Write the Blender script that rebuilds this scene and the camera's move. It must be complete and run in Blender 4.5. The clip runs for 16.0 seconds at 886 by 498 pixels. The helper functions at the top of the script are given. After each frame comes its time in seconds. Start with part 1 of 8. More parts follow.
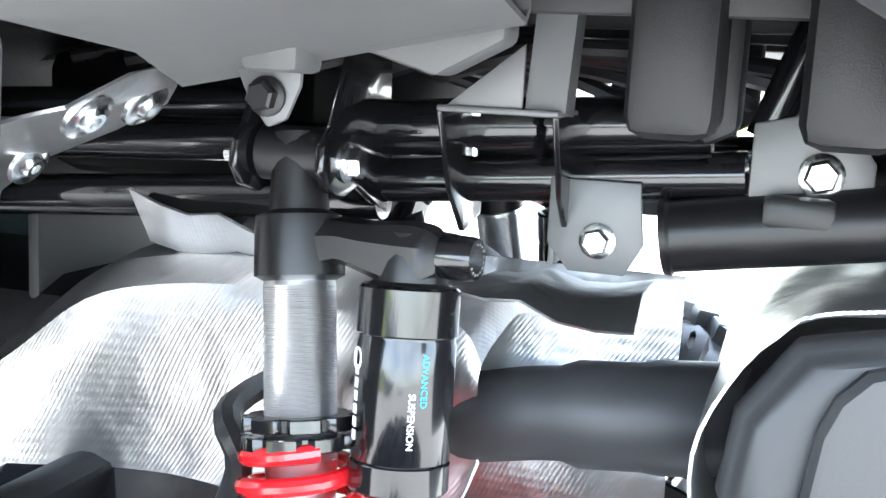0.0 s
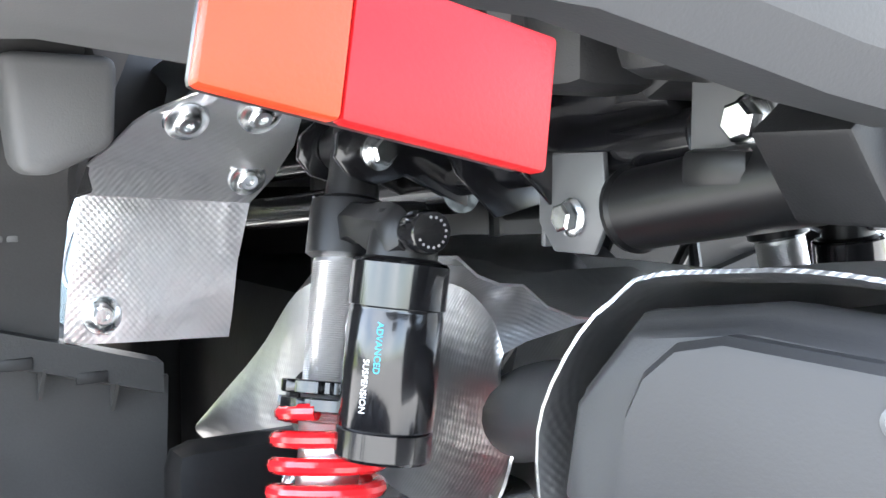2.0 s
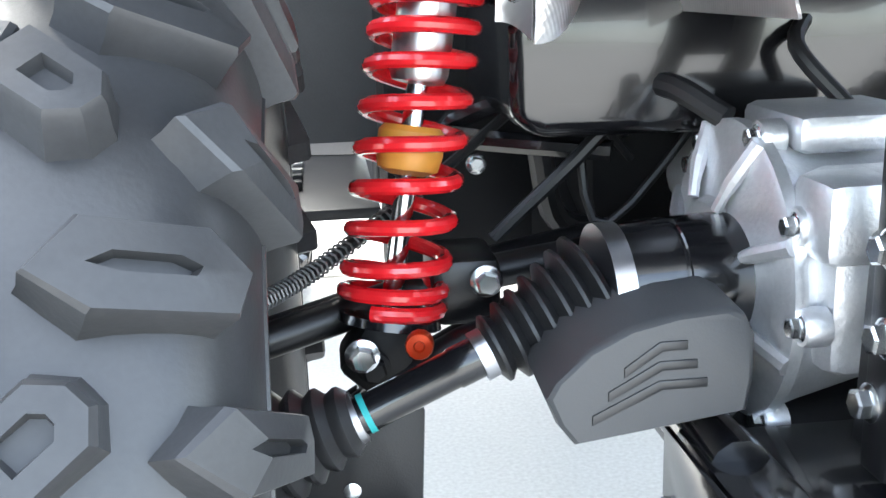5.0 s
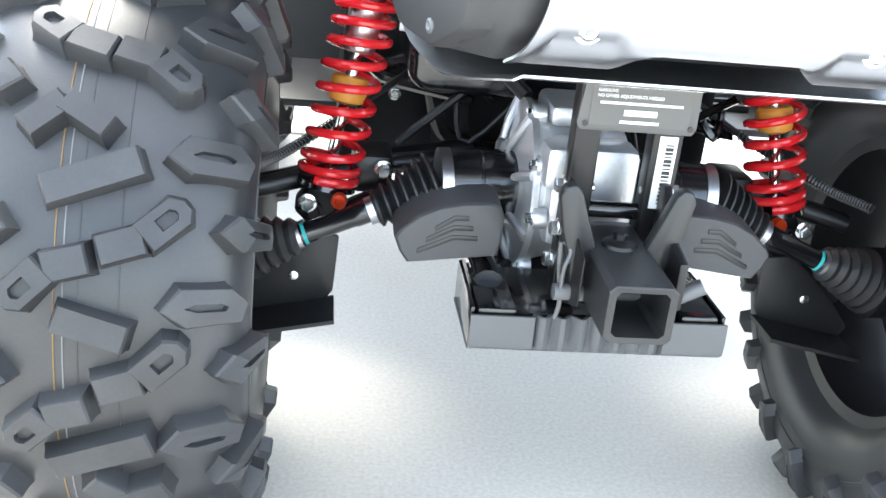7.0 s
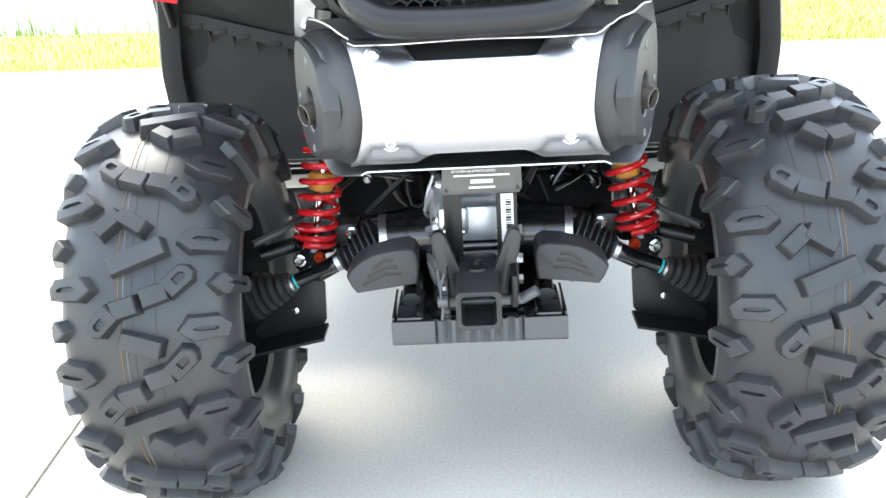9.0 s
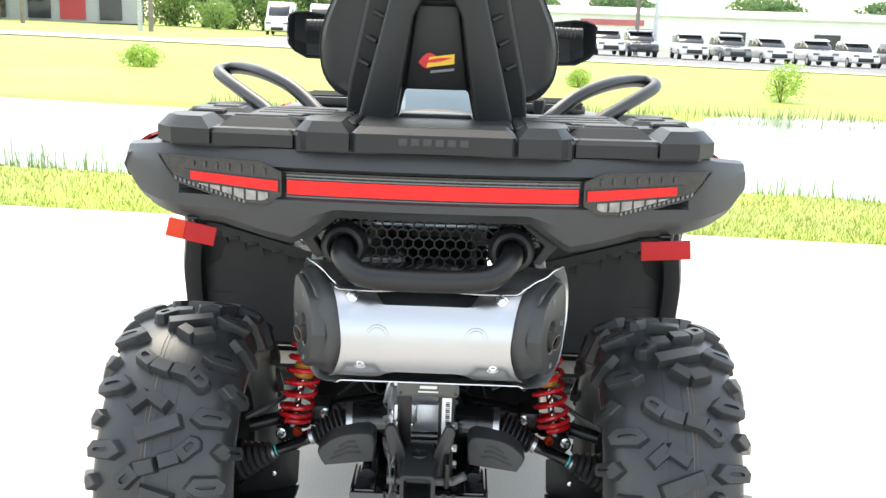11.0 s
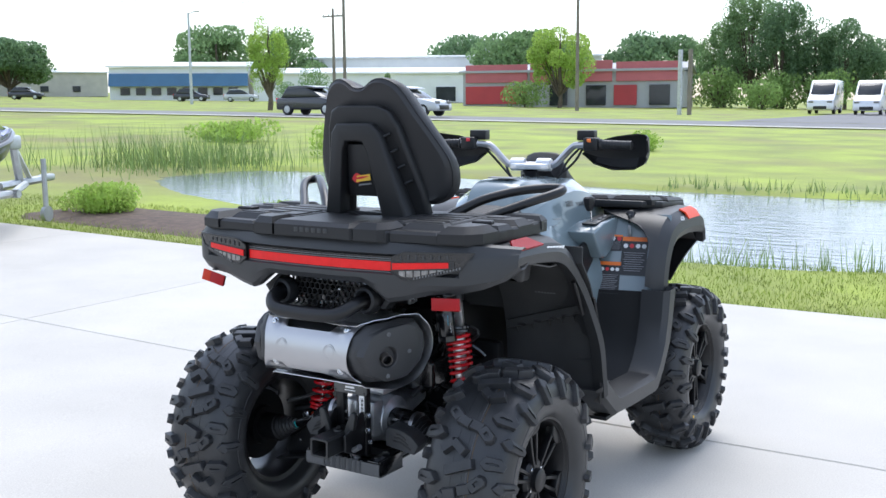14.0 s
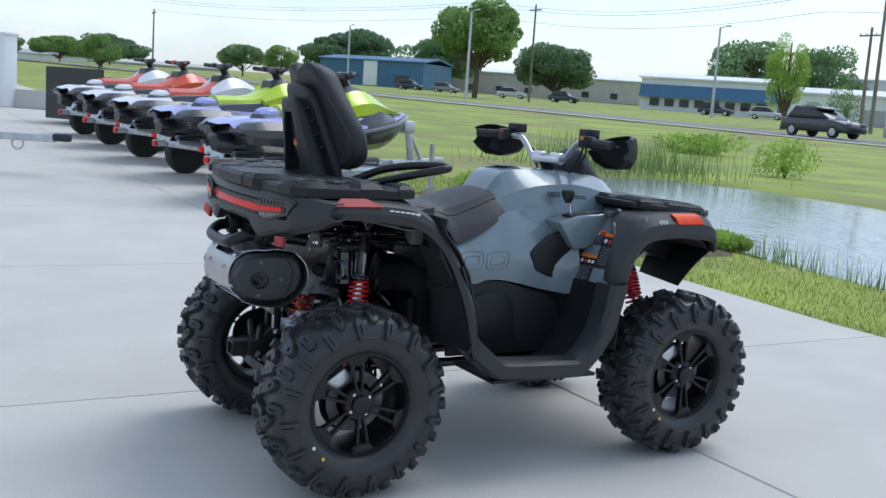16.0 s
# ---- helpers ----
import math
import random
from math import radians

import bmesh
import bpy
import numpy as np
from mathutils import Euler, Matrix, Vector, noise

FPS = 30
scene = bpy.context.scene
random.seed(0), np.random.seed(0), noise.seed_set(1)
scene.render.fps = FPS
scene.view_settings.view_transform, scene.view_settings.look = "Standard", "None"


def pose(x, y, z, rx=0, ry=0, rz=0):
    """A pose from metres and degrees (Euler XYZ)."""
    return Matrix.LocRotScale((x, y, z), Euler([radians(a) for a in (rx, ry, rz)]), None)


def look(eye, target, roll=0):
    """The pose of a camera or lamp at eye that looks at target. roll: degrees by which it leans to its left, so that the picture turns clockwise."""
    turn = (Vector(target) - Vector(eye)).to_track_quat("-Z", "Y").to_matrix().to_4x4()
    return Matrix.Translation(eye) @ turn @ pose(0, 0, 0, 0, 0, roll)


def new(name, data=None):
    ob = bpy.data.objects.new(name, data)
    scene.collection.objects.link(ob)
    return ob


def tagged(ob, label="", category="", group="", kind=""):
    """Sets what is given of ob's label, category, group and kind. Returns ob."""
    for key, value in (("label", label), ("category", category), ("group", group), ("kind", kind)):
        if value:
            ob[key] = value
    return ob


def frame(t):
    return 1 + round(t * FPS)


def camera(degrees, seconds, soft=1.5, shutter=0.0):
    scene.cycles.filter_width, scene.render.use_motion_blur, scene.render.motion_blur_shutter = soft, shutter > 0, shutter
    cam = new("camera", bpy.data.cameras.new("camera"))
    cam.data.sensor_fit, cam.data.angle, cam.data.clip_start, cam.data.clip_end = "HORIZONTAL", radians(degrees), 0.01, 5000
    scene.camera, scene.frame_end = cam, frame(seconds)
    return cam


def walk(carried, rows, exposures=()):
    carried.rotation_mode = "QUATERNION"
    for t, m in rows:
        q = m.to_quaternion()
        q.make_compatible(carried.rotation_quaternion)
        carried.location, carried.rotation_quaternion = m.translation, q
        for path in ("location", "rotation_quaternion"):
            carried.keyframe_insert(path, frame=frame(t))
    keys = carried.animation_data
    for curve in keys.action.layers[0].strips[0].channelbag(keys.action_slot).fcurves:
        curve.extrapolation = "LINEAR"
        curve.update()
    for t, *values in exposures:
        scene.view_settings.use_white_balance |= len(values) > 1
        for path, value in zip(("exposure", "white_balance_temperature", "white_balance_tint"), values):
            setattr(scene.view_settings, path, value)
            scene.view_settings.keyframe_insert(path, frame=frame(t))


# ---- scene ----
# The camera and its walk.  World: x to the vehicle's right, y ahead of it, rear axle at y = 0.
cam = camera(47.0, 16.0, soft=1.5)
PATH = [
    (0, (-0.766, -0.132, 0.933), (1.108, 0.492, 0.615), 3.0),
    (0.5, (-0.745, -0.212, 0.94), (1.052, 0.621, 0.66), 2.9),
    (1, (-0.706, -0.342, 0.945), (0.876, 0.839, 0.623), 0.9),
    (1.5, (-0.633, -0.425, 0.912), (0.712, 1.026, 0.621), -0.5),
    (2, (-0.534, -0.462, 0.871), (0.554, 1.21, 0.72), 0.1),
    (2.5, (-0.45, -0.486, 0.819), (0.321, 1.359, 0.773), 0.7),
    (3, (-0.404, -0.531, 0.76), (0.117, 1.396, 0.64), -1.0),
    (3.5, (-0.383, -0.559, 0.714), (0.018, 1.394, 0.552), -1.7),
    (4, (-0.352, -0.577, 0.67), (-0.028, 1.376, 0.384), -2.2),
    (4.5, (-0.33, -0.585, 0.628), (-0.094, 1.363, 0.237), -2.1),
    (4.7, (-0.328, -0.584, 0.618), (-0.11, 1.354, 0.174), -2.2),
    (6.8, (-0.328, -1.03, 0.811), (-0.072, 0.807, 0.061), 4.4),
    (7, (-0.303, -1.106, 0.824), (-0.05, 0.72, 0.048), 6.0),
    (7.5, (-0.277, -1.29, 0.851), (0.032, 0.543, 0.113), 5.0),
    (8, (-0.121, -1.395, 0.869), (0.027, 0.456, 0.126), 2.1),
    (8.5, (0.009, -1.505, 0.926), (-0.02, 0.35, 0.179), -1.9),
    (9, (0.004, -1.64, 1.006), (-0.066, 0.24, 0.326), -3.2),
    (9.5, (0.001, -1.775, 1.073), (-0.054, 0.12, 0.435), -0.6),
    (10, (-0.009, -1.889, 1.152), (-0.004, 0.036, 0.611), 1.4),
    (10.2, (0.006, -1.932, 1.182), (0.005, -0.002, 0.657), 1.6),
    (12.3, (0.353, -2.515, 1.373), (0.155, -0.54, 1.133), 0.7),
    (12.5, (0.496, -2.612, 1.391), (0.179, -0.652, 1.155), 0.1),
    (13, (0.834, -2.625, 1.393), (0.287, -0.723, 1.102), 1.1),
    (13.5, (1.306, -2.646, 1.432), (0.482, -0.848, 1.135), 0.0),
    (14, (1.834, -2.575, 1.426), (0.801, -0.885, 1.145), -0.4),
    (14.5, (2.426, -2.436, 1.452), (1.164, -0.907, 1.18), -0.3),
    (15, (2.963, -2.195, 1.443), (1.524, -0.833, 1.17), 0.7),
    (15.5, (3.434, -1.883, 1.43), (1.829, -0.72, 1.161), 3.4),
    (16, (3.663, -1.48, 1.394), (1.944, -0.497, 1.109), 3.9),
]
EXPOSURE = [(0.0, 3.95, 6250, 6), (1.5, 3.72, 6400, 8), (2.5, 3.62, 6500, 9), (4.5, 3.45, 6450, 6), (7.0, 3.1, 6600, 5), (9.0, 2.7, 6700, 5), (10.2, 2.18, 7100, 5), (12.5, 1.45, 7000, 7), (13.5, 1.05, 6250, 9), (14.5, 0.74, 5950, 10), (15.0, 0.36, 5850, 9), (15.5, 0.1, 5820, 9), (16.0, 0.28, 5800, 7)]
walk(cam, [(t, look(eye, target, roll)) for t, eye, target, roll in PATH], EXPOSURE)

# ---- world and sun ----
SUN_UP, SUN_TURN = radians(58), radians(345)
world = bpy.data.worlds.new("sky")
scene.world = world
world.use_nodes = True
wn, wl = world.node_tree.nodes, world.node_tree.links
bg = wn["Background"]
sky = wn.new("ShaderNodeTexSky")
sky.sky_type, sky.sun_disc, sky.sun_elevation, sky.sun_rotation = "NISHITA", False, SUN_UP, SUN_TURN
sky.air_density, sky.dust_density, sky.ozone_density = 1.0, 2.0, 1.0
# thin broken cloud over the blue
w_co = wn.new("ShaderNodeTexCoord")
w_map = wn.new("ShaderNodeMapping")
w_map.inputs["Scale"].default_value = (1.0, 1.0, 3.0)
w_noise = wn.new("ShaderNodeTexNoise")
w_noise.inputs["Scale"].default_value, w_noise.inputs["Detail"].default_value, w_noise.inputs["Roughness"].default_value = 2.2, 8, 0.6
w_ramp = wn.new("ShaderNodeValToRGB")
w_ramp.color_ramp.elements[0].position, w_ramp.color_ramp.elements[0].color = 0.42, (0.14, 0.14, 0.14, 1)
w_ramp.color_ramp.elements[1].position, w_ramp.color_ramp.elements[1].color = 0.74, (0.85, 0.85, 0.85, 1)
w_mix = wn.new("ShaderNodeMixRGB")
w_mix.inputs[2].default_value = (6.6, 6.8, 7.1, 1)
wl.new(w_co.outputs["Generated"], w_map.inputs["Vector"])
wl.new(w_map.outputs["Vector"], w_noise.inputs["Vector"])
wl.new(w_noise.outputs["Fac"], w_ramp.inputs["Fac"])
wl.new(w_ramp.outputs["Color"], w_mix.inputs[0])
wl.new(sky.outputs["Color"], w_mix.inputs[1])
wl.new(w_mix.outputs["Color"], bg.inputs["Color"])
bg.inputs["Strength"].default_value = 0.15
sun = new("sun", bpy.data.lights.new("sun", "SUN"))
sun.data.energy, sun.data.angle, sun.data.color = 0.95, radians(34), (1.0, 0.97, 0.92)
sun.matrix_world = look((0, 0, 30), (-30 * math.sin(SUN_TURN) * math.cos(SUN_UP), -30 * math.cos(SUN_TURN) * math.cos(SUN_UP), 30 - 30 * math.sin(SUN_UP)))


# ---- materials ----
def mat(name, color, rough=0.5, metal=0.0, vary=0.12, scale=8.0, bump=0.0, bscale=200.0, coat=0.0, rvary=0.15, fine=0.0, spec=0.5, random_id=0.0, trans=0.0, wave=0.0):
    """A surface with variation at two scales: broad patches and fine grain, in object space."""
    m = bpy.data.materials.new(name)
    m.use_nodes = True
    n, l = m.node_tree.nodes, m.node_tree.links
    p = n["Principled BSDF"]
    p.inputs["Roughness"].default_value, p.inputs["Metallic"].default_value = rough, metal
    p.inputs["Specular IOR Level"].default_value, p.inputs["Coat Weight"].default_value = spec, coat
    p.inputs["Transmission Weight"].default_value = trans
    co = n.new("ShaderNodeTexCoord")
    big = n.new("ShaderNodeTexNoise")
    big.inputs["Scale"].default_value, big.inputs["Detail"].default_value = scale, 6
    small = n.new("ShaderNodeTexNoise")
    small.inputs["Scale"].default_value, small.inputs["Detail"].default_value = bscale, 3
    l.new(co.outputs["Object"], big.inputs["Vector"])
    l.new(co.outputs["Object"], small.inputs["Vector"])
    ramp = n.new("ShaderNodeValToRGB")
    lo, hi = 1 - vary, 1 + vary
    ramp.color_ramp.elements[0].position, ramp.color_ramp.elements[1].position = 0.3, 0.7
    ramp.color_ramp.elements[0].color = (*(min(1, c * lo) for c in color), 1)
    ramp.color_ramp.elements[1].color = (*(min(1, c * hi) for c in color), 1)
    l.new(big.outputs["Fac"], ramp.inputs["Fac"])
    last = ramp.outputs["Color"]
    if fine:
        mixf = n.new("ShaderNodeMixRGB")
        mixf.blend_type, mixf.inputs[0].default_value = "OVERLAY", fine
        l.new(last, mixf.inputs[1]), l.new(small.outputs["Fac"], mixf.inputs[2])
        last = mixf.outputs["Color"]
    if random_id:
        info, hsv, mr = n.new("ShaderNodeObjectInfo"), n.new("ShaderNodeHueSaturation"), n.new("ShaderNodeMapRange")
        mr.inputs["To Min"].default_value, mr.inputs["To Max"].default_value = 1 - random_id, 1 + random_id
        l.new(info.outputs["Random"], mr.inputs["Value"]), l.new(mr.outputs["Result"], hsv.inputs["Value"])
        l.new(last, hsv.inputs["Color"])
        last = hsv.outputs["Color"]
    l.new(last, p.inputs["Base Color"])
    if rvary:
        rr = n.new("ShaderNodeMapRange")
        rr.inputs["To Min"].default_value, rr.inputs["To Max"].default_value = max(0.02, rough * (1 - rvary)), min(1, rough * (1 + rvary))
        l.new(big.outputs["Fac"], rr.inputs["Value"]), l.new(rr.outputs["Result"], p.inputs["Roughness"])
    if bump:
        b = n.new("ShaderNodeBump")
        b.inputs["Strength"].default_value, b.inputs["Distance"].default_value = bump, 0.001
        l.new(small.outputs["Fac"], b.inputs["Height"]), l.new(b.outputs["Normal"], p.inputs["Normal"])
    return m


def foil(name, color, rough, cell):
    """Embossed sheet: a regular dimple over a dented, streaked metal."""
    m = mat(name, color, rough, 1.0, vary=0.1, scale=6, rvary=0.3)
    n, l = m.node_tree.nodes, m.node_tree.links
    co, dent = n.new("ShaderNodeTexCoord"), n.new("ShaderNodeTexNoise")
    dent.inputs["Scale"].default_value, dent.inputs["Detail"].default_value = 14, 3
    l.new(co.outputs["Object"], dent.inputs["Vector"])
    waves = []
    for way in ((1, 1, 0.15), (0.15, 1, 1)):
        dot, sine = n.new("ShaderNodeVectorMath"), n.new("ShaderNodeMath")
        dot.operation, sine.operation = "DOT_PRODUCT", "SINE"
        dot.inputs[1].default_value = [c * cell for c in way]
        l.new(co.outputs["Object"], dot.inputs[0]), l.new(dot.outputs["Value"], sine.inputs[0])
        waves.append(sine)
    mul = n.new("ShaderNodeMath")
    mul.operation = "MULTIPLY"
    l.new(waves[0].outputs[0], mul.inputs[0]), l.new(waves[1].outputs[0], mul.inputs[1])
    b1, b2 = n.new("ShaderNodeBump"), n.new("ShaderNodeBump")
    b1.inputs["Strength"].default_value, b1.inputs["Distance"].default_value = 0.2, 0.0005
    b2.inputs["Strength"].default_value, b2.inputs["Distance"].default_value = 0.5, 0.01
    l.new(dent.outputs["Fac"], b2.inputs["Height"]), l.new(b2.outputs["Normal"], b1.inputs["Normal"])
    l.new(mul.outputs[0], b1.inputs["Height"]), l.new(b1.outputs["Normal"], n["Principled BSDF"].inputs["Normal"])
    return m


PLASTIC = mat("moulded_black_plastic", (0.0125, 0.0128, 0.0138), 0.46, vary=0.12, scale=5, bump=0.18, bscale=900, fine=0.15, spec=0.35)
PLASTIC2 = mat("charcoal_satin_plastic", (0.023, 0.0238, 0.0252), 0.45, vary=0.08, scale=4, bump=0.1, bscale=700)
LINER = mat("dull_liner_plastic", (0.042, 0.0422, 0.0425), 0.6, vary=0.2, scale=6, bump=0.2, bscale=500, fine=0.1, spec=0.25)
RUBBER = mat("tyre_rubber", (0.024, 0.0246, 0.0262), 0.38, vary=0.25, scale=9, bump=0.1, bscale=350, fine=0.2, rvary=0.25, spec=0.5)
LUG = mat("tyre_lug_rubber", (0.032, 0.0326, 0.0345), 0.4, vary=0.25, scale=14, bump=0.1, bscale=300, fine=0.2, random_id=0.15, spec=0.35)
BOOT = mat("boot_rubber", (0.012, 0.012, 0.013), 0.42, vary=0.25, scale=20, bump=0.2, bscale=300, spec=0.4)
LINER2 = mat("grey_moulded_liner", (0.1, 0.101, 0.102), 0.55, vary=0.12, scale=6, bump=0.15, bscale=600, spec=0.35)
GLOSS = mat("gloss_black_paint", (0.006, 0.006, 0.007), 0.16, vary=0.2, scale=12, coat=0.4)
SATIN = mat("satin_black_metal", (0.008, 0.008, 0.009), 0.36, 0.2, vary=0.15, scale=10, bump=0.08, bscale=500)
GREYMET = mat("grey_painted_steel", (0.11, 0.112, 0.115), 0.38, 0.2, vary=0.1, scale=14, bump=0.05)
CAPGREY = mat("muffler_cap_dark_grey", (0.033, 0.033, 0.0345), 0.5, 0.1, vary=0.1, scale=7, bump=0.08, bscale=600)
HITCH = mat("black_powder_coat", (0.02, 0.0205, 0.0215), 0.38, 0.1, vary=0.15, scale=12, bump=0.12, bscale=500)
SKID = mat("grey_skid_plastic", (0.075, 0.077, 0.08), 0.5, vary=0.1, scale=8, bump=0.15, bscale=600)
GUARD = mat("grey_black_plastic", (0.045, 0.046, 0.048), 0.5, vary=0.1, scale=6, bump=0.15, bscale=700)
PIPETIP = mat("heat_tinted_steel", (0.16, 0.14, 0.125), 0.42, 0.7, vary=0.25, scale=30)
ALU = mat("satin_aluminium", (0.43, 0.43, 0.445), 0.32, 1.0, vary=0.05, scale=5, rvary=0.3)
CAST = mat("cast_aluminium", (0.62, 0.63, 0.65), 0.42, 0.85, vary=0.12, scale=18, bump=0.5, bscale=260, fine=0.15)
TUBEALU = mat("turned_aluminium", (0.85, 0.85, 0.86), 0.3, 1.0, vary=0.05, scale=20)
CHROME = mat("bright_steel", (0.8, 0.8, 0.82), 0.12, 1.0, vary=0.05, scale=20)
ZINC = mat("zinc_plated_steel", (0.7, 0.72, 0.73), 0.24, 1.0, vary=0.15, scale=60, random_id=0.1)
FOIL = foil("embossed_heat_foil", (0.62, 0.62, 0.63), 0.36, 1000)
FOIL2 = foil("crinkled_heat_foil", (0.54, 0.54, 0.55), 0.34, 900)
REDSPRING = mat("red_powder_coat", (0.62, 0.012, 0.018), 0.24, vary=0.08, scale=20, coat=0.5, bump=0.05, bscale=600)
YELLOW = mat("amber_polymer", (0.55, 0.24, 0.035), 0.5, vary=0.15, scale=40)
ORANGE = mat("orange_anodised", (0.75, 0.08, 0.02), 0.3, 0.4, vary=0.1, scale=60)
PAINT = mat("grey_blue_body_paint", (0.178, 0.228, 0.25), 0.22, vary=0.05, scale=3, coat=0.6, rvary=0.1)
SEATV = mat("black_seat_vinyl", (0.015, 0.015, 0.0165), 0.5, vary=0.12, scale=6, bump=0.5, bscale=650)
REDLENS = mat("red_lens", (0.7, 0.012, 0.012), 0.25, vary=0.1, scale=30, spec=0.3)
REDREFL = mat("red_reflector", (0.3, 0.008, 0.01), 0.35, vary=0.06, scale=40, bump=0.15, bscale=700, spec=0.2)
ORANGEREFL = mat("orange_red_reflector", (0.48, 0.036, 0.012), 0.35, vary=0.06, scale=40, bump=0.15, bscale=700, spec=0.2)
AMBERL = mat("amber_reflector", (0.75, 0.06, 0.01), 0.35, vary=0.06, scale=40, bump=0.15, bscale=700, spec=0.2)
SMOKE = mat("clear_smoked_lens", (0.018, 0.017, 0.017), 0.12, vary=0.3, scale=60, coat=0.15, bump=0.6, bscale=260)
LAMPSILVER = mat("lamp_reflector", (0.24, 0.23, 0.22), 0.35, 0.6, vary=0.3, scale=80, bump=0.8, bscale=200)
WHITEP = mat("white_print", (0.8, 0.8, 0.8), 0.5, vary=0.03)
GREYP = mat("grey_print", (0.2, 0.2, 0.21), 0.5, vary=0.03)
CYANP = mat("cyan_print", (0.02, 0.42, 0.6), 0.5, vary=0.03)
ORANGEP = mat("orange_print", (0.85, 0.2, 0.03), 0.5, vary=0.03)
YELLOWP = mat("yellow_print", (0.8, 0.5, 0.05), 0.5, vary=0.05)
OCHREP = mat("ochre_line_paint", (0.15, 0.085, 0.025), 0.6, vary=0.2, scale=30)
PALEP = mat("pale_line_paint", (0.13, 0.13, 0.13), 0.6, vary=0.2, scale=30)
REDP = mat("red_print", (0.6, 0.03, 0.04), 0.5, vary=0.05)
BLACKP = mat("black_sticker", (0.015, 0.015, 0.016), 0.35, vary=0.05)
BLUEP = mat("blue_print", (0.05, 0.2, 0.5), 0.5, vary=0.05)
LABEL = mat("grey_metal_label", (0.09, 0.09, 0.088), 0.4, 0.1, vary=0.05, scale=20)
# near-black base puts the shade of engine bay, hubs and exhaust bore into colour
DARK = mat("shade_dark_metal", (0.005, 0.005, 0.0055), 0.55, 0.0, vary=0.35, scale=18, bump=0.2, spec=0.2)
TEAL = mat("teal_paint_mark", (0.02, 0.35, 0.35), 0.6)


# ---- mesh helpers ----
def B():
    return bmesh.new()


def V(*a):
    return Vector(a)


def add(bm, verts, faces):
    vs = [bm.verts.new(v) for v in verts]
    for f in faces:
        if len(set(f)) > 2:
            try:
                bm.faces.new([vs[i] for i in f])
            except ValueError:
                pass
    return bm


def merge(bm, other, m=None):
    other.verts.index_update()
    add(bm, [(m @ v.co) if m else v.co.copy() for v in other.verts], [[v.index for v in f.verts] for f in other.faces])
    other.free()
    return bm


def rings(bm, rows, closed=True, caps=True):
    n = len(rows[0])
    faces = []
    for i in range(len(rows) - 1):
        for j in range(n if closed else n - 1):
            k = (j + 1) % n
            faces.append((i * n + j, i * n + k, (i + 1) * n + k, (i + 1) * n + j))
    if caps:
        faces += [tuple(range(n))[::-1], tuple((len(rows) - 1) * n + j for j in range(n))]
    return add(bm, [p for r in rows for p in r], faces)


def smooth_path(pts, k=6):
    pts = [Vector(p) for p in pts]
    if len(pts) < 3 or k < 2:
        return pts
    ext = [2 * pts[0] - pts[1], *pts, 2 * pts[-1] - pts[-2]]
    out = []
    for i in range(1, len(ext) - 2):
        a, b, c, d = ext[i - 1 : i + 3]
        for s in range(k):
            t = s / k
            out.append(0.5 * (2 * b + (c - a) * t + (2 * a - 5 * b + 4 * c - d) * t * t + (3 * b - a - 3 * c + d) * t**3))
    return out + [pts[-1]]


def tube(bm, pts, r, n=12, k=1, flat=1.0):
    """A round bar along a path; r may change along it."""
    pts = smooth_path(pts, k)
    up, rows = None, []
    for i, p in enumerate(pts):
        d = (pts[min(i + 1, len(pts) - 1)] - pts[max(i - 1, 0)]).normalized()
        if up is None:
            up = d.orthogonal().normalized()
        up = (up - d * up.dot(d)).normalized()
        side = d.cross(up)
        rr = r[min(i * len(r) // len(pts), len(r) - 1)] if isinstance(r, (list, tuple)) else r
        rows.append([p + rr * (math.cos(2 * math.pi * j / n) * up + flat * math.sin(2 * math.pi * j / n) * side) for j in range(n)])
    return rings(bm, rows)


def lathe(bm, p0, way, prof, n=28, start=None, caps=True):
    """A turned part: prof holds (distance along the axis, radius)."""
    p0, d = Vector(p0), Vector(way).normalized()
    up = Vector(start).normalized() if start else d.orthogonal().normalized()
    side = d.cross(up)
    return rings(bm, [[p0 + d * t + max(r, 1e-4) * (math.cos(2 * math.pi * j / n) * up + math.sin(2 * math.pi * j / n) * side) for j in range(n)] for t, r in prof], caps=caps)


def soften(t, w, seg=2, least=0.35):
    edges = [e for e in t.edges if len(e.link_faces) == 2 and e.calc_face_angle(0) > least]
    if w > 0 and edges:
        bmesh.ops.bevel(t, geom=edges, offset=w, segments=seg, profile=0.5, affect="EDGES", clamp_overlap=True)
    return t


def box(bm, c, s, bev=0.0, m=None, seg=2):
    t = B()
    bmesh.ops.create_cube(t, size=1.0)
    for v in t.verts:
        v.co = Vector((v.co.x * s[0], v.co.y * s[1], v.co.z * s[2]))
    soften(t, bev, seg)
    return merge(bm, t, Matrix.Translation(c) @ (m or Matrix()))


def prism(bm, poly, plane, a, b, bev=0.0, m=None, seg=2):
    """A plate: a polygon in 'xz', 'yz' or 'xy', between a and b along the third axis."""
    t = B()
    put = {"xz": lambda u, v, w: (u, w, v), "yz": lambda u, v, w: (w, u, v), "xy": lambda u, v, w: (u, v, w)}[plane]
    n = len(poly)
    add(t, [put(u, v, w) for w in (a, b) for u, v in poly], [tuple(range(n)), tuple(range(2 * n - 1, n - 1, -1)), *((i, (i + 1) % n, n + (i + 1) % n, n + i) for i in range(n))])
    bmesh.ops.recalc_face_normals(t, faces=t.faces)
    soften(t, bev, seg)
    return merge(bm, t, m)


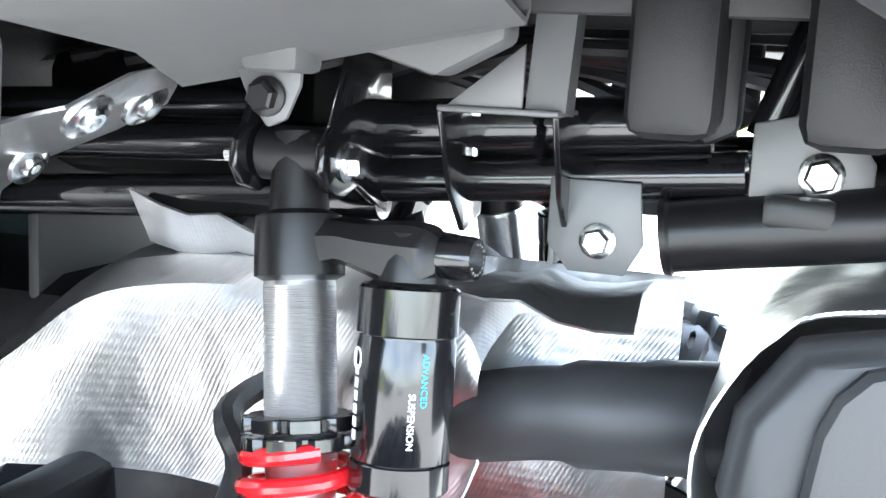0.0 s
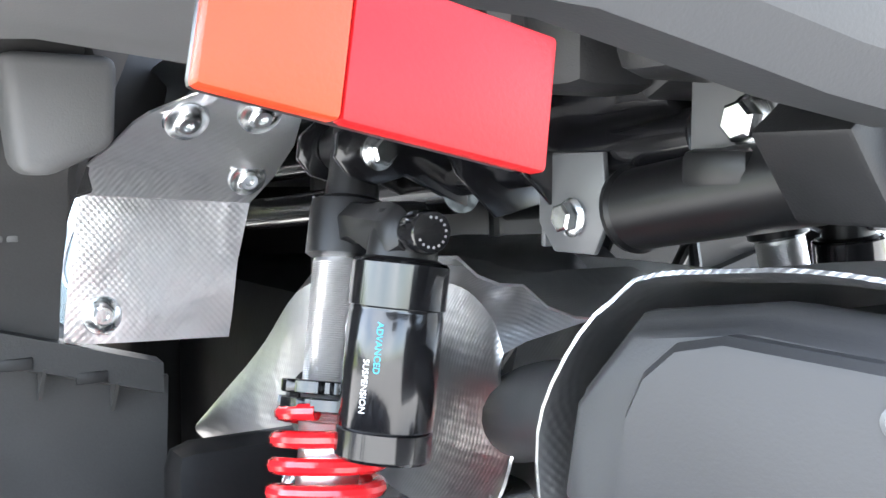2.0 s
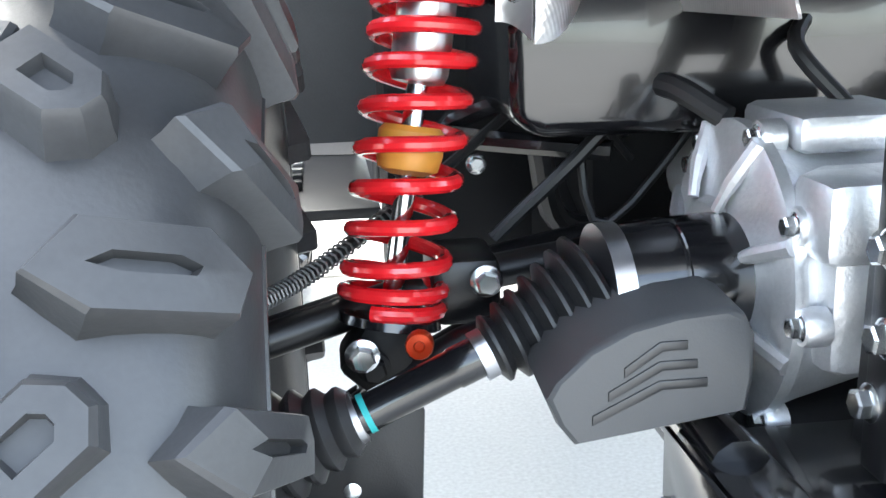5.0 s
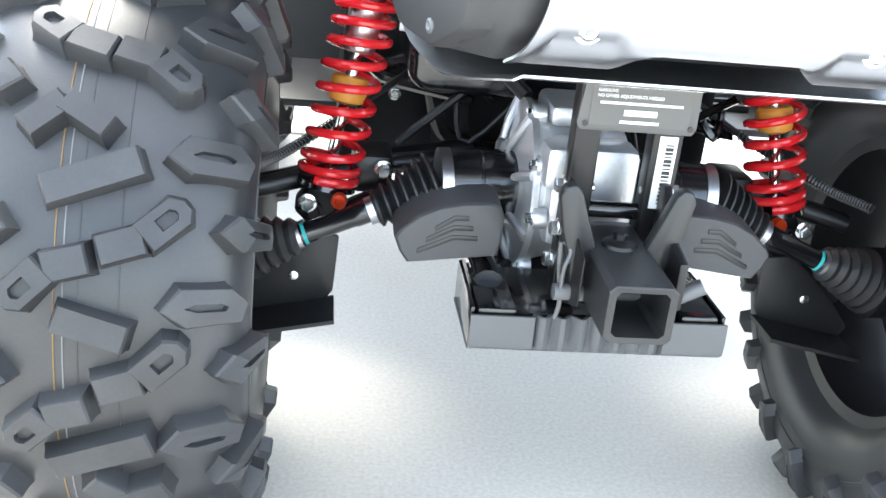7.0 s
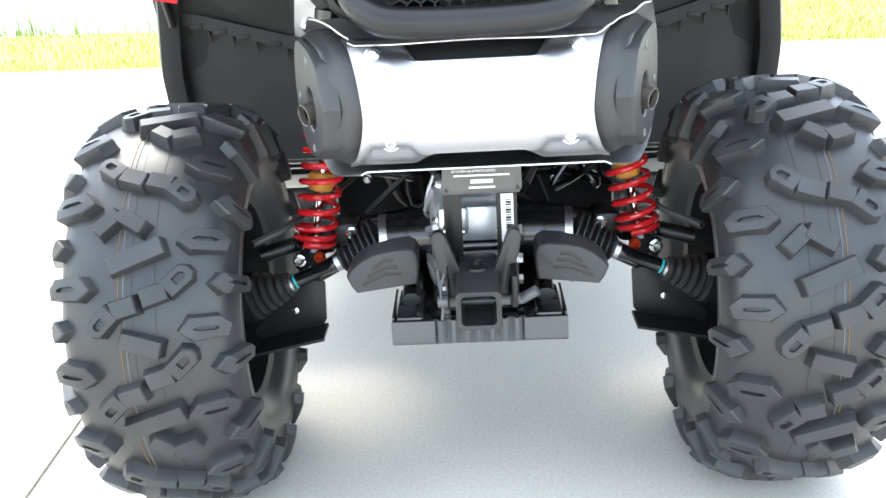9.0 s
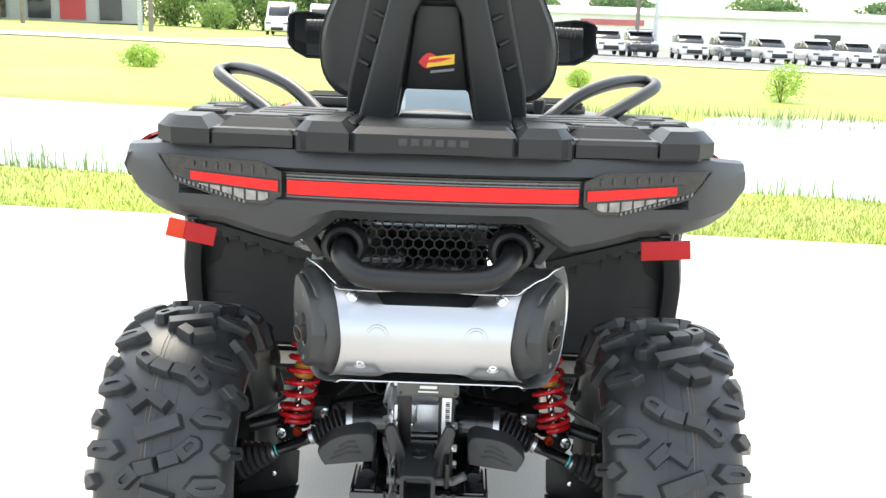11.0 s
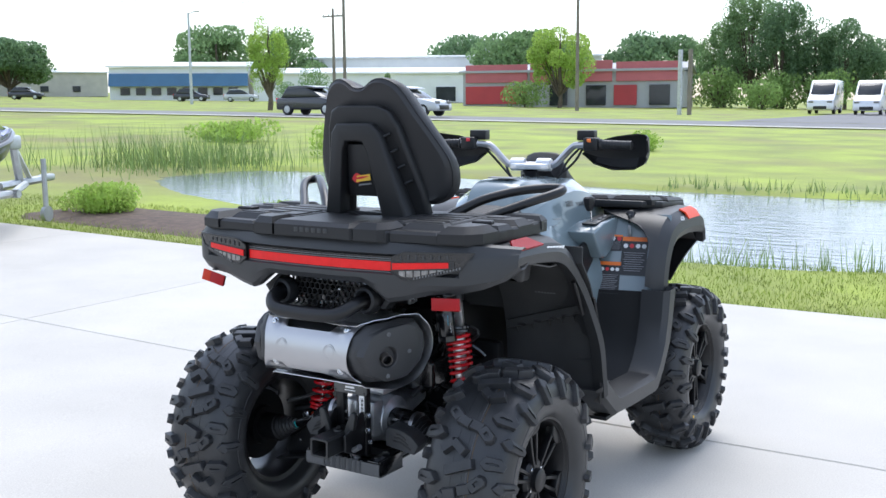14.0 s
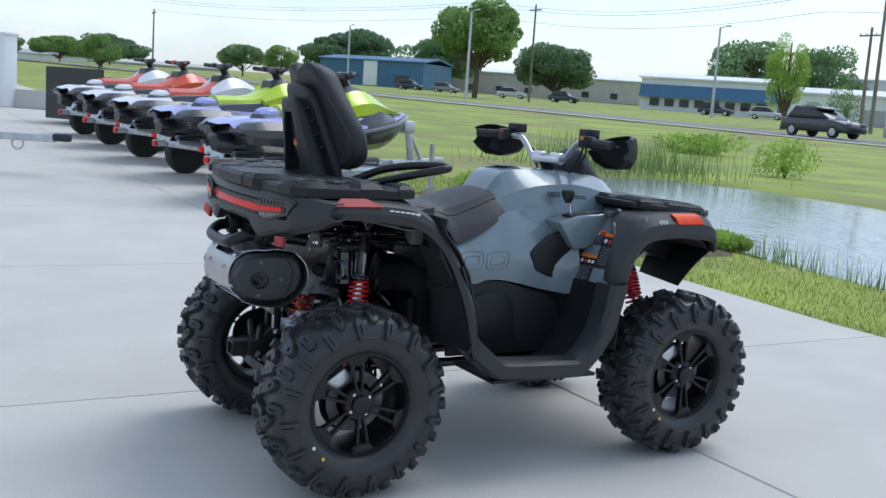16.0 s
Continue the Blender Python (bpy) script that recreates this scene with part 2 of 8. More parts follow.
def sheet(bm, grid, th):
    """A sheet of thickness th through a grid of points."""
    g = [[Vector(p) for p in r] for r in grid]
    h, w = len(g), len(g[0])
    nor = [[(g[min(i + 1, h - 1)][j] - g[max(i - 1, 0)][j]).cross(g[i][min(j + 1, w - 1)] - g[i][max(j - 1, 0)]).normalized() for j in range(w)] for i in range(h)]
    top = [g[i][j] + nor[i][j] * th / 2 for i in range(h) for j in range(w)]
    bot = [g[i][j] - nor[i][j] * th / 2 for i in range(h) for j in range(w)]
    q = h * w
    f = []
    for i in range(h - 1):
        for j in range(w - 1):
            a = (i * w + j, i * w + j + 1, (i + 1) * w + j + 1, (i + 1) * w + j)
            f += [a, tuple(q + x for x in a[::-1])]
    rim = [j for j in range(w)] + [i * w + w - 1 for i in range(1, h)] + [(h - 1) * w + j for j in range(w - 2, -1, -1)] + [i * w for i in range(h - 2, 0, -1)]
    for a, b in zip(rim, rim[1:] + rim[:1]):
        f.append((a, q + a, q + b, b))
    return add(bm, top + bot, f)


def hexbolt(bm, p, way, r=0.008, long=0.0):
    """A flanged hexagon bolt head, with its shank behind it where long is given."""
    d = Vector(way).normalized()
    lathe(bm, p, d, [(0, r * 1.3), (r * 0.25, r * 1.3), (r * 0.45, r * 0.95)], 20)
    lathe(bm, p, d, [(r * 0.4, r), (r * 1.15, r), (r * 1.3, r * 0.8)], 6)
    if long:
        lathe(bm, Vector(p) - d * long, d, [(0, r * 0.5), (long, r * 0.5)], 10)
    return bm


def part(name, bm, material, parent=None, label="", smooth=35, at=None):
    """Links a bmesh as one mesh object under a thing or part."""
    bmesh.ops.remove_doubles(bm, verts=bm.verts, dist=1e-5)
    bmesh.ops.recalc_face_normals(bm, faces=bm.faces)
    me = bpy.data.meshes.new(name)
    bm.to_mesh(me)
    bm.free()
    me.materials.append(material)
    me.polygons.foreach_set("use_smooth", [smooth > 0] * len(me.polygons))
    if smooth:
        me.set_sharp_from_angle(angle=radians(smooth))
    ob = new(name, me)
    if at is not None:
        ob.matrix_basis = at
    if parent:
        ob.parent = parent
    if label:
        ob["label"] = label
    return ob


def shared(name, ob, m, parent):
    """Another object on the same mesh."""
    o = new(name, ob.data)
    o.matrix_basis, o.parent = m, parent
    return o


def thing(name, label, category, m=None, group="", kind=""):
    e = new(name)
    e.empty_display_size = 0.1
    if m:
        e.matrix_basis = m
    return tagged(e, label, category, group, kind)


def words(text, size, material, parent, m, name="lettering", depth=0.0003):
    """Built-in font, turned into a mesh; reads along local x, stands along local y."""
    cu = bpy.data.curves.new(name, "FONT")
    cu.body, cu.size, cu.extrude, cu.align_x, cu.align_y = text, size, depth, "CENTER", "CENTER"
    tmp = bpy.data.objects.new(name, cu)
    scene.collection.objects.link(tmp)
    me = bpy.data.meshes.new_from_object(tmp.evaluated_get(bpy.context.evaluated_depsgraph_get()))
    bpy.data.objects.remove(tmp)
    me.materials.clear()
    me.materials.append(material)
    ob = new(name, me)
    ob.matrix_basis, ob.parent = m, parent
    return ob


def face(p, right, up):
    """A matrix whose x runs along right and y along up, at p."""
    x, y = Vector(right).normalized(), Vector(up)
    y = (y - x * x.dot(y)).normalized()
    z = x.cross(y)
    return Matrix(((x.x, y.x, z.x, p[0]), (x.y, y.y, z.y, p[1]), (x.z, y.z, z.z, p[2]), (0, 0, 0, 1)))


def mirror(bm):
    for v in bm.verts:
        v.co.x = -v.co.x
    bmesh.ops.reverse_faces(bm, faces=bm.faces)
    return bm


def sided(s, p):
    return Vector((s * p[0], p[1], p[2]))


# ---- ground ----
def fall(x):
    """The site falls gently towards +x; it is level under the vehicle."""
    return -0.019 * (x - 1.2 if x > 1.2 else x + 1.2 if x < -1.2 else 0.0)


def pond_depth(x, y):
    """How far inside the pond a place lies, 0 at the bank."""
    near, far = 6.75 + 0.25 * math.sin(x * 0.7), 14.6 + 0.5 * math.sin(x * 0.35) + max(0, x) * 0.25
    if x < -4:
        k = min(1, (-4 - x) / 9.0)
        far -= 2.2 * k * k * k
        near += 4.0 * k * k + 0.6 * k
    return max(0.0, min(y - near, far - y, (x + 12.6) * 0.8))


def road_y(x):
    return 50 + 0.12 * x


EDGE = 4.6


def terrain(x, y):
    z = fall(x)
    if y > EDGE:
        z -= 0.03 * min(1, (y - EDGE) * 10)
    if y > 20:
        z += min(0.2, (y - 20) * 0.01)
    d = pond_depth(x, y)
    return z - min(0.3, d * 0.35)


def axis(*stretches):
    out = []
    for a, b, step in stretches:
        out += list(np.arange(a, b, step))
    return out


xs = axis((-600, -100, 60), (-100, -20, 8), (-20, 12, 0.6), (12, 40, 4), (40, 401, 60))
ys = axis((-300, -20, 40), (-20, 4, 4)) + [4.3, 4.58, 4.6, 4.68] + axis((4.9, 16, 0.4), (16, 40, 3), (40, 140, 10), (140, 901, 95))
gm = bpy.data.meshes.new("ground")
W = len(xs)
gm.from_pydata([(x, y, terrain(x, y) - (0.12 if y <= 4.59 else 0)) for y in ys for x in xs], [], [(i * W + j, i * W + j + 1, (i + 1) * W + j + 1, (i + 1) * W + j) for i in range(len(ys) - 1) for j in range(W - 1)])
GRASS = mat("mown_grass", (0.25, 0.3, 0.035), 0.8, vary=0.35, scale=0.5, bump=1.0, bscale=60, fine=0.6)
n_, l_ = GRASS.node_tree.nodes, GRASS.node_tree.links
dry = n_.new("ShaderNodeTexNoise")
dry.inputs["Scale"].default_value, dry.inputs["Detail"].default_value = 0.18, 8
dryr = n_.new("ShaderNodeValToRGB")
dryr.color_ramp.elements[0].position, dryr.color_ramp.elements[1].position = 0.5, 0.75
dmix = n_.new("ShaderNodeMixRGB")
dmix.inputs[2].default_value = (0.2, 0.16, 0.07, 1)
src = n_["Principled BSDF"].inputs["Base Color"].links[0].from_socket
l_.new(n_.new("ShaderNodeTexCoord").outputs["Object"], dry.inputs["Vector"]), l_.new(dry.outputs["Fac"], dryr.inputs["Fac"])
l_.new(dryr.outputs["Color"], dmix.inputs[0]), l_.new(src, dmix.inputs[1]), l_.new(dmix.outputs["Color"], n_["Principled BSDF"].inputs["Base Color"])
gm.materials.append(GRASS)
gm.polygons.foreach_set("use_smooth", [True] * len(gm.polygons))
tagged(new("ground", gm), "mown green grass with dry patches round a pond", "ground", kind="structure")

# concrete apron in slabs, with open joints between them
CONCRETE = mat("broom_finished_concrete", (0.545, 0.515, 0.465), 0.85, vary=0.07, scale=1.3, bump=0.5, bscale=160, fine=0.25, rvary=0.1, random_id=0.025, spec=0.2)
cn, cl = CONCRETE.node_tree.nodes, CONCRETE.node_tree.links
stain, stainr, smix = cn.new("ShaderNodeTexNoise"), cn.new("ShaderNodeValToRGB"), cn.new("ShaderNodeMixRGB")
stain.inputs["Scale"].default_value, stain.inputs["Detail"].default_value, stain.inputs["Roughness"].default_value = 3.5, 9, 0.7
stainr.color_ramp.elements[0].position, stainr.color_ramp.elements[0].color = 0.62, (0, 0, 0, 1)
stainr.color_ramp.elements[1].position, stainr.color_ramp.elements[1].color = 0.8, (0.45, 0.45, 0.45, 1)
smix.inputs[2].default_value = (0.42, 0.395, 0.355, 1)
src = cn["Principled BSDF"].inputs["Base Color"].links[0].from_socket
cl.new(cn.new("ShaderNodeTexCoord").outputs["Object"], stain.inputs["Vector"]), cl.new(stain.outputs["Fac"], stainr.inputs["Fac"])
cl.new(stainr.outputs["Color"], smix.inputs[0]), cl.new(src, smix.inputs[1]), cl.new(smix.outputs["Color"], cn["Principled BSDF"].inputs["Base Color"])
JX, JY = -0.83, 1.58
pave = thing("pavement", "pale broom-finished concrete apron in large slabs", "pavement", kind="structure")
xcuts = [-150, -80, -40] + [JX - 3.1 * k for k in range(9, 0, -1)] + [JX + 3.1 * k for k in range(0, 5)] + [24, 45, 90]
ycuts = [-120, -60, -30, -14, -8.1] + [JY - 3.1 * k for k in range(2, 0, -1)] + [JY, EDGE]


def slab_z(x):
    return fall(x)


for x0, x1 in zip(xcuts, xcuts[1:]):
    for y0, y1 in zip(ycuts, ycuts[1:]):
        bm, g, e = B(), 0.004, 0.006
        cuts = [x0 + g, *(c for c in (-1.2, 1.2) if x0 + 0.1 < c < x1 - 0.1), x1 - g]
        rows = []
        for x in cuts:
            z = slab_z(x)
            rows.append([(x, y0 + g, z - 0.14), (x, y0 + g, z - e), (x, y0 + g + e, z), (x, y1 - g - e, z), (x, y1 - g, z - e), (x, y1 - g, z - 0.14)])
        rings(bm, rows, closed=True)
        part("slab", bm, CONCRETE, pave, smooth=0)

# pond
WATER = mat("pond_water", (0.2, 0.23, 0.25), 0.1, vary=0.15, scale=0.6, bump=0.0, rvary=0.2)
wnn, wll = WATER.node_tree.nodes, WATER.node_tree.links
wt, wb, wm = wnn.new("ShaderNodeTexNoise"), wnn.new("ShaderNodeBump"), wnn.new("ShaderNodeMapping")
wm.inputs["Scale"].default_value = (1.0, 2.6, 1.0)
wt.inputs["Scale"].default_value, wt.inputs["Detail"].default_value = 2.4, 5
wb.inputs["Strength"].default_value, wb.inputs["Distance"].default_value = 0.25, 0.05
wll.new(wnn.new("ShaderNodeTexCoord").outputs["Object"], wm.inputs["Vector"]), wll.new(wm.outputs["Vector"], wt.inputs["Vector"])
wll.new(wt.outputs["Fac"], wb.inputs["Height"]), wll.new(wb.outputs["Normal"], wnn["Principled BSDF"].inputs["Normal"])
bm = B()
rings(bm, [[(x, 6, fall(x) - 0.09), (x, 24, fall(x) - 0.09)] for x in (-14, -6, -1.2, 1.2, 10, 39)], closed=False, caps=False)
tagged(part("water", bm, WATER, smooth=0), "rippled grey-blue pond water reflecting the sky", "pond", kind="structure")

# road, verge strip and far pavement
ASPHALT = mat("worn_asphalt", (0.2, 0.195, 0.19), 0.85, vary=0.15, scale=0.7, bump=0.5, bscale=50, fine=0.3)
for name, a, b, label in (("road", -3.6, 3.6, "pale worn two-lane road"), ("pavement", 26.0, 40.0, "paved parking strip beyond the road")):
    bm = B()
    rings(bm, [[(x, road_y(x) + a, terrain(x, 50) + 0.03), (x, road_y(x) + b, terrain(x, 50) + 0.03)] for x in (-260, -120, -60, -30, -10, -1.2, 1.2, 20, 50, 120)] if name == "road" else [[(x, road_y(x) + 4.6, terrain(x, 50) + 0.02), (x, road_y(x) + 60, terrain(x, 50) + 0.02)] for x in (-14, -1.2, 1.2, 20, 60, 120)], closed=False, caps=False)
    tagged(part(name, bm, ASPHALT, smooth=0), label, "road", kind="structure")
bm = B()
rings(bm, [[(x, road_y(x) - 6.2, terrain(x, 50) + 0.05), (x, road_y(x) - 4.6, terrain(x, 50) + 0.05)] for x in (-260, -120, -60, -30, -10, -1.2, 1.2, 20, 50, 120)], closed=False, caps=False)
tagged(part("pavement_strip", bm, CONCRETE, smooth=0), "narrow concrete path along the road", "path", kind="structure")


# ---- plants ----
def leafy(name, color):
    """Leaves that let some light through."""
    m = mat(name, color, 0.6, vary=0.35, scale=2.5, spec=0.25)
    n, l = m.node_tree.nodes, m.node_tree.links
    p, tr, mix = n["Principled BSDF"], n.new("ShaderNodeBsdfTranslucent"), n.new("ShaderNodeMixShader")
    mix.inputs[0].default_value = 0.58
    l.new(p.inputs["Base Color"].links[0].from_socket, tr.inputs["Color"])
    l.new(p.outputs["BSDF"], mix.inputs[1]), l.new(tr.outputs["BSDF"], mix.inputs[2])
    l.new(mix.outputs["Shader"], n["Material Output"].inputs["Surface"])
    return m


LEAF = [leafy(f"leaf_green_{i}", c) for i, c in enumerate([(0.25, 0.37, 0.12), (0.21, 0.32, 0.14), (0.38, 0.52, 0.12), (0.18, 0.28, 0.14)])]
BARK = mat("bark", (0.12, 0.095, 0.07), 0.9, vary=0.3, scale=3, bump=1.0, bscale=30)
rng = random.Random(7)


def leaves(bm_v, bm_f, c, rad, count, size):
    """Many small leaf cards scattered through a lumpy volume."""
    for _ in range(count):
        while True:
            p = Vector((rng.uniform(-1, 1), rng.uniform(-1, 1), rng.uniform(-1, 1)))
            if 0.25 < p.length < 1:
                break
        p = p.normalized() * p.length**0.45
        q = Vector(c) + Vector((p.x * rad[0], p.y * rad[1], p.z * rad[2]))
        a = Euler((rng.uniform(0, 3), rng.uniform(0, 3), rng.uniform(0, 6))).to_matrix()
        s = size * rng.uniform(0.6, 1.3)
        i = len(bm_v)
        bm_v += [q + a @ Vector(o) * s for o in ((-0.5, 0, 0), (0, -0.32, 0.05), (0.5, 0, 0), (0, 0.32, 0.05))]
        bm_f.append((i, i + 1, i + 2, i + 3))


def tree(x, y, h, spread, leaf=0, clumps=16, label="broad green tree on the far verge", trunk=0.28, conifer=False, density=90, z=None):
    z = terrain(x, y) if z is None else z
    t = thing("tree", label, "tree", pose(x, y, z))
    bm = B()
    r = h * 0.022
    tube(bm, [(0, 0, -0.3), (0.02 * h, 0, h * trunk), (0, 0.01 * h, h * 0.6), (0.01 * h, 0, h * 0.9)], [r * 1.3, r, r * 0.7, r * 0.3], 8, 3)
    verts, faces = [], []
    for i in range(clumps):
        if conifer:
            k = i / clumps
            c = Vector((0, 0, h * (0.12 + 0.86 * k))) + Vector((rng.uniform(-1, 1), rng.uniform(-1, 1), 0)) * spread * 0.25 * (1 - k)
            rad = (spread * 1.15 * (1.02 - k) ** 0.6, spread * 1.15 * (1.02 - k) ** 0.6, h * 0.11)
        else:
            a, u = rng.uniform(0, 6.28), rng.uniform(-0.75, 1)
            w = math.sqrt(max(0, 1 - u * u * 0.85))
            c = Vector((math.cos(a) * w * spread * 0.62, math.sin(a) * w * spread * 0.62, h * (trunk + (1 - trunk) * (0.5 + 0.36 * u))))
            s = rng.uniform(0.2, 0.4)
            rad = (spread * s, spread * s, (1 - trunk) * h * s * 0.5)
            tube(bm, [(0, 0, h * trunk * 0.9), c * 0.5 + Vector((0, 0, h * trunk * 0.45)), c * 0.8 + Vector((0, 0, h * trunk * 0.18))], [r * 0.45, r * 0.25, r * 0.1], 5, 2)
        leaves(verts, faces, c, rad, density, max(0.1, spread * 0.07))
    part("trunk", bm, BARK, t)
    me = bpy.data.meshes.new("crown")
    me.from_pydata(verts, [], faces)
    me.materials.append(LEAF[leaf])
    o = new("crown", me)
    o.parent = t
    return t


def bush(x, y, h, spread, leaf=0, label="rounded green shrub", density=260, z=None):
    t = thing("shrub", label, "shrub", pose(x, y, terrain(x, y) if z is None else z))
    verts, faces = [], []
    for i in range(9):
        a = rng.uniform(0, 6.28)
        d = rng.uniform(0, 0.55) * spread
        leaves(verts, faces, (math.cos(a) * d, math.sin(a) * d, h * rng.uniform(0.3, 0.6)), (spread * 0.5, spread * 0.5, h * 0.4), density, max(0.05, 0.09 * spread))
    me = bpy.data.meshes.new("foliage")
    me.from_pydata(verts, [], faces)
    me.materials.append(LEAF[leaf])
    o = new("foliage", me)
    o.parent = t
    bm = B()
    for i in range(4):
        tube(bm, [(0, 0, -0.05), (rng.uniform(-1, 1) * spread * 0.3, rng.uniform(-1, 1) * spread * 0.3, h * 0.5)], 0.02 * spread, 5)
    part("stem", bm, BARK, t)
    return t


def blades(name, label, places, h, w, material, lean=0.5):
    verts, faces = [], []
    for x, y in places:
        z = terrain(x, y) - 0.01
        a, hh = rng.uniform(0, 6.28), h * rng.uniform(0.5, 1.2)
        dx, dy, l = math.cos(a) * w, math.sin(a) * w, rng.uniform(0, lean) * hh
        b = rng.uniform(0, 6.28)
        i = len(verts)
        verts += [(x - dx, y - dy, z), (x + dx, y + dy, z), (x + math.cos(b) * l, y + math.sin(b) * l, z + hh)]
        faces.append((i, i + 1, i + 2))
    me = bpy.data.meshes.new(name)
    me.from_pydata(verts, [], faces)
    me.materials.append(material)
    tagged(new(name, me), label, "grass", kind="stuff")


BLADE = mat("grass_blade", (0.26, 0.33, 0.045), 0.7, vary=0.4, scale=3)
REED = mat("reed_blade", (0.24, 0.33, 0.1), 0.7, vary=0.4, scale=2)
blades("grass", "short blades of the mown grass strip beside the concrete", [(x, y) for x, y in ((rng.uniform(-12, 9), EDGE + 0.02 + 2.4 * rng.random() ** 1.3) for _ in range(42000)) if pond_depth(x, y) < 0.05], 0.055, 0.004, BLADE, 0.8)
blades("reeds", "tall green reeds at the pond's far tip", [(x, y) for x, y in ((rng.gauss(-13.6, 1.2), rng.gauss(12.6, 1.2)) for _ in range(1100))], 0.8, 0.009, REED, 0.45)
blades("reeds", "sparse reeds along the pond's near bank", [(x, 6.75 + 0.25 * math.sin(x * 0.7) + rng.gauss(0, 0.12)) for x in (rng.uniform(-7, 9) for _ in range(1100))], 0.3, 0.006, REED, 0.4)
blades("reeds", "uneven growth along the pond's far bank", [(x, 14.6 + 0.5 * math.sin(x * 0.35) + max(0, x) * 0.25 + rng.gauss(0.2, 0.3)) for x in (rng.uniform(-4, 20) for _ in range(1500))], 0.22, 0.01, REED, 0.5)
MULCH = mat("bark_mulch", (0.11, 0.075, 0.055), 0.95, vary=0.4, scale=8, bump=1.0, bscale=40, fine=0.5)
bm = B()
sheet(bm, [[(x, y, terrain(x, y) + 0.04 - 0.05 * (abs(i - 6) > 5 or j in (0, 4))) for i, x in enumerate(np.linspace(-9.2, -3.9, 13))] for j, y in enumerate(np.linspace(5.1, 6.7, 5))], 0.02)
tagged(part("mulch_bed", bm, MULCH), "bed of brown bark mulch between concrete and pond", "flower bed")
for x, y, h, s in ((-4.9, 6.45, 0.22, 0.5), (-5.9, 6.5, 0.28, 0.42), (-8.3, 5.95, 0.42, 0.55), (-4.35, 6.55, 0.2, 0.36)):
    bush(x, y, h, s, 2 if h < 0.5 else 0, "low bright green juniper shrub in the mulch bed", 420)
for x, y, h, s in ((3.0, 24, 0.5, 0.5), (7.5, 22, 1.0, 0.7), (14, 25, 0.8, 1.0), (17, 22, 0.5, 0.7), (-13, 17, 1.0, 0.9), (-20, 21, 0.7, 1.6), (-8, 24, 0.6, 0.8)):
    bush(x, y, h, s, 2, "rough weedy bush on the far bank", 150)

# trees of the far side
for a in ((-44, 96, 8.5, 4.0, 2), (-104, 63, 11.9, 6.4, 0), (-125, 130, 13, 9, 1), (-112, 134, 12, 8, 1), (-49.5, 56.6, 6.9, 1.75, 2), (-75, 150, 12, 11, 1), (-92, 162, 12, 10, 3), (-60, 170, 12, 11, 3), (12, 190, 11, 7, 1), (30, 195, 11, 8, 3), (55, 190, 10, 9, 1), (-14, 165, 9, 4.5, 3), (2, 175, 10, 5, 1), (-5, 178, 11, 4, 3), (-168, 120, 11, 9, 3), (-190, 105, 11, 10, 1), (-215, 95, 12, 12, 3), (-150, 55, 5.5, 3.2, 0), (-190, 62, 6, 6, 1), (-120, 22, 4.2, 2.6, 0), (-150, 28, 5, 4, 3), (-135, 10, 6.5, 3, 1), (-200, 30, 5, 6, 0), (-230, 45, 6, 9, 3), (-225, 20, 5, 8, 1), (75, 180, 10, 9, 3), (100, 185, 11, 10, 1)):
    tree(a[0], a[1], a[2], a[3], a[4], clumps=34 if a[2] > 9 else 24, density=420 if a[1] < 130 else 240, trunk=0.3 if a[2] == 11.9 else 0.15)
for x, y, h, s in ((-31.5, 124, 14.5, 4.4), (-35.5, 126, 10.5, 4.2), (-27.5, 122, 13, 4.4), (-24, 123, 11, 4.2), (-20.5, 122, 10.5, 4.0), (-17.5, 124, 8, 3.6)):
    tree(x, y, h, s, 1 if x < -28 else 3, 26, "tall leafy tree in a dense group", trunk=0.08, density=420)
tree(-42.4, 61.9, 2.8, 0.75, 1, 12, "small clipped cone-shaped evergreen", conifer=True, density=260)
for x, y, h, s in ((-40.5, 63.2, 1.5, 1.5), (-48, 96, 3.0, 3.0), (-26, 108, 3.4, 3.2), (-34, 119, 5.0, 4.6), (-27, 118, 4.5, 4.4), (-20.5, 118, 4.5, 4.2), (-70, 88, 4.9, 2.5), (-72.8, 86.2, 2.7, 1.7)):
    bush(x, y, h, s, 1 if s < 3 else 0, "clipped evergreen bush before the buildings", 200)


# ---- buildings ----
WALLW = mat("white_metal_siding", (0.78, 0.785, 0.79), 0.55, vary=0.06, scale=0.4, bump=0.1, bscale=20)
WALLG = mat("beige_block_wall", (0.5, 0.475, 0.44), 0.8, vary=0.1, scale=0.6, bump=0.3, bscale=15)
REDW = mat("red_panel", (0.45, 0.05, 0.06), 0.6, vary=0.1, scale=0.5)
PINKW = mat("faded_red_panel", (0.5, 0.14, 0.16), 0.65, vary=0.1, scale=0.5)
TRIMG = mat("grey_trim", (0.4, 0.4, 0.42), 0.6, vary=0.06, scale=0.8)
ROOFB = mat("blue_metal_roof", (0.06, 0.15, 0.26), 0.5, vary=0.1, scale=0.5)
GLASSD = mat("dark_window_glass", (0.03, 0.035, 0.04), 0.06, vary=0.3, scale=0.5)


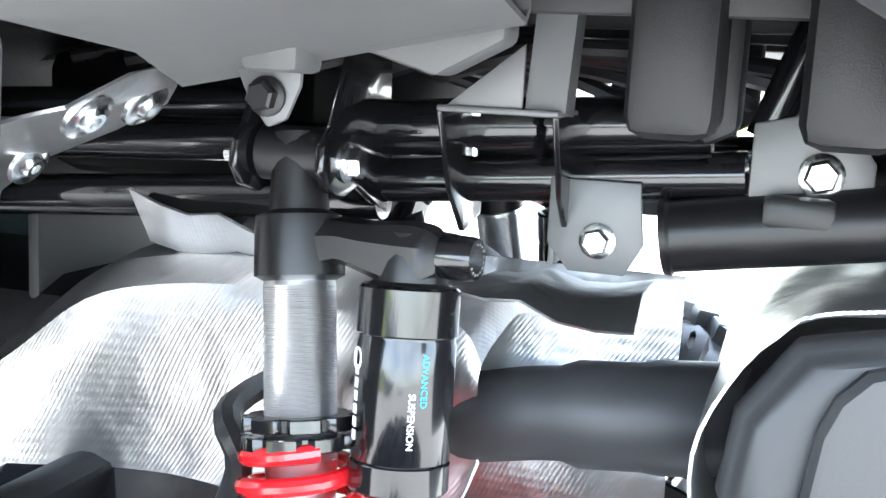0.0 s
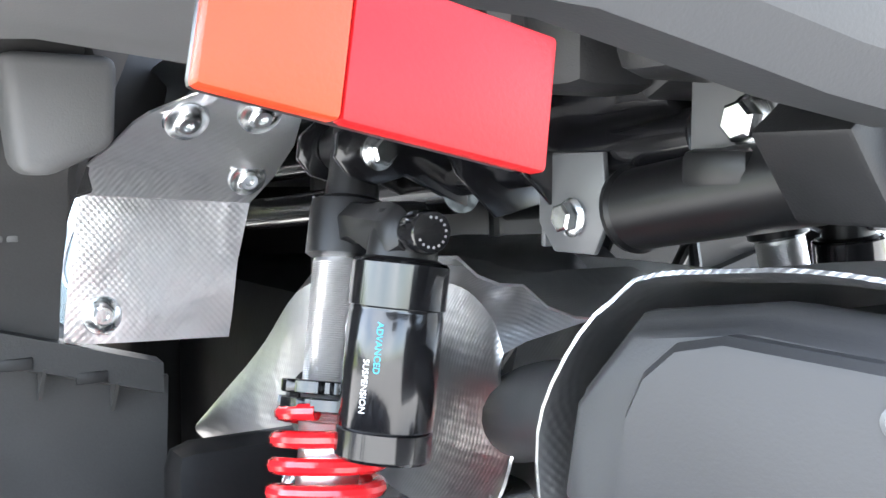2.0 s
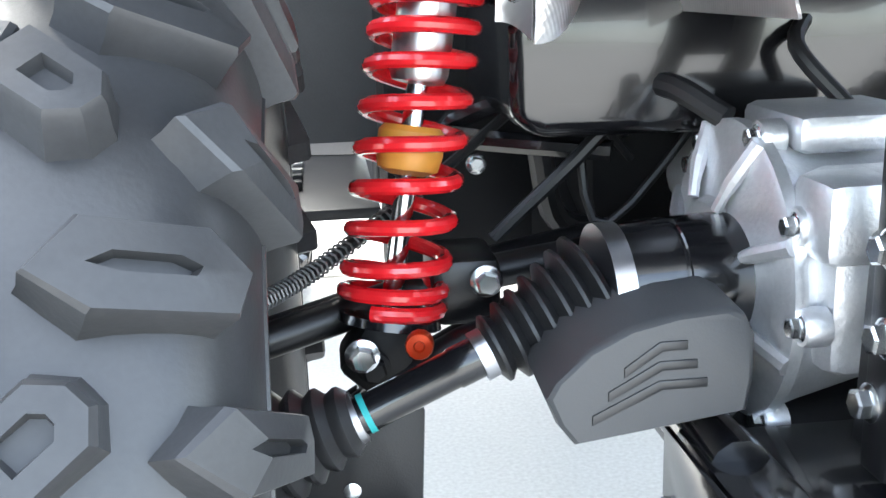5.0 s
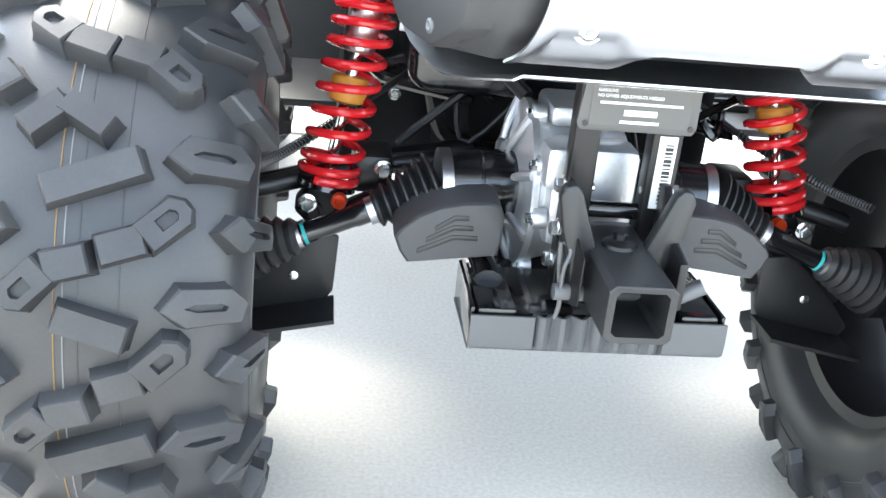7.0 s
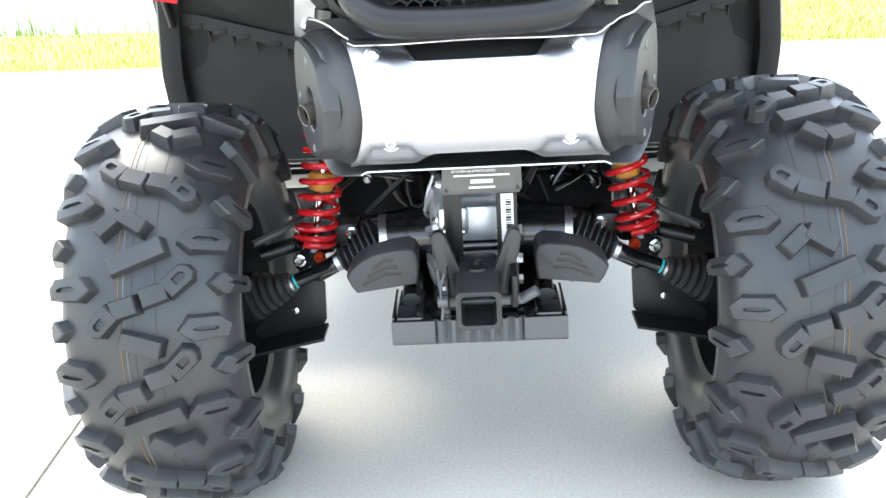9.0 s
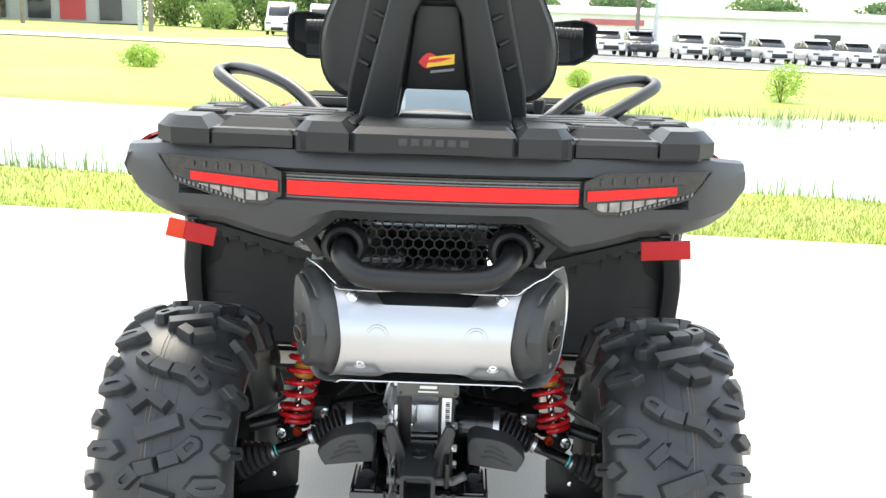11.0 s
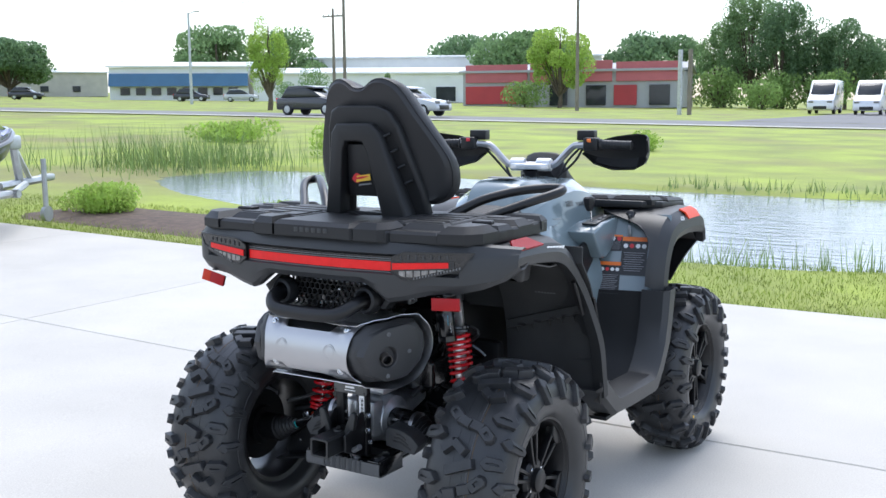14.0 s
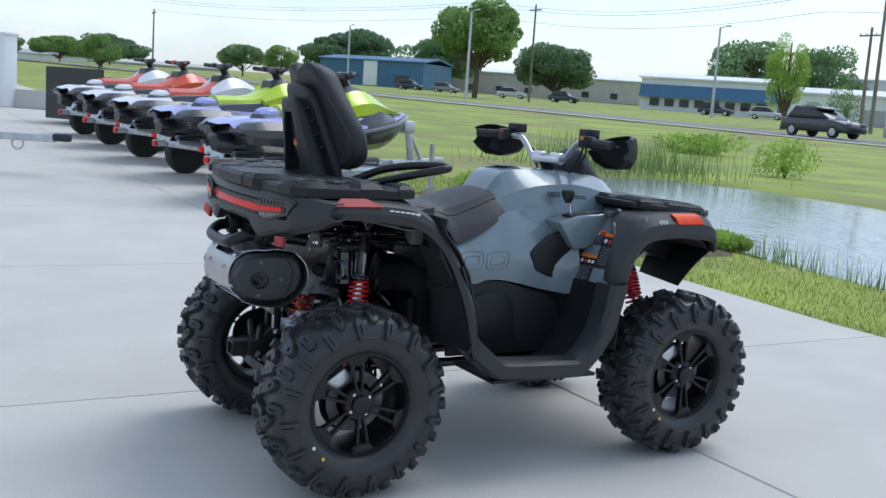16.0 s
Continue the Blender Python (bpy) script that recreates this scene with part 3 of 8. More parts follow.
def building(label, p, q, h, depth, wall, roof, fascia=None, fascia_z=(0, 0), bays=(), z=None):
    """A long low building whose front runs from p to q; bays: (along 0..1, width m, base, top, material)."""
    a, b = Vector((*p, 0)), Vector((*q, 0))
    L = (b - a).length
    z = (terrain(*p) + terrain(*q)) / 2 if z is None else z
    yaw = math.degrees(math.atan2((b - a).y, (b - a).x))
    t = thing("building", label, "building", pose(p[0], p[1], z - 0.1, 0, 0, yaw))
    bm = B()
    box(bm, (L / 2, depth / 2, h / 2), (L, depth, h))
    part("wall", bm, wall, t, smooth=0)
    bm = B()
    prism(bm, [(-0.4, h), (depth / 2, h + 0.9), (depth + 0.4, h), (depth + 0.4, h + 0.25), (depth / 2, h + 1.2), (-0.4, h + 0.25)], "yz", -0.4, L + 0.4)
    part("roof", bm, roof, t, smooth=0)
    if fascia:
        bm = B()
        prism(bm, [(-1.2, fascia_z[0]), (0.0, fascia_z[0]), (0.0, fascia_z[1]), (-0.3, fascia_z[1])], "yz", 0, L)
        part("canopy", bm, fascia, t, smooth=0)
    for s, w, z0, z1, m in bays:
        bm = B()
        box(bm, (s * L, -0.06, (z0 + z1) / 2), (w, 0.3, z1 - z0), 0.03)
        part("window" if m is GLASSD else "panel", bm, m, t, smooth=0)
    return t


building("low red and grey shop building with a flat roof", (-58, 100), (-34, 106), 4.0, 16, TRIMG, TRIMG, None, (0, 0), [(0.16, 7.2, 0.5, 2.5, REDW), (0.16, 7.2, 2.9, 4.9, PINKW), (0.42, 5, 2.9, 5.3, PINKW), (0.6, 4.5, 2.9, 5.2, PINKW), (0.85, 7, 2.9, 5.0, PINKW), (0.45, 2.0, 0.3, 2.5, GLASSD), (0.62, 2.2, 0.3, 2.5, GLASSD), (0.75, 2.5, 0.3, 2.5, REDW), (0.9, 2.2, 0.3, 2.5, GLASSD)])
building("large white warehouse behind the shop", (-112, 138), (-66, 160), 7.6, 30, WALLW, WALLW, None, (0, 0), [(0.75, 14, 7.5, 9.2, TRIMG), (0.2, 3, 0.2, 3, GLASSD)])
building("white building with a blue canopy roof", (-120.4, 102.6), (-104.6, 115.4), 5.0, 20, WALLW, WALLW, ROOFB, (2.2, 4.1), [(s / 9, 1.4, 0.9, 2.0, GLASSD) for s in range(1, 9)])
building("white metal workshop by the road", (-104, 115.9), (-70, 140), 4.4, 14, WALLW, WALLW, None, (0, 0), [(0.3, 3, 0.2, 2.6, TRIMG), (0.7, 3, 0.2, 2.4, GLASSD), (0.93, 5, 1.6, 2.8, ROOFB)])
building("long beige low building", (-200, 112), (-176, 150), 5.0, 22, WALLG, WALLW, None, (0, 0), [(s / 7, 1.6, 1.0, 2.2, GLASSD) for s in range(1, 7)])
building("blue-fronted shop with a white gable", (-190, 78), (-172, 92), 5.0, 14, ROOFB, ROOFB, None, (0, 0), [(0.5, 3.0, 0.2, 5.0, WALLW), (0.2, 3, 0.8, 2.4, GLASSD), (0.8, 3, 0.8, 2.4, GLASSD)])
building("long white showroom behind the parked cars", (5, 132), (75, 128), 4.6, 20, WALLW, WALLW, None, (0, 0), [(s / 12, 3.2, 0.5, 2.9, GLASSD) for s in range(3, 12, 2)] + [(0.2, 8, 3.3, 4.0, PINKW)])
building("low pale building in the distance", (-300, 40), (-290, 90), 4.0, 20, WALLG, WALLG, z=2.4)
building("low pale building in the distance", (-260, 20), (-256, 45), 3.6, 14, WALLW, TRIMG, z=2.6)

# poles, wires, sign
POLE = mat("weathered_pole", (0.22, 0.19, 0.16), 0.85, vary=0.2, scale=2, bump=0.5, bscale=30)
GALV = mat("galvanised_steel", (0.5, 0.52, 0.53), 0.45, 0.8, vary=0.15, scale=8)


def utility_pole(x, y, h, lamp=False, material=None):
    t = thing("utility_pole", "slim street lamp pole with an arm" if lamp else "tall wooden utility pole with a crossarm", "pole", pose(x, y, terrain(x, y)))
    bm = B()
    tube(bm, [(0, 0, -0.3), (0, 0, h)], [0.17, 0.11], 10)
    part("shaft", bm, material or POLE, t)
    bm = B()
    if lamp:
        tube(bm, [(0, 0, h - 0.1), (0.9, 0, h + 0.1)], 0.05, 8)
        box(bm, (1.2, 0, h + 0.1), (0.7, 0.25, 0.14), 0.04)
        part("lamp_arm", bm, GALV, t)
    else:
        box(bm, (0, 0, h - 0.7), (2.4, 0.12, 0.14), 0.02)
        part("crossarm", bm, POLE, t)
        for dx in (-1.1, -0.5, 0.5, 1.1):
            bm = B()
            lathe(bm, (dx, 0, h - 0.63), (0, 0, 1), [(0, 0.03), (0.05, 0.06), (0.12, 0.06), (0.16, 0.03)], 8)
            part("insulator", bm, GALV, t)
    return t


for x, y, h, lamp in ((-34.2, 78.5, 12.5, False), (12.2, 71, 12, False), (-52.9, 70.6, 12.5, False), (-78, 77, 9.5, True), (-89, 53, 9, True), (-56.6, 73.9, 9, False), (13.3, 70, 9.5, True), (-6, 84, 8, True), (-140, 62, 9, True), (-170, 40, 10, False), (-104, 71, 12, False)):
    utility_pole(x, y, h, lamp, GALV if lamp else None)
for dz, off in ((0, -1.1), (0, 1.1), (-1.6, 0)):
    w = thing("overhead_wire", "thin dark overhead wire between the poles", "wire")
    bm = B()
    stops = [(-170, 40), (-104, 71), (-52.9, 70.6), (-34.2, 78.5), (12.2, 71), (60, 78)]
    pts = []
    for (x0, y0), (x1, y1) in zip(stops, stops[1:]):
        for k in range(8):
            s = k / 8
            pts.append((x0 + (x1 - x0) * s, y0 + (y1 - y0) * s + off * 0.3, terrain(x0, 70) + 11.4 + dz + off * 0.2 - 1.4 * 4 * s * (1 - s)))
    tube(bm, pts, 0.022, 4)
    part("strand", bm, BLACKP, w)
sign = thing("sign_board", "back of a grey sign board on two posts", "sign", pose(-22, 70, terrain(-22, 70), 0, 0, -20))
for dx, m in ((-0.45, GALV), (0.45, POLE)):
    bm = B()
    box(bm, (dx, 0, 2.2), (0.28, 0.2, 4.9), 0.02)
    part("post", bm, m, sign, smooth=0)


ad = thing("sign_board", "small red sign board with white writing on the verge", "sign", pose(-41.3, 62.4, terrain(-41.3, 62.4), 0, 0, 35))
bm = B()
box(bm, (0, 0, 0.85), (1.9, 0.12, 0.95), 0.02)
part("board", bm, REDW, ad, smooth=0)
bm = B()
box(bm, (0.05, -0.065, 0.85), (1.3, 0.02, 0.22))
part("printed_bar", bm, WHITEP, ad)
for dx in (-0.8, 0.8):
    bm = B()
    box(bm, (dx, 0, 0.2), (0.08, 0.08, 0.5))
    part("post", bm, GALV, ad)
gp = thing("gate_pillar", "white square gate pillar beyond the concrete", "pillar", pose(-26.3, 1.75, terrain(-26.3, 1.75), 0, 0, 30))
bm = B()
box(bm, (0, 0, 0.95), (0.55, 0.4, 1.9), 0.02)
box(bm, (0, 0, 1.93), (0.62, 0.46, 0.07), 0.015)
part("shaft", bm, WALLW, gp)
lw = thing("low_barrier", "low weathered grey concrete barrier beside the pillar", "barrier", pose(-26.0, 2.65, terrain(-26, 2.6), 0, 0, 60))
bm = B()
prism(bm, [(-0.28, 0), (0.28, 0), (0.2, 0.5), (-0.2, 0.5)], "xz", -0.75, 0.75, 0.02, Matrix.Rotation(math.pi / 2, 4, "Z"))
part("block", bm, WALLG, lw)

# ---- road vehicles ----
CARGLASS = mat("car_glass", (0.02, 0.024, 0.028), 0.05, vary=0.1)
CARRUB = mat("car_tyre", (0.02, 0.02, 0.02), 0.7, vary=0.1)
CARPAINT = {k: mat(f"car_paint_{k}", c, 0.25, 0.2, vary=0.04, coat=0.6) for k, c in dict(white=(0.72, 0.72, 0.73), silver=(0.5, 0.51, 0.52), dark=(0.03, 0.032, 0.04), red=(0.42, 0.02, 0.025), blue=(0.03, 0.06, 0.14), grey=(0.2, 0.21, 0.22)).items()}


def car(x, y, yaw, paint, van=False, label=""):
    """Nose along local +x."""
    L, Wd, H = (5.6, 2.0, 2.65) if van else (4.5, 1.82, 1.66)
    t = thing("van" if van else "car", label or f"{paint} parked {'van' if van else 'car'}", "van" if van else "car", pose(x, y, terrain(x, y) + 0.05, 0, 0, yaw))
    low = [(-L / 2, 0.3), (-L / 2, 0.95 if not van else H - 0.15), (-L / 2 + 0.15, 1.0 if not van else H), (L / 2 - 1.25, 1.02 if not van else 1.35), (L / 2 - 0.1, 0.82 if not van else 1.05), (L / 2, 0.6), (L / 2, 0.3)]
    bm = B()
    if van:
        low = [(-L / 2, 0.3), (-L / 2, H - 0.2), (-L / 2 + 0.25, H), (L / 2 - 2.2, H), (L / 2 - 1.0, 1.5), (L / 2 - 0.1, 1.1), (L / 2, 0.7), (L / 2, 0.3)]
    prism(bm, low, "xz", -Wd / 2, Wd / 2, 0.12, seg=3)
    part("body", bm, CARPAINT[paint], t)
    bm = B()
    if van:
        prism(bm, [(L / 2 - 2.15, H - 0.2), (L / 2 - 1.02, 1.55), (L / 2 - 0.95, 1.55), (L / 2 - 2.05, H - 0.15)], "xz", -Wd / 2 + 0.15, Wd / 2 - 0.15, 0.02)
        prism(bm, [(L / 2 - 2.6, 1.5), (L / 2 - 2.6, H - 0.4), (L / 2 - 2.0, H - 0.45), (L / 2 - 1.4, 1.5)], "xz", -Wd / 2 - 0.01, Wd / 2 + 0.01, 0.01)
    else:
        prism(bm, [(-L / 2 + 0.25, 0.98), (-L / 2 + 0.75, H - 0.1), (-0.2, H - 0.05), (L / 2 - 1.75, H - 0.3), (L / 2 - 1.2, 1.0)], "xz", -Wd / 2 + 0.08, Wd / 2 - 0.08, 0.1, seg=3)
    part("windscreen" if van else "cabin_glass", bm, CARGLASS, t)
    if not van:
        bm = B()
        prism(bm, [(-L / 2 + 0.72, H - 0.12), (-L / 2 + 0.85, H), (-0.2, H + 0.03), (0.45, H - 0.05), (0.5, H - 0.14)], "xz", -Wd / 2 + 0.14, Wd / 2 - 0.14, 0.03)
        part("roof", bm, CARPAINT[paint], t)
    for sx in (-1, 1):
        for sy in (-1, 1):
            bm = B()
            lathe(bm, (sx * L * 0.31, sy * (Wd / 2 - 0.2), 0.34), (0, sy, 0), [(0, 0.3), (0.0, 0.34), (0.2, 0.34), (0.22, 0.24), (0.2, 0.23), (0.21, 0.05)], 18)
            w = part("wheel", bm, CARRUB, t)
            bm = B()
            lathe(bm, (sx * L * 0.31, sy * (Wd / 2 - 0.02), 0.34), (0, sy, 0), [(0, 0.22), (0.03, 0.21), (0.04, 0.06)], 12)
            part("rim", bm, GALV, w)
    for sy in (-1, 1):
        bm = B()
        box(bm, (L / 2 - 0.08, sy * (Wd / 2 - 0.3), 0.78 if not van else 0.95), (0.16, 0.4, 0.16), 0.04)
        part("headlight", bm, LAMPSILVER, t)
        bm = B()
        box(bm, (-L / 2 + 0.05, sy * (Wd / 2 - 0.15), 0.85), (0.12, 0.2, 0.3), 0.03)
        part("tail_light", bm, REDLENS, t)
    bm = B()
    box(bm, (L / 2 - 0.02, 0, 0.5), (0.08, 1.0, 0.26), 0.03)
    part("grille", bm, BLACKP, t)
    return t


car(-30.2, 46.4, 0, "silver", label="silver estate car on the road")
car(-35.6, 44.6, 0, "dark", label="dark sport utility car on the road")
for k, (x, y, paint, van) in enumerate(((-6.6, 82, "white", True), (-3.0, 82, "white", True), (-11.5, 84, "white", True), (-15, 84, "white", True), (1.4, 66, "red", False), (4.3, 66, "silver", False), (7.0, 66, "white", False), (9.4, 66, "white", False), (11.6, 66, "dark", False), (14.8, 66, "white", False), (17.4, 66, "grey", False), (20, 66, "white", False), (23, 66, "silver", False), (26, 67, "white", False), (29, 67, "dark", False))):
    car(x, y, -90 + rng.uniform(-4, 4), paint, van, f"{paint} {'high-roofed van' if van else 'car'} parked nose out in a row")
for x, y, paint in ((-92, 100, "silver"), (-97, 96, "dark"), (-120, 88, "dark"), (-128, 84, "silver"), (-150, 78, "dark"), (-145, 82, "grey")):
    car(x, y, 40 + rng.uniform(-10, 10), paint, label=f"{paint} car parked before the far buildings")

# ---- watercraft on trailers ----
PWC = {k: mat(f"craft_{k}", c, 0.3, vary=0.05, coat=0.5) for k, c in dict(lime=(0.55, 0.72, 0.02), lilac=(0.36, 0.38, 0.68), black=(0.012, 0.012, 0.0135), red=(0.66, 0.09, 0.035), white=(0.75, 0.75, 0.76), grey=(0.05, 0.051, 0.055)).items()}


def trailer(t, load=True):
    for sx in (-1, 1):
        bm = B()
        tube(bm, [(sx * 0.56, -0.85, 0.42), (sx * 0.52, 0.9, 0.42), (sx * 0.07, 1.75, 0.45)], 0.04, 6)
        part("side_rail", bm, GALV, t)
        bm = B()
        box(bm, (sx * 0.3, 0.0, 0.52), (0.1, 1.7, 0.06), 0.015)
        part("bunk", bm, PWC["grey"], t, "carpeted bunk")
    for y in (-0.8, 0.0, 0.9):
        bm = B()
        tube(bm, [(-0.6, y, 0.42), (0.6, y, 0.42)], 0.045, 6)
        for sx in (-1, 1):
            box(bm, (sx * 0.3, y, 0.47), (0.05, 0.05, 0.1))
        part("crossbar", bm, GALV, t)
    bm = B()
    tube(bm, [(0, 1.4, 0.45), (0, 2.2, 0.48)], 0.045, 6)
    box(bm, (0, 2.25, 0.49), (0.1, 0.2, 0.08), 0.02)
    part("tongue", bm, GALV, t)
    bm = B()
    tube(bm, [(0, 1.75, 0.47), (0.0, 1.66, 0.95)], 0.045, 6)
    box(bm, (0, 1.64, 0.92), (0.14, 0.2, 0.16), 0.03)
    tube(bm, [(0, 1.95, 0.47), (0.0, 1.7, 0.85)], 0.03, 6)
    part("winch_post", bm, GALV, t)
    bm = B()
    tube(bm, [(0.14, 2.0, 0.72), (0.14, 2.0, 0.12)], 0.03, 8)
    lathe(bm, (0.12, 2.0, 0.09), (1, 0, 0), [(0, 0.09), (0.05, 0.09)], 14)
    part("jack", bm, GALV, t)
    for sx in (-1, 1):
        bm = B()
        lathe(bm, (sx * 0.65, -0.42, 0.3), (sx, 0, 0), [(0, 0.15), (0, 0.28), (0.03, 0.3), (0.14, 0.3), (0.17, 0.28), (0.17, 0.18), (0.12, 0.17)], 24)
        w = part("wheel", bm, CARRUB, t)
        bm = B()
        lathe(bm, (sx * 0.76, -0.42, 0.3), (sx, 0, 0), [(0, 0.18), (0.05, 0.18), (0.02, 0.13), (0.03, 0.08), (0.05, 0.06), (0.09, 0.035)], 20)
        part("rim", bm, GALV, w)
        for k in range(5):
            a = 2 * math.pi * k / 5
            bm = B()
            lathe(bm, (sx * 0.787, -0.42 + 0.115 * math.cos(a), 0.3 + 0.115 * math.sin(a)), (sx, 0, 0), [(0, 0.018), (0.006, 0.018)], 8)
            part("rim_hole", bm, BLACKP, w)
        bm = B()
        sheet(bm, [[(sx * x, -0.42 + 0.37 * math.cos(a), 0.3 + 0.36 * math.sin(a)) for x in (0.62, 0.7, 0.84, 0.88)] for a in np.linspace(0.4, 2.74, 12)], 0.012)
        part("fender", bm, GALV, t)
        bm = B()
        box(bm, (sx * 0.6, -0.92, 0.43), (0.03, 0.2, 0.09), 0.01)
        part("rear_rail", bm, WHITEP, t)
        bm = B()
        box(bm, (sx * 0.54, -1.03, 0.43), (0.1, 0.04, 0.07), 0.015)
        part("tail_light", bm, REDLENS, t)


def craft(t, hull, deck, seat, rear, trim):
    """A sit-on watercraft, bow along local +y."""
    def section(y, w, zk, zc, zd, zt):
        return [(0, y, zk), (w * 0.55, y, zk + 0.05), (w * 0.9, y, zc), (w, y, zd), (w * 0.96, y, zd + 0.05), (w * 0.7, y, zt), (-w * 0.7, y, zt), (-w * 0.96, y, zd + 0.05), (-w, y, zd), (-w * 0.9, y, zc), (-w * 0.55, y, zk + 0.05)]

    def shell(name, rows, m, parent=t, k=3, label="", closed=True):
        cols = [smooth_path([r[j] for r in rows], k) for j in range(len(rows[0]))]
        bm = B()
        rings(bm, [[c[i] for c in cols] for i in range(len(cols[0]))], closed=closed, caps=closed)
        return part(name, bm, PWC[m], parent, label, smooth=40)
    shell("hull", [section(-1.12, 0.46, 0.62, 0.68, 0.8, 0.84), section(-0.6, 0.55, 0.56, 0.66, 0.79, 0.84), section(0.2, 0.56, 0.56, 0.68, 0.82, 0.86), section(0.9, 0.46, 0.6, 0.76, 0.92, 0.95), section(1.3, 0.26, 0.74, 0.88, 1.0, 1.02), section(1.54, 0.08, 0.92, 0.98, 1.04, 1.05)], hull)
    bm = B()
    for sx in (-1, 1):
        tube(bm, [(sx * 0.47, -1.14, 0.81), (sx * 0.565, -0.6, 0.8), (sx * 0.575, 0.2, 0.83), (sx * 0.475, 0.9, 0.93), (sx * 0.27, 1.3, 1.01), (sx * 0.06, 1.56, 1.05)], 0.03, 8, 4)
        part("rub_rail", bm, PWC["grey"], t)
        bm = B()
    bm.free()
    for sx in (-1, 1):
        shell("stern_pod", [[(sx * w, y, z0), (sx * (w + 0.02), y, (z0 + z1) / 2), (sx * (w - 0.06), y, z1), (sx * (w - 0.2), y, z1), (sx * (w - 0.24), y, z0)] for y, w, z0, z1 in ((-1.25, 0.4, 0.8, 0.86), (-1.1, 0.5, 0.76, 0.92), (-0.75, 0.56, 0.76, 0.93), (-0.4, 0.56, 0.78, 0.9), (-0.15, 0.54, 0.8, 0.86))], "grey")
        shell("side_deck", [[(sx * w, y, z), (sx * (w - 0.02), y, z + 0.05), (sx * (w - 0.14), y, z + 0.06), (sx * (w - 0.2), y, z)] for y, w, z in ((-0.55, 0.5, 0.875), (-0.2, 0.53, 0.865), (0.15, 0.53, 0.865), (0.5, 0.5, 0.88))], rear)
        bm = B()
        prism(bm, [(0.05, 0.945), (0.5, 0.985), (0.55, 1.02), (0.12, 0.985)], "yz", sx * 0.345 - 0.01, sx * 0.345 + 0.01, 0.004)
        part("side_mark", bm, PWC["white"], t)
    shell("stern_deck", [[(w, y, z), (w * 0.7, y, z + 0.05), (0, y, z + 0.03), (-w * 0.7, y, z + 0.05), (-w, y, z)] for y, w, z in ((-1.28, 0.3, 0.84), (-1.05, 0.36, 0.9), (-0.8, 0.34, 0.91), (-0.55, 0.26, 0.93))], rear, closed=False)
    body = [(-0.75, 0.2, 0.84, 1.0), (-0.4, 0.24, 0.85, 1.06), (0.1, 0.25, 0.86, 1.1), (0.5, 0.34, 0.9, 1.2), (0.9, 0.33, 0.94, 1.16), (1.3, 0.2, 1.0, 1.08)]
    shell("seat_base", [[(w, y, z0), (w * 0.85, y, z1 - 0.06), (w * 0.4, y, z1), (-w * 0.4, y, z1), (-w * 0.85, y, z1 - 0.06), (-w, y, z0)] for y, w, z0, z1 in body], "grey")
    shell("rear_seat", [[(w, y, z0), (w * 0.9, y, z1 - 0.04), (w * 0.4, y, z1), (-w * 0.4, y, z1), (-w * 0.9, y, z1 - 0.04), (-w, y, z0)] for y, w, z0, z1 in ((-0.76, 0.07, 1.0, 1.04), (-0.66, 0.12, 0.98, 1.075), (-0.54, 0.14, 0.98, 1.08), (-0.42, 0.13, 0.98, 1.05))], rear)
    shell("seat", [[(w, y, z0), (w * 0.9, y, z1 - 0.05), (w * 0.4, y, z1), (-w * 0.4, y, z1), (-w * 0.9, y, z1 - 0.05), (-w, y, z0)] for y, w, z0, z1 in ((-0.52, 0.15, 0.99, 1.11), (-0.3, 0.18, 0.98, 1.12), (0.0, 0.2, 1.0, 1.13), (0.22, 0.19, 1.05, 1.2), (0.45, 0.16, 1.12, 1.31))], seat)
    for sx in (-1, 1):
        shell("bow_panel", [[(sx * w, y, z0), (sx * (w + 0.03), y, (z0 + z1) / 2), (sx * w * 0.55, y, z1), (sx * w * 0.4, y, z1 - 0.03)] for y, w, z0, z1 in ((0.15, 0.24, 1.02, 1.12), (0.4, 0.33, 1.02, 1.3), (0.7, 0.32, 1.06, 1.33), (1.1, 0.2, 1.08, 1.18), (1.4, 0.1, 1.06, 1.1))], deck)
    shell("bow_tip", [[(w, y, z0), (w * 0.5, y, z1), (-w * 0.5, y, z1), (-w, y, z0)] for y, w, z0, z1 in ((1.2, 0.24, 1.0, 1.09), (1.45, 0.13, 1.02, 1.1), (1.6, 0.03, 1.03, 1.08))], rear)
    shell("hood", [[(w, y, z0), (w * 0.6, y, z1), (-w * 0.6, y, z1), (-w, y, z0)] for y, w, z0, z1 in ((0.36, 0.13, 1.25, 1.36), (0.6, 0.18, 1.28, 1.38), (0.95, 0.1, 1.2, 1.28))], trim)
    bm = B()
    tube(bm, [(0, 0.58, 1.34), (0, 0.5, 1.48)], 0.06, 8)
    tube(bm, [(-0.36, 0.4, 1.52), (-0.1, 0.5, 1.5), (0.1, 0.5, 1.5), (0.36, 0.4, 1.52)], 0.03, 8, 3)
    box(bm, (0, 0.5, 1.5), (0.2, 0.12, 0.09), 0.03)
    part("handlebar", bm, PWC["black"], t)
    for sx in (-1, 1):
        bm = B()
        box(bm, (sx * 0.19, 0.47, 1.52), (0.07, 0.09, 0.07), 0.02)
        part("grip_control", bm, PWC["red" if deck == "red" else "black"], t)
    bm = B()
    lathe(bm, (0, -1.12, 0.66), (0, -1, 0), [(0, 0.12), (0.1, 0.11), (0.2, 0.08), (0.2, 0.05)], 14)
    part("jet_nozzle", bm, PWC["black"], t)
    bm = B()
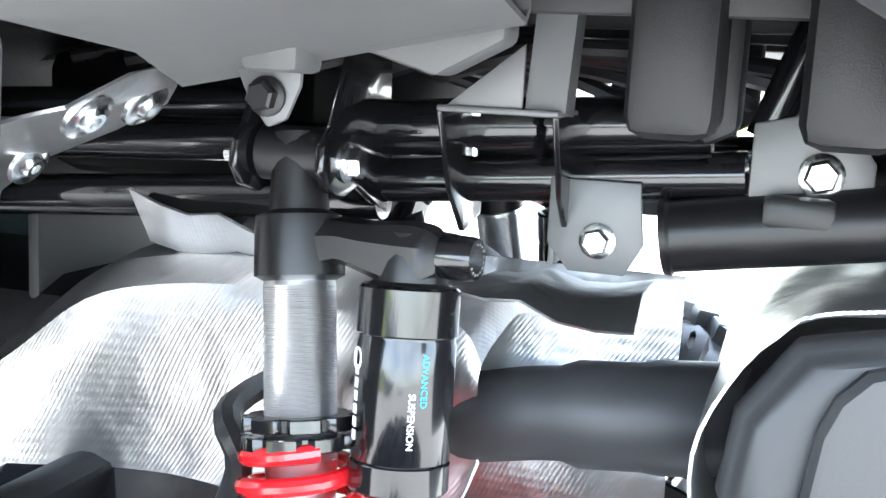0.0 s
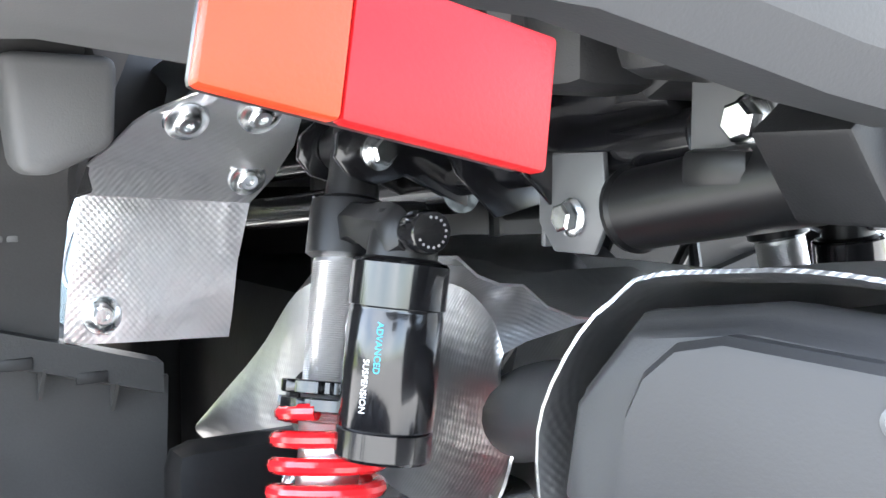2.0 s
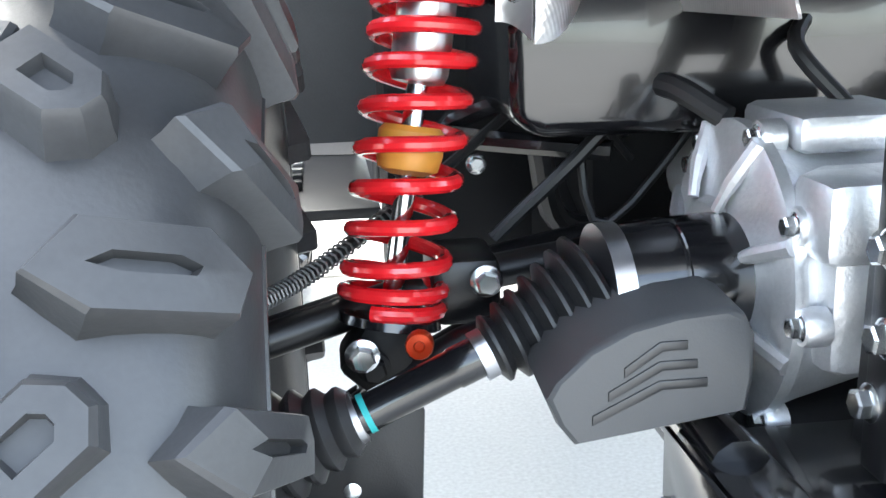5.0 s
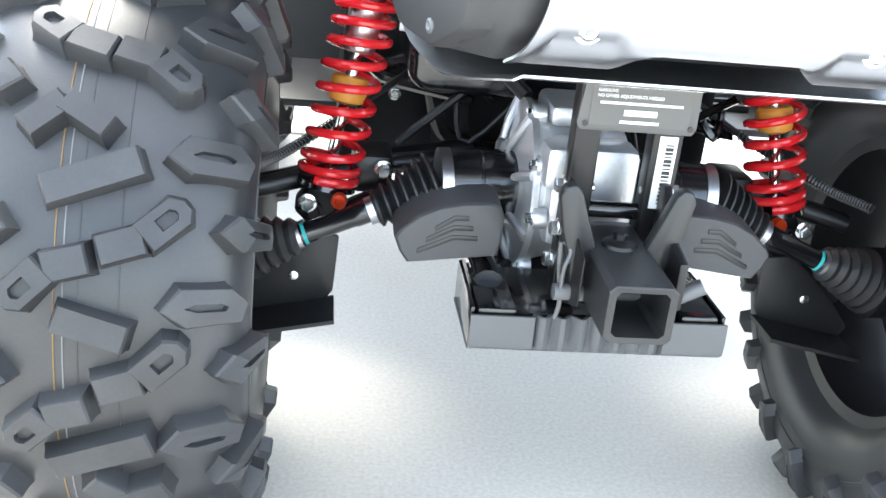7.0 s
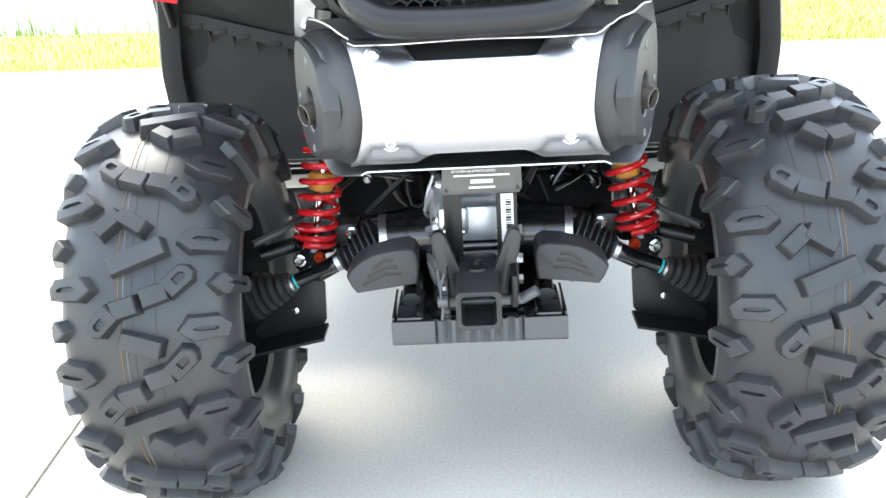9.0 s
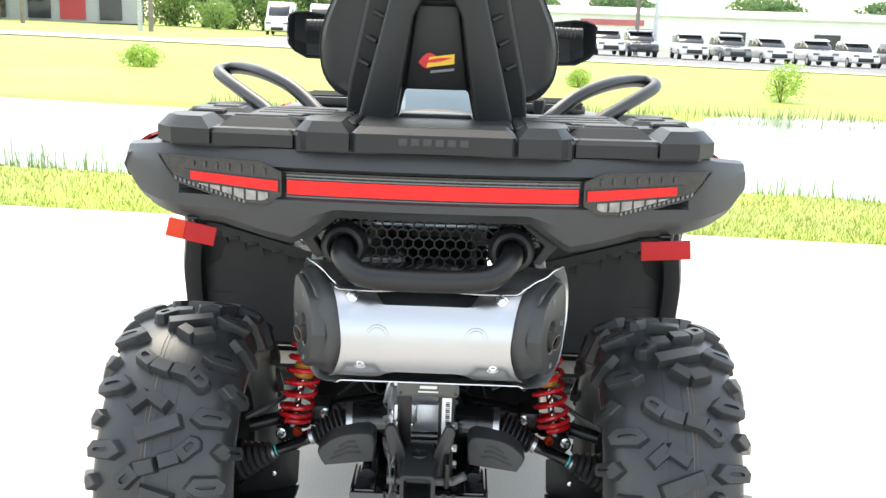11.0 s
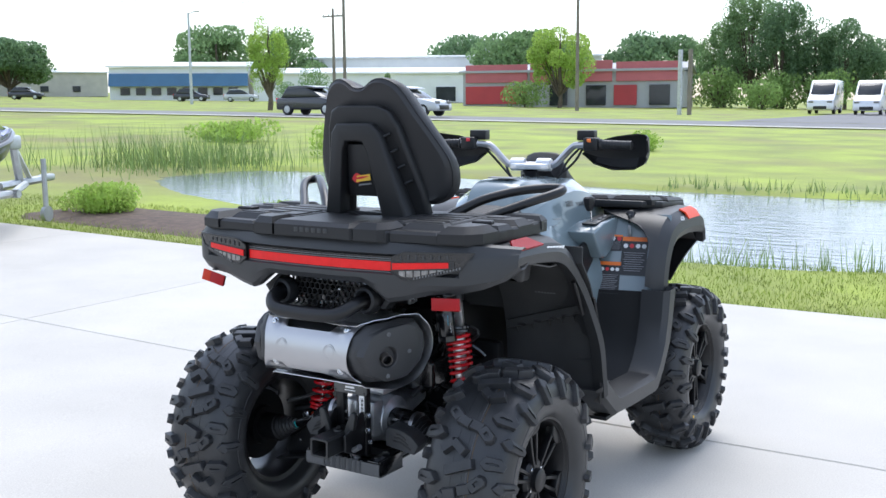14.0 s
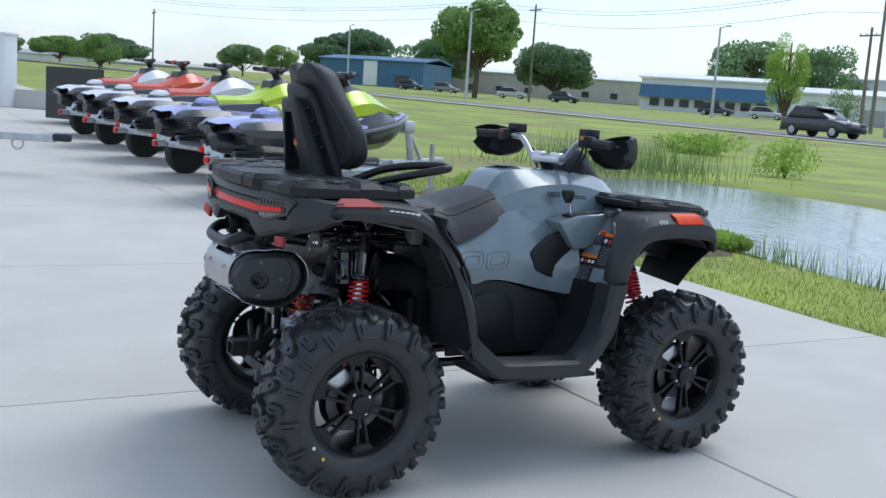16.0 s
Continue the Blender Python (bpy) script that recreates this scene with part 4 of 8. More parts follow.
    box(bm, (-0.12, -1.2, 0.74), (0.16, 0.12, 0.06), 0.02)
    part("reboarding_step", bm, PWC["grey"], t)


for k, (hull, deck, seat, rear, trim) in enumerate((("black", "lime", "lime", "lilac", "grey"), ("black", "lime", "lime", "lilac", "grey"), ("black", "white", "red", "white", "black"), ("black", "red", "red", "white", "grey"), ("black", "white", "red", "white", "grey"))):
    x = -7.66 - (2.25 * k)
    m = pose(x, 3.06 - 0.05 * k, terrain(x, 2), 0, 0, 18)
    t = thing("boat_trailer", "galvanised single-axle boat trailer on the concrete", "trailer", m, "trailers in a row")
    trailer(t)
    t = thing("watercraft", f"{deck} and {rear} sit-on watercraft with a {hull} hull on a trailer", "watercraft", m, "watercraft in a row")
    craft(t, hull, deck, seat, rear, trim)
bt = thing("utility_trailer", "black high-sided utility trailer", "trailer", pose(-20.7, 3.6, terrain(-20.7, 3.6) - 0.02, 0, 0, 40))
for sx in (-1, 1):
    bm = B()
    box(bm, (sx * 0.76, 0, 0.7), (0.05, 2.9, 0.75), 0.01)
    part("side_wall", bm, PWC["black"], bt, smooth=0)
    for k in range(5):
        bm = B()
        box(bm, (sx * 0.8, -1.35 + 0.675 * k, 0.7), (0.04, 0.06, 0.77), 0.005)
        part("stake", bm, PWC["grey"], bt)
bm = B()
box(bm, (0, 0, 0.33), (1.46, 2.88, 0.08), 0.01)
part("bed", bm, PWC["grey"], bt)
bm = B()
box(bm, (0, -1.5, 0.68), (1.5, 0.07, 1.12), 0.01)
part("ramp_gate", bm, PWC["black"], bt, smooth=0)
bm = B()
box(bm, (0, 1.44, 0.7), (1.46, 0.05, 0.75), 0.01)
part("head_board", bm, PWC["black"], bt, smooth=0)
for sx in (-1, 1):
    bm = B()
    lathe(bm, (sx * 0.8, 0, 0.33), (sx, 0, 0), [(0, 0.2), (0, 0.33), (0.2, 0.33), (0.2, 0.2), (0.15, 0.05)], 18)
    part("wheel", bm, CARRUB, bt)
rt = thing("flat_trailer", "tongue end of a galvanised trailer standing on the concrete", "trailer", pose(-10.8, -1.35, terrain(-10.8, -1.35), 0, 0, -30))
bm = B()
box(bm, (0, 0.9, 0.44), (0.09, 2.6, 0.09), 0.01)
part("tongue", bm, GALV, rt)
bm = B()
box(bm, (0, 2.28, 0.46), (0.13, 0.22, 0.1), 0.03)
part("coupler", bm, BLACKP, rt)
bm = B()
tube(bm, [(0.06, 1.75 + 0.07 * math.cos(a), 0.36 + 0.07 * math.sin(a)) for a in np.linspace(0, 6.28, 17)], 0.014, 6)
part("chain_ring", bm, GALV, rt)
bm = B()
box(bm, (0, -1.0, 0.46), (1.5, 2.4, 0.08), 0.01)
part("bed", bm, GALV, rt)
for sx in (-1, 1):
    bm = B()
    lathe(bm, (sx * 0.78, -1.0, 0.29), (sx, 0, 0), [(0, 0.15), (0, 0.29), (0.18, 0.29), (0.18, 0.17), (0.12, 0.05)], 18)
    part("wheel", bm, CARRUB, rt)


# ---- the quad bike: wheels ----
atv = thing("quad_bike", "grey-blue and black four-wheel quad bike standing on the concrete", "quad bike")


def curve_of(prof, samples=60):
    """The tyre's outer profile by arc length from the crown: place and outward normal."""
    pts = smooth_path([(v, r, 0) for v, r in prof], 8)
    lens = [0.0]
    for a, b in zip(pts, pts[1:]):
        lens.append(lens[-1] + (b - a).length)

    def at(q):
        s = 1 if q >= 0 else -1
        q = abs(q)
        for i in range(len(lens) - 1):
            if q <= lens[i + 1] or i == len(lens) - 2:
                k = (q - lens[i]) / max(1e-6, lens[i + 1] - lens[i])
                p = pts[i].lerp(pts[i + 1], k)
                d = (pts[i + 1] - pts[i]).normalized()
                return s * p.x, p.y, s * abs(d.y), d.x
    return at


def lug_mesh(name, pieces, at, R, high, flip):
    """A rubber block on the carcass: outlines in metres round and across; sides flare to the root; a slot is cut in its top."""
    bm = B()
    for n, (poly, slot) in enumerate(pieces):
        poly = [(-s, -q) for s, q in poly] if flip else poly
        cs, cq = sum(p[0] for p in poly) / len(poly), sum(p[1] for p in poly) / len(poly)
        top = high + 0.0006 * n

        def ring(k, h, ks=None, hold=None):
            row = []
            for s, q in poly:
                ds, dq = s - cs, q - cq
                far = max(1e-6, math.hypot(ds, dq))
                s2, q2 = (cs + ds * (1 + k / far), cq + dq * (1 + k / far)) if ks is None else (cs + ds * k, cq + dq * ks)
                v, r, nv, nr = at(q2)
                a, rr = s2 / R, r + nr * h
                row.append(Vector((v + nv * h, -rr * math.sin(a), rr * math.cos(a))))
            return row
        rows = [ring(0.0085, -0.006), ring(0.0035, high * 0.3), ring(0.0012, high * 0.88), ring(-0.001, top)]
        if slot:
            narrow, wide = (0.22, 0.5) if len(pieces) == 1 else (0.42, 0.42)
            rows += [ring(narrow, top, wide), ring(narrow * 0.85, top - 0.006, wide * 0.92)]
        rings(bm, rows)
    return part(name, bm, LUG, None, smooth=25)


def bar(p, q, w, tip=0.0):
    """A straight bar from p to q, each (degrees round, metres across); tip draws its far end to a blunt point."""
    a, b = Vector((p[0] * DEG, p[1], 0)), Vector((q[0] * DEG, q[1], 0))
    d = (b - a).normalized()
    n = Vector((-d.y, d.x, 0)) * w / 2
    if tip:
        return [(v.x, v.y) for v in (a + n, b - d * tip + n, b + n * 0.35, b - n * 0.35, b - d * tip - n, a - n)]
    return [(v.x, v.y) for v in (a + n, b + n, b - n, a - n)]


def knob(deg, rows):
    return [(deg * DEG + s, q) for s, q in rows]


DEG = 0.322 * math.pi / 180
MID = ((0.003, 0.061), (-0.016, 0.076), (-0.0165, 0.112), (-0.003, 0.125), (0.0145, 0.12), (0.0165, 0.08))
SHOULDER = ((0.001, 0.104), (-0.015, 0.118), (-0.0155, 0.165), (-0.004, 0.178), (0.0125, 0.172), (0.0165, 0.122))


def tread():
    """The blocks of a quarter turn: lists of (outline, slotted)."""
    out = []
    for k in range(4):
        for shape, a in ((MID, 30), (SHOULDER, 41)):
            out += [[(knob(a + 22.5 * k, shape), True)], [([(s, -q) for s, q in knob(a + 11.5 + 22.5 * k, shape)], True)]]
    hooks = [((35.5, 0.011), (37.2, 0.046), (42, 0.078)), ((67.2, 0.011), (65.2, 0.046), (60, 0.078)), ((88, 0.011), (86, 0.046), (80.6, 0.078)),
             ((35.8, 0.006), (33.6, -0.03), (29, -0.062)), ((68.4, 0.002), (70, -0.032), (75.4, -0.062)), ((91, 0.002), (92.6, -0.032), (98, -0.062))]
    for a, b, c in hooks:
        out.append([(bar(a, b, 0.024), False), (bar(b, c, 0.027, 0.008), True)])
    out += [[(bar((102, -0.03), (97, 0.052), 0.025), False)], [(bar((77, -0.022), (79.8, 0.034), 0.023), False)], [(bar((59, -0.035), (54, 0.04), 0.025), False)]]
    out += [[(bar((105.5, 0.0), (109.6, 0.03), 0.021), False), (bar((109.6, 0.03), (107, 0.064), 0.023), False)], [(bar((49.8, -0.055), (45.2, -0.026), 0.022), False), (bar((45.2, -0.026), (49.4, 0.012), 0.021), False)]]
    return out


def wheel(side, x, y, z, W, rear):
    k = W / 0.28
    R = 0.322
    prof = [(0, R), (0.05 * k, R - 0.001), (0.092 * k, R - 0.007), (0.122 * k, R - 0.022), (0.138 * k, R - 0.05), (0.142 * k, R - 0.085), (0.131 * k, R - 0.118), (0.106 * k, R - 0.139), (0.1 * k, R - 0.148)]
    at = curve_of(prof)
    full = [(v, r) for v, r in ((p.x, p.y) for p in smooth_path([(a, b, 0) for a, b in prof], 3))]
    full = [(-v, r) for v, r in full[:0:-1]] + full
    spot = pose(x, y, z, 0, 0, 0 if side > 0 else 180)
    bm = B()
    lathe(bm, (0, 0, 0), (1, 0, 0), full, 72, caps=False)
    ridges = []
    for sg in (-1, 1):
        for q in (0.235, 0.25):
            r = q
            v = 0.1415 * k if q < 0.24 else 0.1432 * k
            ridges.append((sg * v, sg, r))
    tyre = part("tyre", bm, RUBBER, atv, "knobbly black all-terrain tyre with moulding marks", at=spot)
    for v, sg, r in ridges:
        bm = B()
        lathe(bm, (v, 0, 0), (sg, 0, 0), [(-0.003, r - 0.004), (0.0, r - 0.002), (0.0, r + 0.002), (-0.003, r + 0.004)], 72, caps=False)
        part("sidewall_ridge", bm, RUBBER, tyre)
    phase = {(-1, True): 0.0, (1, True): 12.0}.get((side, rear), 7.0 if side > 0 else 16.0)
    made = [lug_mesh("tread_lug", p, at, R, 0.02 if abs(p[0][0][0][1]) < 0.1 else 0.017, side < 0) for p in tread()]
    for i in range(4):
        turn = Matrix.Rotation(radians((-1 if side < 0 else 1) * (90 * i + phase)), 4, "X")
        for o in made:
            shared("tread_lug", o, turn, tyre)
    for o in made:
        bpy.data.objects.remove(o)
    # painted lines from the factory along the crown
    for v, m in ((side * -0.029 * k if side < 0 else 0.033 * k, OCHREP), (side * -0.021 * k if side < 0 else 0.026 * k, PALEP), (side * -0.008 * k if side < 0 else 0.012 * k, BLACKP), (side * 0.028 * k if side < 0 else -0.024 * k, BLACKP)):
        bm = B()
        lathe(bm, (v, 0, 0), (1, 0, 0), [(-0.0006, R - 0.002), (-0.0006, R + 0.0005), (0.0006, R + 0.0005), (0.0006, R - 0.002)], 72, caps=False)
        part("painted_line", bm, m, tyre)
    for a, c in ((2.4, YELLOWP), (2.15, WHITEP)):
        bm = B()
        lathe(bm, (0.135 * k, -0.222 * math.sin(a), 0.222 * math.cos(a)), (1, 0, 0), [(0, 0.006), (0.006, 0.006)], 12)
        part("paint_dot", bm, c, tyre)
    # rim
    w = 0.1 * k
    bm = B()
    lathe(bm, (0, 0, 0), (1, 0, 0), [(w - 0.006, 0.178), (w + 0.004, 0.19), (w + 0.01, 0.19), (w + 0.01, 0.18), (w - 0.005, 0.172), (0.03, 0.16), (-0.03, 0.152), (-w, 0.168), (-w - 0.008, 0.19), (-w - 0.002, 0.19), (-w + 0.012, 0.178), (-0.02, 0.166), (0.03, 0.17), (w - 0.006, 0.178)], 64, caps=False)
    rim = part("rim", bm, SATIN, atv, "satin black alloy wheel rim", at=spot)
    bm = B()
    lathe(bm, (0, 0, 0), (1, 0, 0), [(w - 0.06, 0.058), (w - 0.022, 0.062), (w - 0.012, 0.055), (w - 0.01, 0.036), (w + 0.004, 0.034), (w + 0.008, 0.028), (w + 0.008, 0.001)], 40)
    hub = part("hub", bm, SATIN, rim)
    bm = B()
    prism(bm, [(0.004, 0.045), (0.012, 0.04), (0.021, 0.1), (0.0265, 0.152), (0.0135, 0.152), (0.01, 0.1)], "yz", w - 0.034, w - 0.008, 0.003)
    a_ = part("spoke", bm, SATIN, None)
    bm = B()
    prism(bm, [(-0.004, 0.045), (-0.012, 0.04), (-0.021, 0.1), (-0.0265, 0.152), (-0.0135, 0.152), (-0.01, 0.1)], "yz", w - 0.034, w - 0.008, 0.003)
    b_ = part("spoke", bm, SATIN, None)
    bm = B()
    prism(bm, [(-0.027, 0.149), (-0.01, 0.143), (0.01, 0.143), (0.027, 0.149), (0.05, 0.176), (0.03, 0.1815), (0.0, 0.1835), (-0.03, 0.1815), (-0.05, 0.176)], "yz", w - 0.03, w - 0.005, 0.003)
    c_ = part("spoke_end", bm, SATIN, None)
    bm = B()
    hexbolt(bm, (w - 0.02, 0, 0.041), (1, 0, 0), 0.0075)
    n_ = part("wheel_nut", bm, ZINC, None)
    for i in range(6):
        for o, nm in ((a_, "spoke"), (b_, "spoke"), (c_, "spoke_end")):
            shared(nm, o, Matrix.Rotation(math.pi * i / 3 + 0.12, 4, "X"), rim)
    for i in range(4):
        shared("wheel_nut", n_, Matrix.Rotation(2 * math.pi * i / 4 + 0.6, 4, "X"), rim)
    for o in (a_, b_, c_, n_):
        bpy.data.objects.remove(o)
    bm = B()
    lathe(bm, (0, 0, 0), (1, 0, 0), [(-0.03, 0.03), (-0.03, 0.066), (0.004, 0.07), (0.008, 0.05)], 48)
    part("bearing_carrier", bm, DARK, rim)
    # added near-black disc hides the bright view between the spokes, where shade lies
    bm = B()
    lathe(bm, (-0.012, 0, 0), (1, 0, 0), [(0, 0.03), (0, 0.118), (0.006, 0.12), (0.008, 0.05)], 40)
    part("dust_shield", bm, DARK, rim)
    # brake disc, caliper and hub behind the wheel
    bm = B()
    lathe(bm, (0.03, 0, 0), (1, 0, 0), [(0, 0.108), (0.005, 0.108), (0.005, 0.07), (0.0, 0.07), (0, 0.108)], 40, caps=False)
    part("brake_disc", bm, GREYMET, rim, "drilled steel brake disc")
    bm = B()
    box(bm, (0.03, -0.07, 0.085), (0.05, 0.085, 0.05), 0.01, Matrix.Rotation(0.6, 4, "X"))
    part("brake_caliper", bm, CAST, rim, "cast brake caliper")
    bm = B()
    lathe(bm, (-0.13 * k, 0, 0), (1, 0, 0), [(0, 0.03), (0.02, 0.045), (0.12, 0.045), (0.13, 0.06), (0.17, 0.06)], 24)
    part("axle_hub", bm, DARK, rim)
    return tyre


for sd in (-1, 1):
    wheel(sd, sd * 0.49, 0.0, 0.338, 0.262, True)
    wheel(sd, sd * 0.505, 1.48, 0.338, 0.235, False)


# ---- suspension ----
def shock(s, top, bottom, rear=True):
    """A coil-over damper from its top eye to its bottom eye, on side s."""
    T, Bm = sided(s, top), sided(s, bottom)
    d = (Bm - T).normalized()
    L = (Bm - T).length
    f = 1.0 if rear else L / 0.55

    def at(t):
        return T + d * (t * f)
    bm = B()
    prof = [(0.075 * f, 0.021)]
    n = 74
    for i in range(n):
        t = 0.08 + 0.105 * i / n
        prof += [(t * f, 0.0222), ((t + 0.0007) * f, 0.0218)]
    prof += [(0.19 * f, 0.0215), (0.196 * f, 0.0205), (0.33 * f, 0.0205), (0.336 * f, 0.018), (0.338 * f, 0.006)]
    lathe(bm, T, d, prof, 32)
    part("damper_tube", bm, TUBEALU, atv, "threaded bright aluminium damper tube")
    bm = B()
    lathe(bm, T, d, [(0.33 * f, 0.0075), (0.51 * f, 0.0075)], 16)
    part("damper_rod", bm, CHROME, atv, "polished steel damper rod")
    bm = B()
    lathe(bm, T, d, [(0.366 * f, 0.0195), (0.37 * f, 0.023), (0.385 * f, 0.0235), (0.396 * f, 0.021), (0.4 * f, 0.012)], 28)
    part("bump_stop", bm, YELLOW, atv, "amber polymer bump stop")
    for t0, r in ((0.157, 0.0315), (0.168, 0.033)):
        bm = B()
        up = d.orthogonal().normalized()
        side, rows = d.cross(up), []
        for t1, k in ((t0, 0), (t0, 0.85), (t0 + 0.0008, 1), (t0 + 0.0077, 1), (t0 + 0.0085, 0.85), (t0 + 0.0085, 0)):
            row = []
            for i in range(64):
                a = 2 * math.pi * (i + (4 if t0 > 0.16 else 0)) / 64
                q = 0.0215 if k == 0 else (r + (0.0035 if i % 8 < 6 else -0.001)) * (0.98 if k < 1 else 1)
                row.append(at(t1) + q * (math.cos(a) * up + math.sin(a) * side))
            rows.append(row)
        rings(bm, rows, caps=False)
        part("preload_ring", bm, GLOSS, atv, "notched black preload ring")
    # spring: close coils above, open below
    pitch = [0.0175, 0.0165, 0.0165, 0.0185, 0.0185, 0.0185, 0.02, 0.0235, 0.028, 0.028, 0.028, 0.028, 0.029, 0.0165, 0.0115]
    pts, t = [], 0.176
    up = d.orthogonal().normalized()
    side = d.cross(up)
    for turn, pt in enumerate(pitch):
        for k in range(20):
            a = 2 * math.pi * k / 20
            rr = 0.0345 - (0.002 if turn in (0,) else 0)
            pts.append(at((t + pt * k / 20) if rear else t + pt * k / 20) + rr * (math.cos(a) * up + math.sin(a) * side))
        t += pt
    bm = B()
    tube(bm, pts, 0.0056, 10)
    part("spring", bm, REDSPRING, atv, "glossy red coil spring")
    bm = B()
    lathe(bm, T, d, [((t + 0.004) * f, 0.02), ((t + 0.004) * f, 0.036), ((t + 0.01) * f, 0.037), ((t + 0.012) * f, 0.022), ((t + 0.03) * f, 0.018), ((t + 0.045) * f, 0.016)], 28)
    lathe(bm, Bm + V(0, -0.018, 0), V(0, 1, 0), [(0, 0.008), (0, 0.017), (0.036, 0.017), (0.036, 0.008)], 20)
    part("spring_seat", bm, GLOSS, atv)
    bm = B()
    lathe(bm, V(0.274 * s, 0.042, 0.394), V(0.15 * s, -1, 0.1), [(0, 0.007), (0.003, 0.0095), (0.012, 0.0095), (0.014, 0.0085), (0.0142, 0.004), (0.0125, 0.003)], 14)
    part("rebound_knob", bm, ORANGE, atv, "orange rebound adjuster knob")
    # head with the eye and the reservoir arm
    bm = B()
    tube(bm, [at(-0.012), at(0.02), at(0.04)], [0.0165, 0.017, 0.019], 16)
    lathe(bm, T + V(0, -0.022, 0), V(0, 1, 0), [(0, 0.008), (0, 0.017), (0.044, 0.017), (0.044, 0.008)], 24)
    lathe(bm, T, d, [(0.034 * f, 0.017), (0.038 * f, 0.0262), (0.046 * f, 0.027), (0.074 * f, 0.0275), (0.077 * f, 0.022)], 32)
    head = part("damper_head", bm, SATIN, atv, "satin black forged damper head")
    if rear:
        rt, rb = sided(s, (0.2185, 0.069, 0.817)), sided(s, (0.235, 0.065, 0.699))
        rd = (rb - rt).normalized()
        bm = B()
        arm = smooth_path([(0.15, 0.815, 0.851), (0.13, 0.818, 0.852), (0.112, 0.826, 0.851), (0.095, 0.822, 0.851), (0.075, 0.816, 0.853), (0.058, 0.818, 0.852), (0.05, 0.824, 0.847)], 3)
        rows = []
        for y, z0, z1 in arm:
            x, w = 0.213 + 0.06 * (0.15 - y), 0.019 - 0.006 * max(0, (0.06 - y) / 0.01)
            rows.append([V(s * (x + w * a), y, z0 + (z1 - z0) * b) for a, b in ((-0.6, 0), (0.6, 0), (1, 0.18), (1, 0.7), (0.55, 1), (-0.55, 1), (-1, 0.7), (-1, 0.18))])
        rings(bm, rows)
        lathe(bm, rt - rd * 0.03, rd, [(0, 0.018), (0.012, 0.021), (0.028, 0.022), (0.031, 0.027)], 28)
        part("reservoir_arm", bm, SATIN, atv)
        bm = B()
        lathe(bm, rt, rd, [(0, 0.028), (0.002, 0.03), (0.028, 0.03), (0.029, 0.0285), (0.031, 0.0285), (0.033, 0.0292), (0.1, 0.0292), (0.1015, 0.0282), (0.1025, 0.0296), (0.118, 0.0296), (0.12, 0.028), (0.12, 0.012)], 40)
        res = part("reservoir", bm, GLOSS, atv, "glossy black gas reservoir with white and blue print")
        kp = V(0.219 * s, 0.056, 0.836)
        kd = V(0.12 * s, -1, 0.02).normalized()
        bm = B()
        lathe(bm, kp, kd, [(0, 0.0105), (0.006, 0.011), (0.007, 0.013), (0.025, 0.013), (0.028, 0.0118), (0.028, 0.004)], 28)
        kn = part("damping_knob", bm, GLOSS, atv, "knurled black damping knob with white dots")
        for i in range(12):
            a = 2 * math.pi * i / 16 - 0.3
            bm = B()
            u = kd.orthogonal().normalized()
            lathe(bm, kp + kd * 0.0278 + (u * math.cos(a) + kd.cross(u) * math.sin(a)) * 0.0088, kd, [(0, 0.0009), (0.0006, 0.0009)], 6)
            part("dot", bm, GREYP, kn)
        if rear:
            # print on the reservoir, running down its side
            for txt, ang, off, m, size in (("ADVANCED", 222, 0.052, CYANP, 0.0056), ("SUSPENSION", 209, 0.075, WHITEP, 0.0056)):
                nrm = V(-s * math.cos(radians(ang)), math.sin(radians(ang)), 0)
                nrm = (nrm - rd * nrm.dot(rd)).normalized()
                p = rt + rd * off + nrm * 0.0293
                words(txt, size, m, res, face(p, rd, nrm.cross(rd)), "print")
            for ang, l, o in ((-2.6, 0.045, 0.072),):
                nrm = V(0.65 * s, 0.76, 0)
                nrm = (nrm - rd * nrm.dot(rd)).normalized()
                bm = B()
                for q in range(6):
                    box(bm, rt + rd * (o - l / 2 + l * q / 6) + nrm * 0.0292, (0.0058, 0.0055, 0.0006), 0.0005, face((0, 0, 0), rd, nrm.cross(rd)))
                lathe(bm, rt + rd * 0.043 + nrm * 0.029, nrm, [(0, 0.0065), (0.0007, 0.0065), (0.0007, 0.005), (0, 0.005)], 20)
                part("printed_mark", bm, WHITEP, res)
    return head


for sd in (-1, 1):
    shock(sd, (0.206, 0.15, 0.887), (0.3, 0.08, 0.345))
    # top bracket plates, eye bolt
    for y, nm in ((0.122, "rear"), (0.178, "front")):
        bm = B()
        prism(bm, [(sd * x, z) for x, z in ((0.237, 0.88), (0.227, 0.868), (0.207, 0.862), (0.185, 0.868), (0.135, 0.845), (0.135, 0.955), (0.175, 0.985), (0.19, 0.965), (0.223, 0.905), (0.235, 0.895))], "xz", y - 0.003, y + 0.003, 0.0015)
        part("shock_bracket", bm, GLOSS, atv, "gloss black welded shock bracket")
    bm = B()
    hexbolt(bm, sided(sd, (0.207, 0.119, 0.884)), (0, -1, 0), 0.0095, 0.08)
    part("bolt", bm, ZINC, atv)
    bm = B()
    hexbolt(bm, sided(sd, (0.207, 0.181, 0.884)), (0, 1, 0), 0.009, 0.0)
    part("nut", bm, ZINC, atv)
    # front damper
    shock(sd, (0.24, 1.36, 0.86), (0.34, 1.44, 0.45), rear=False)

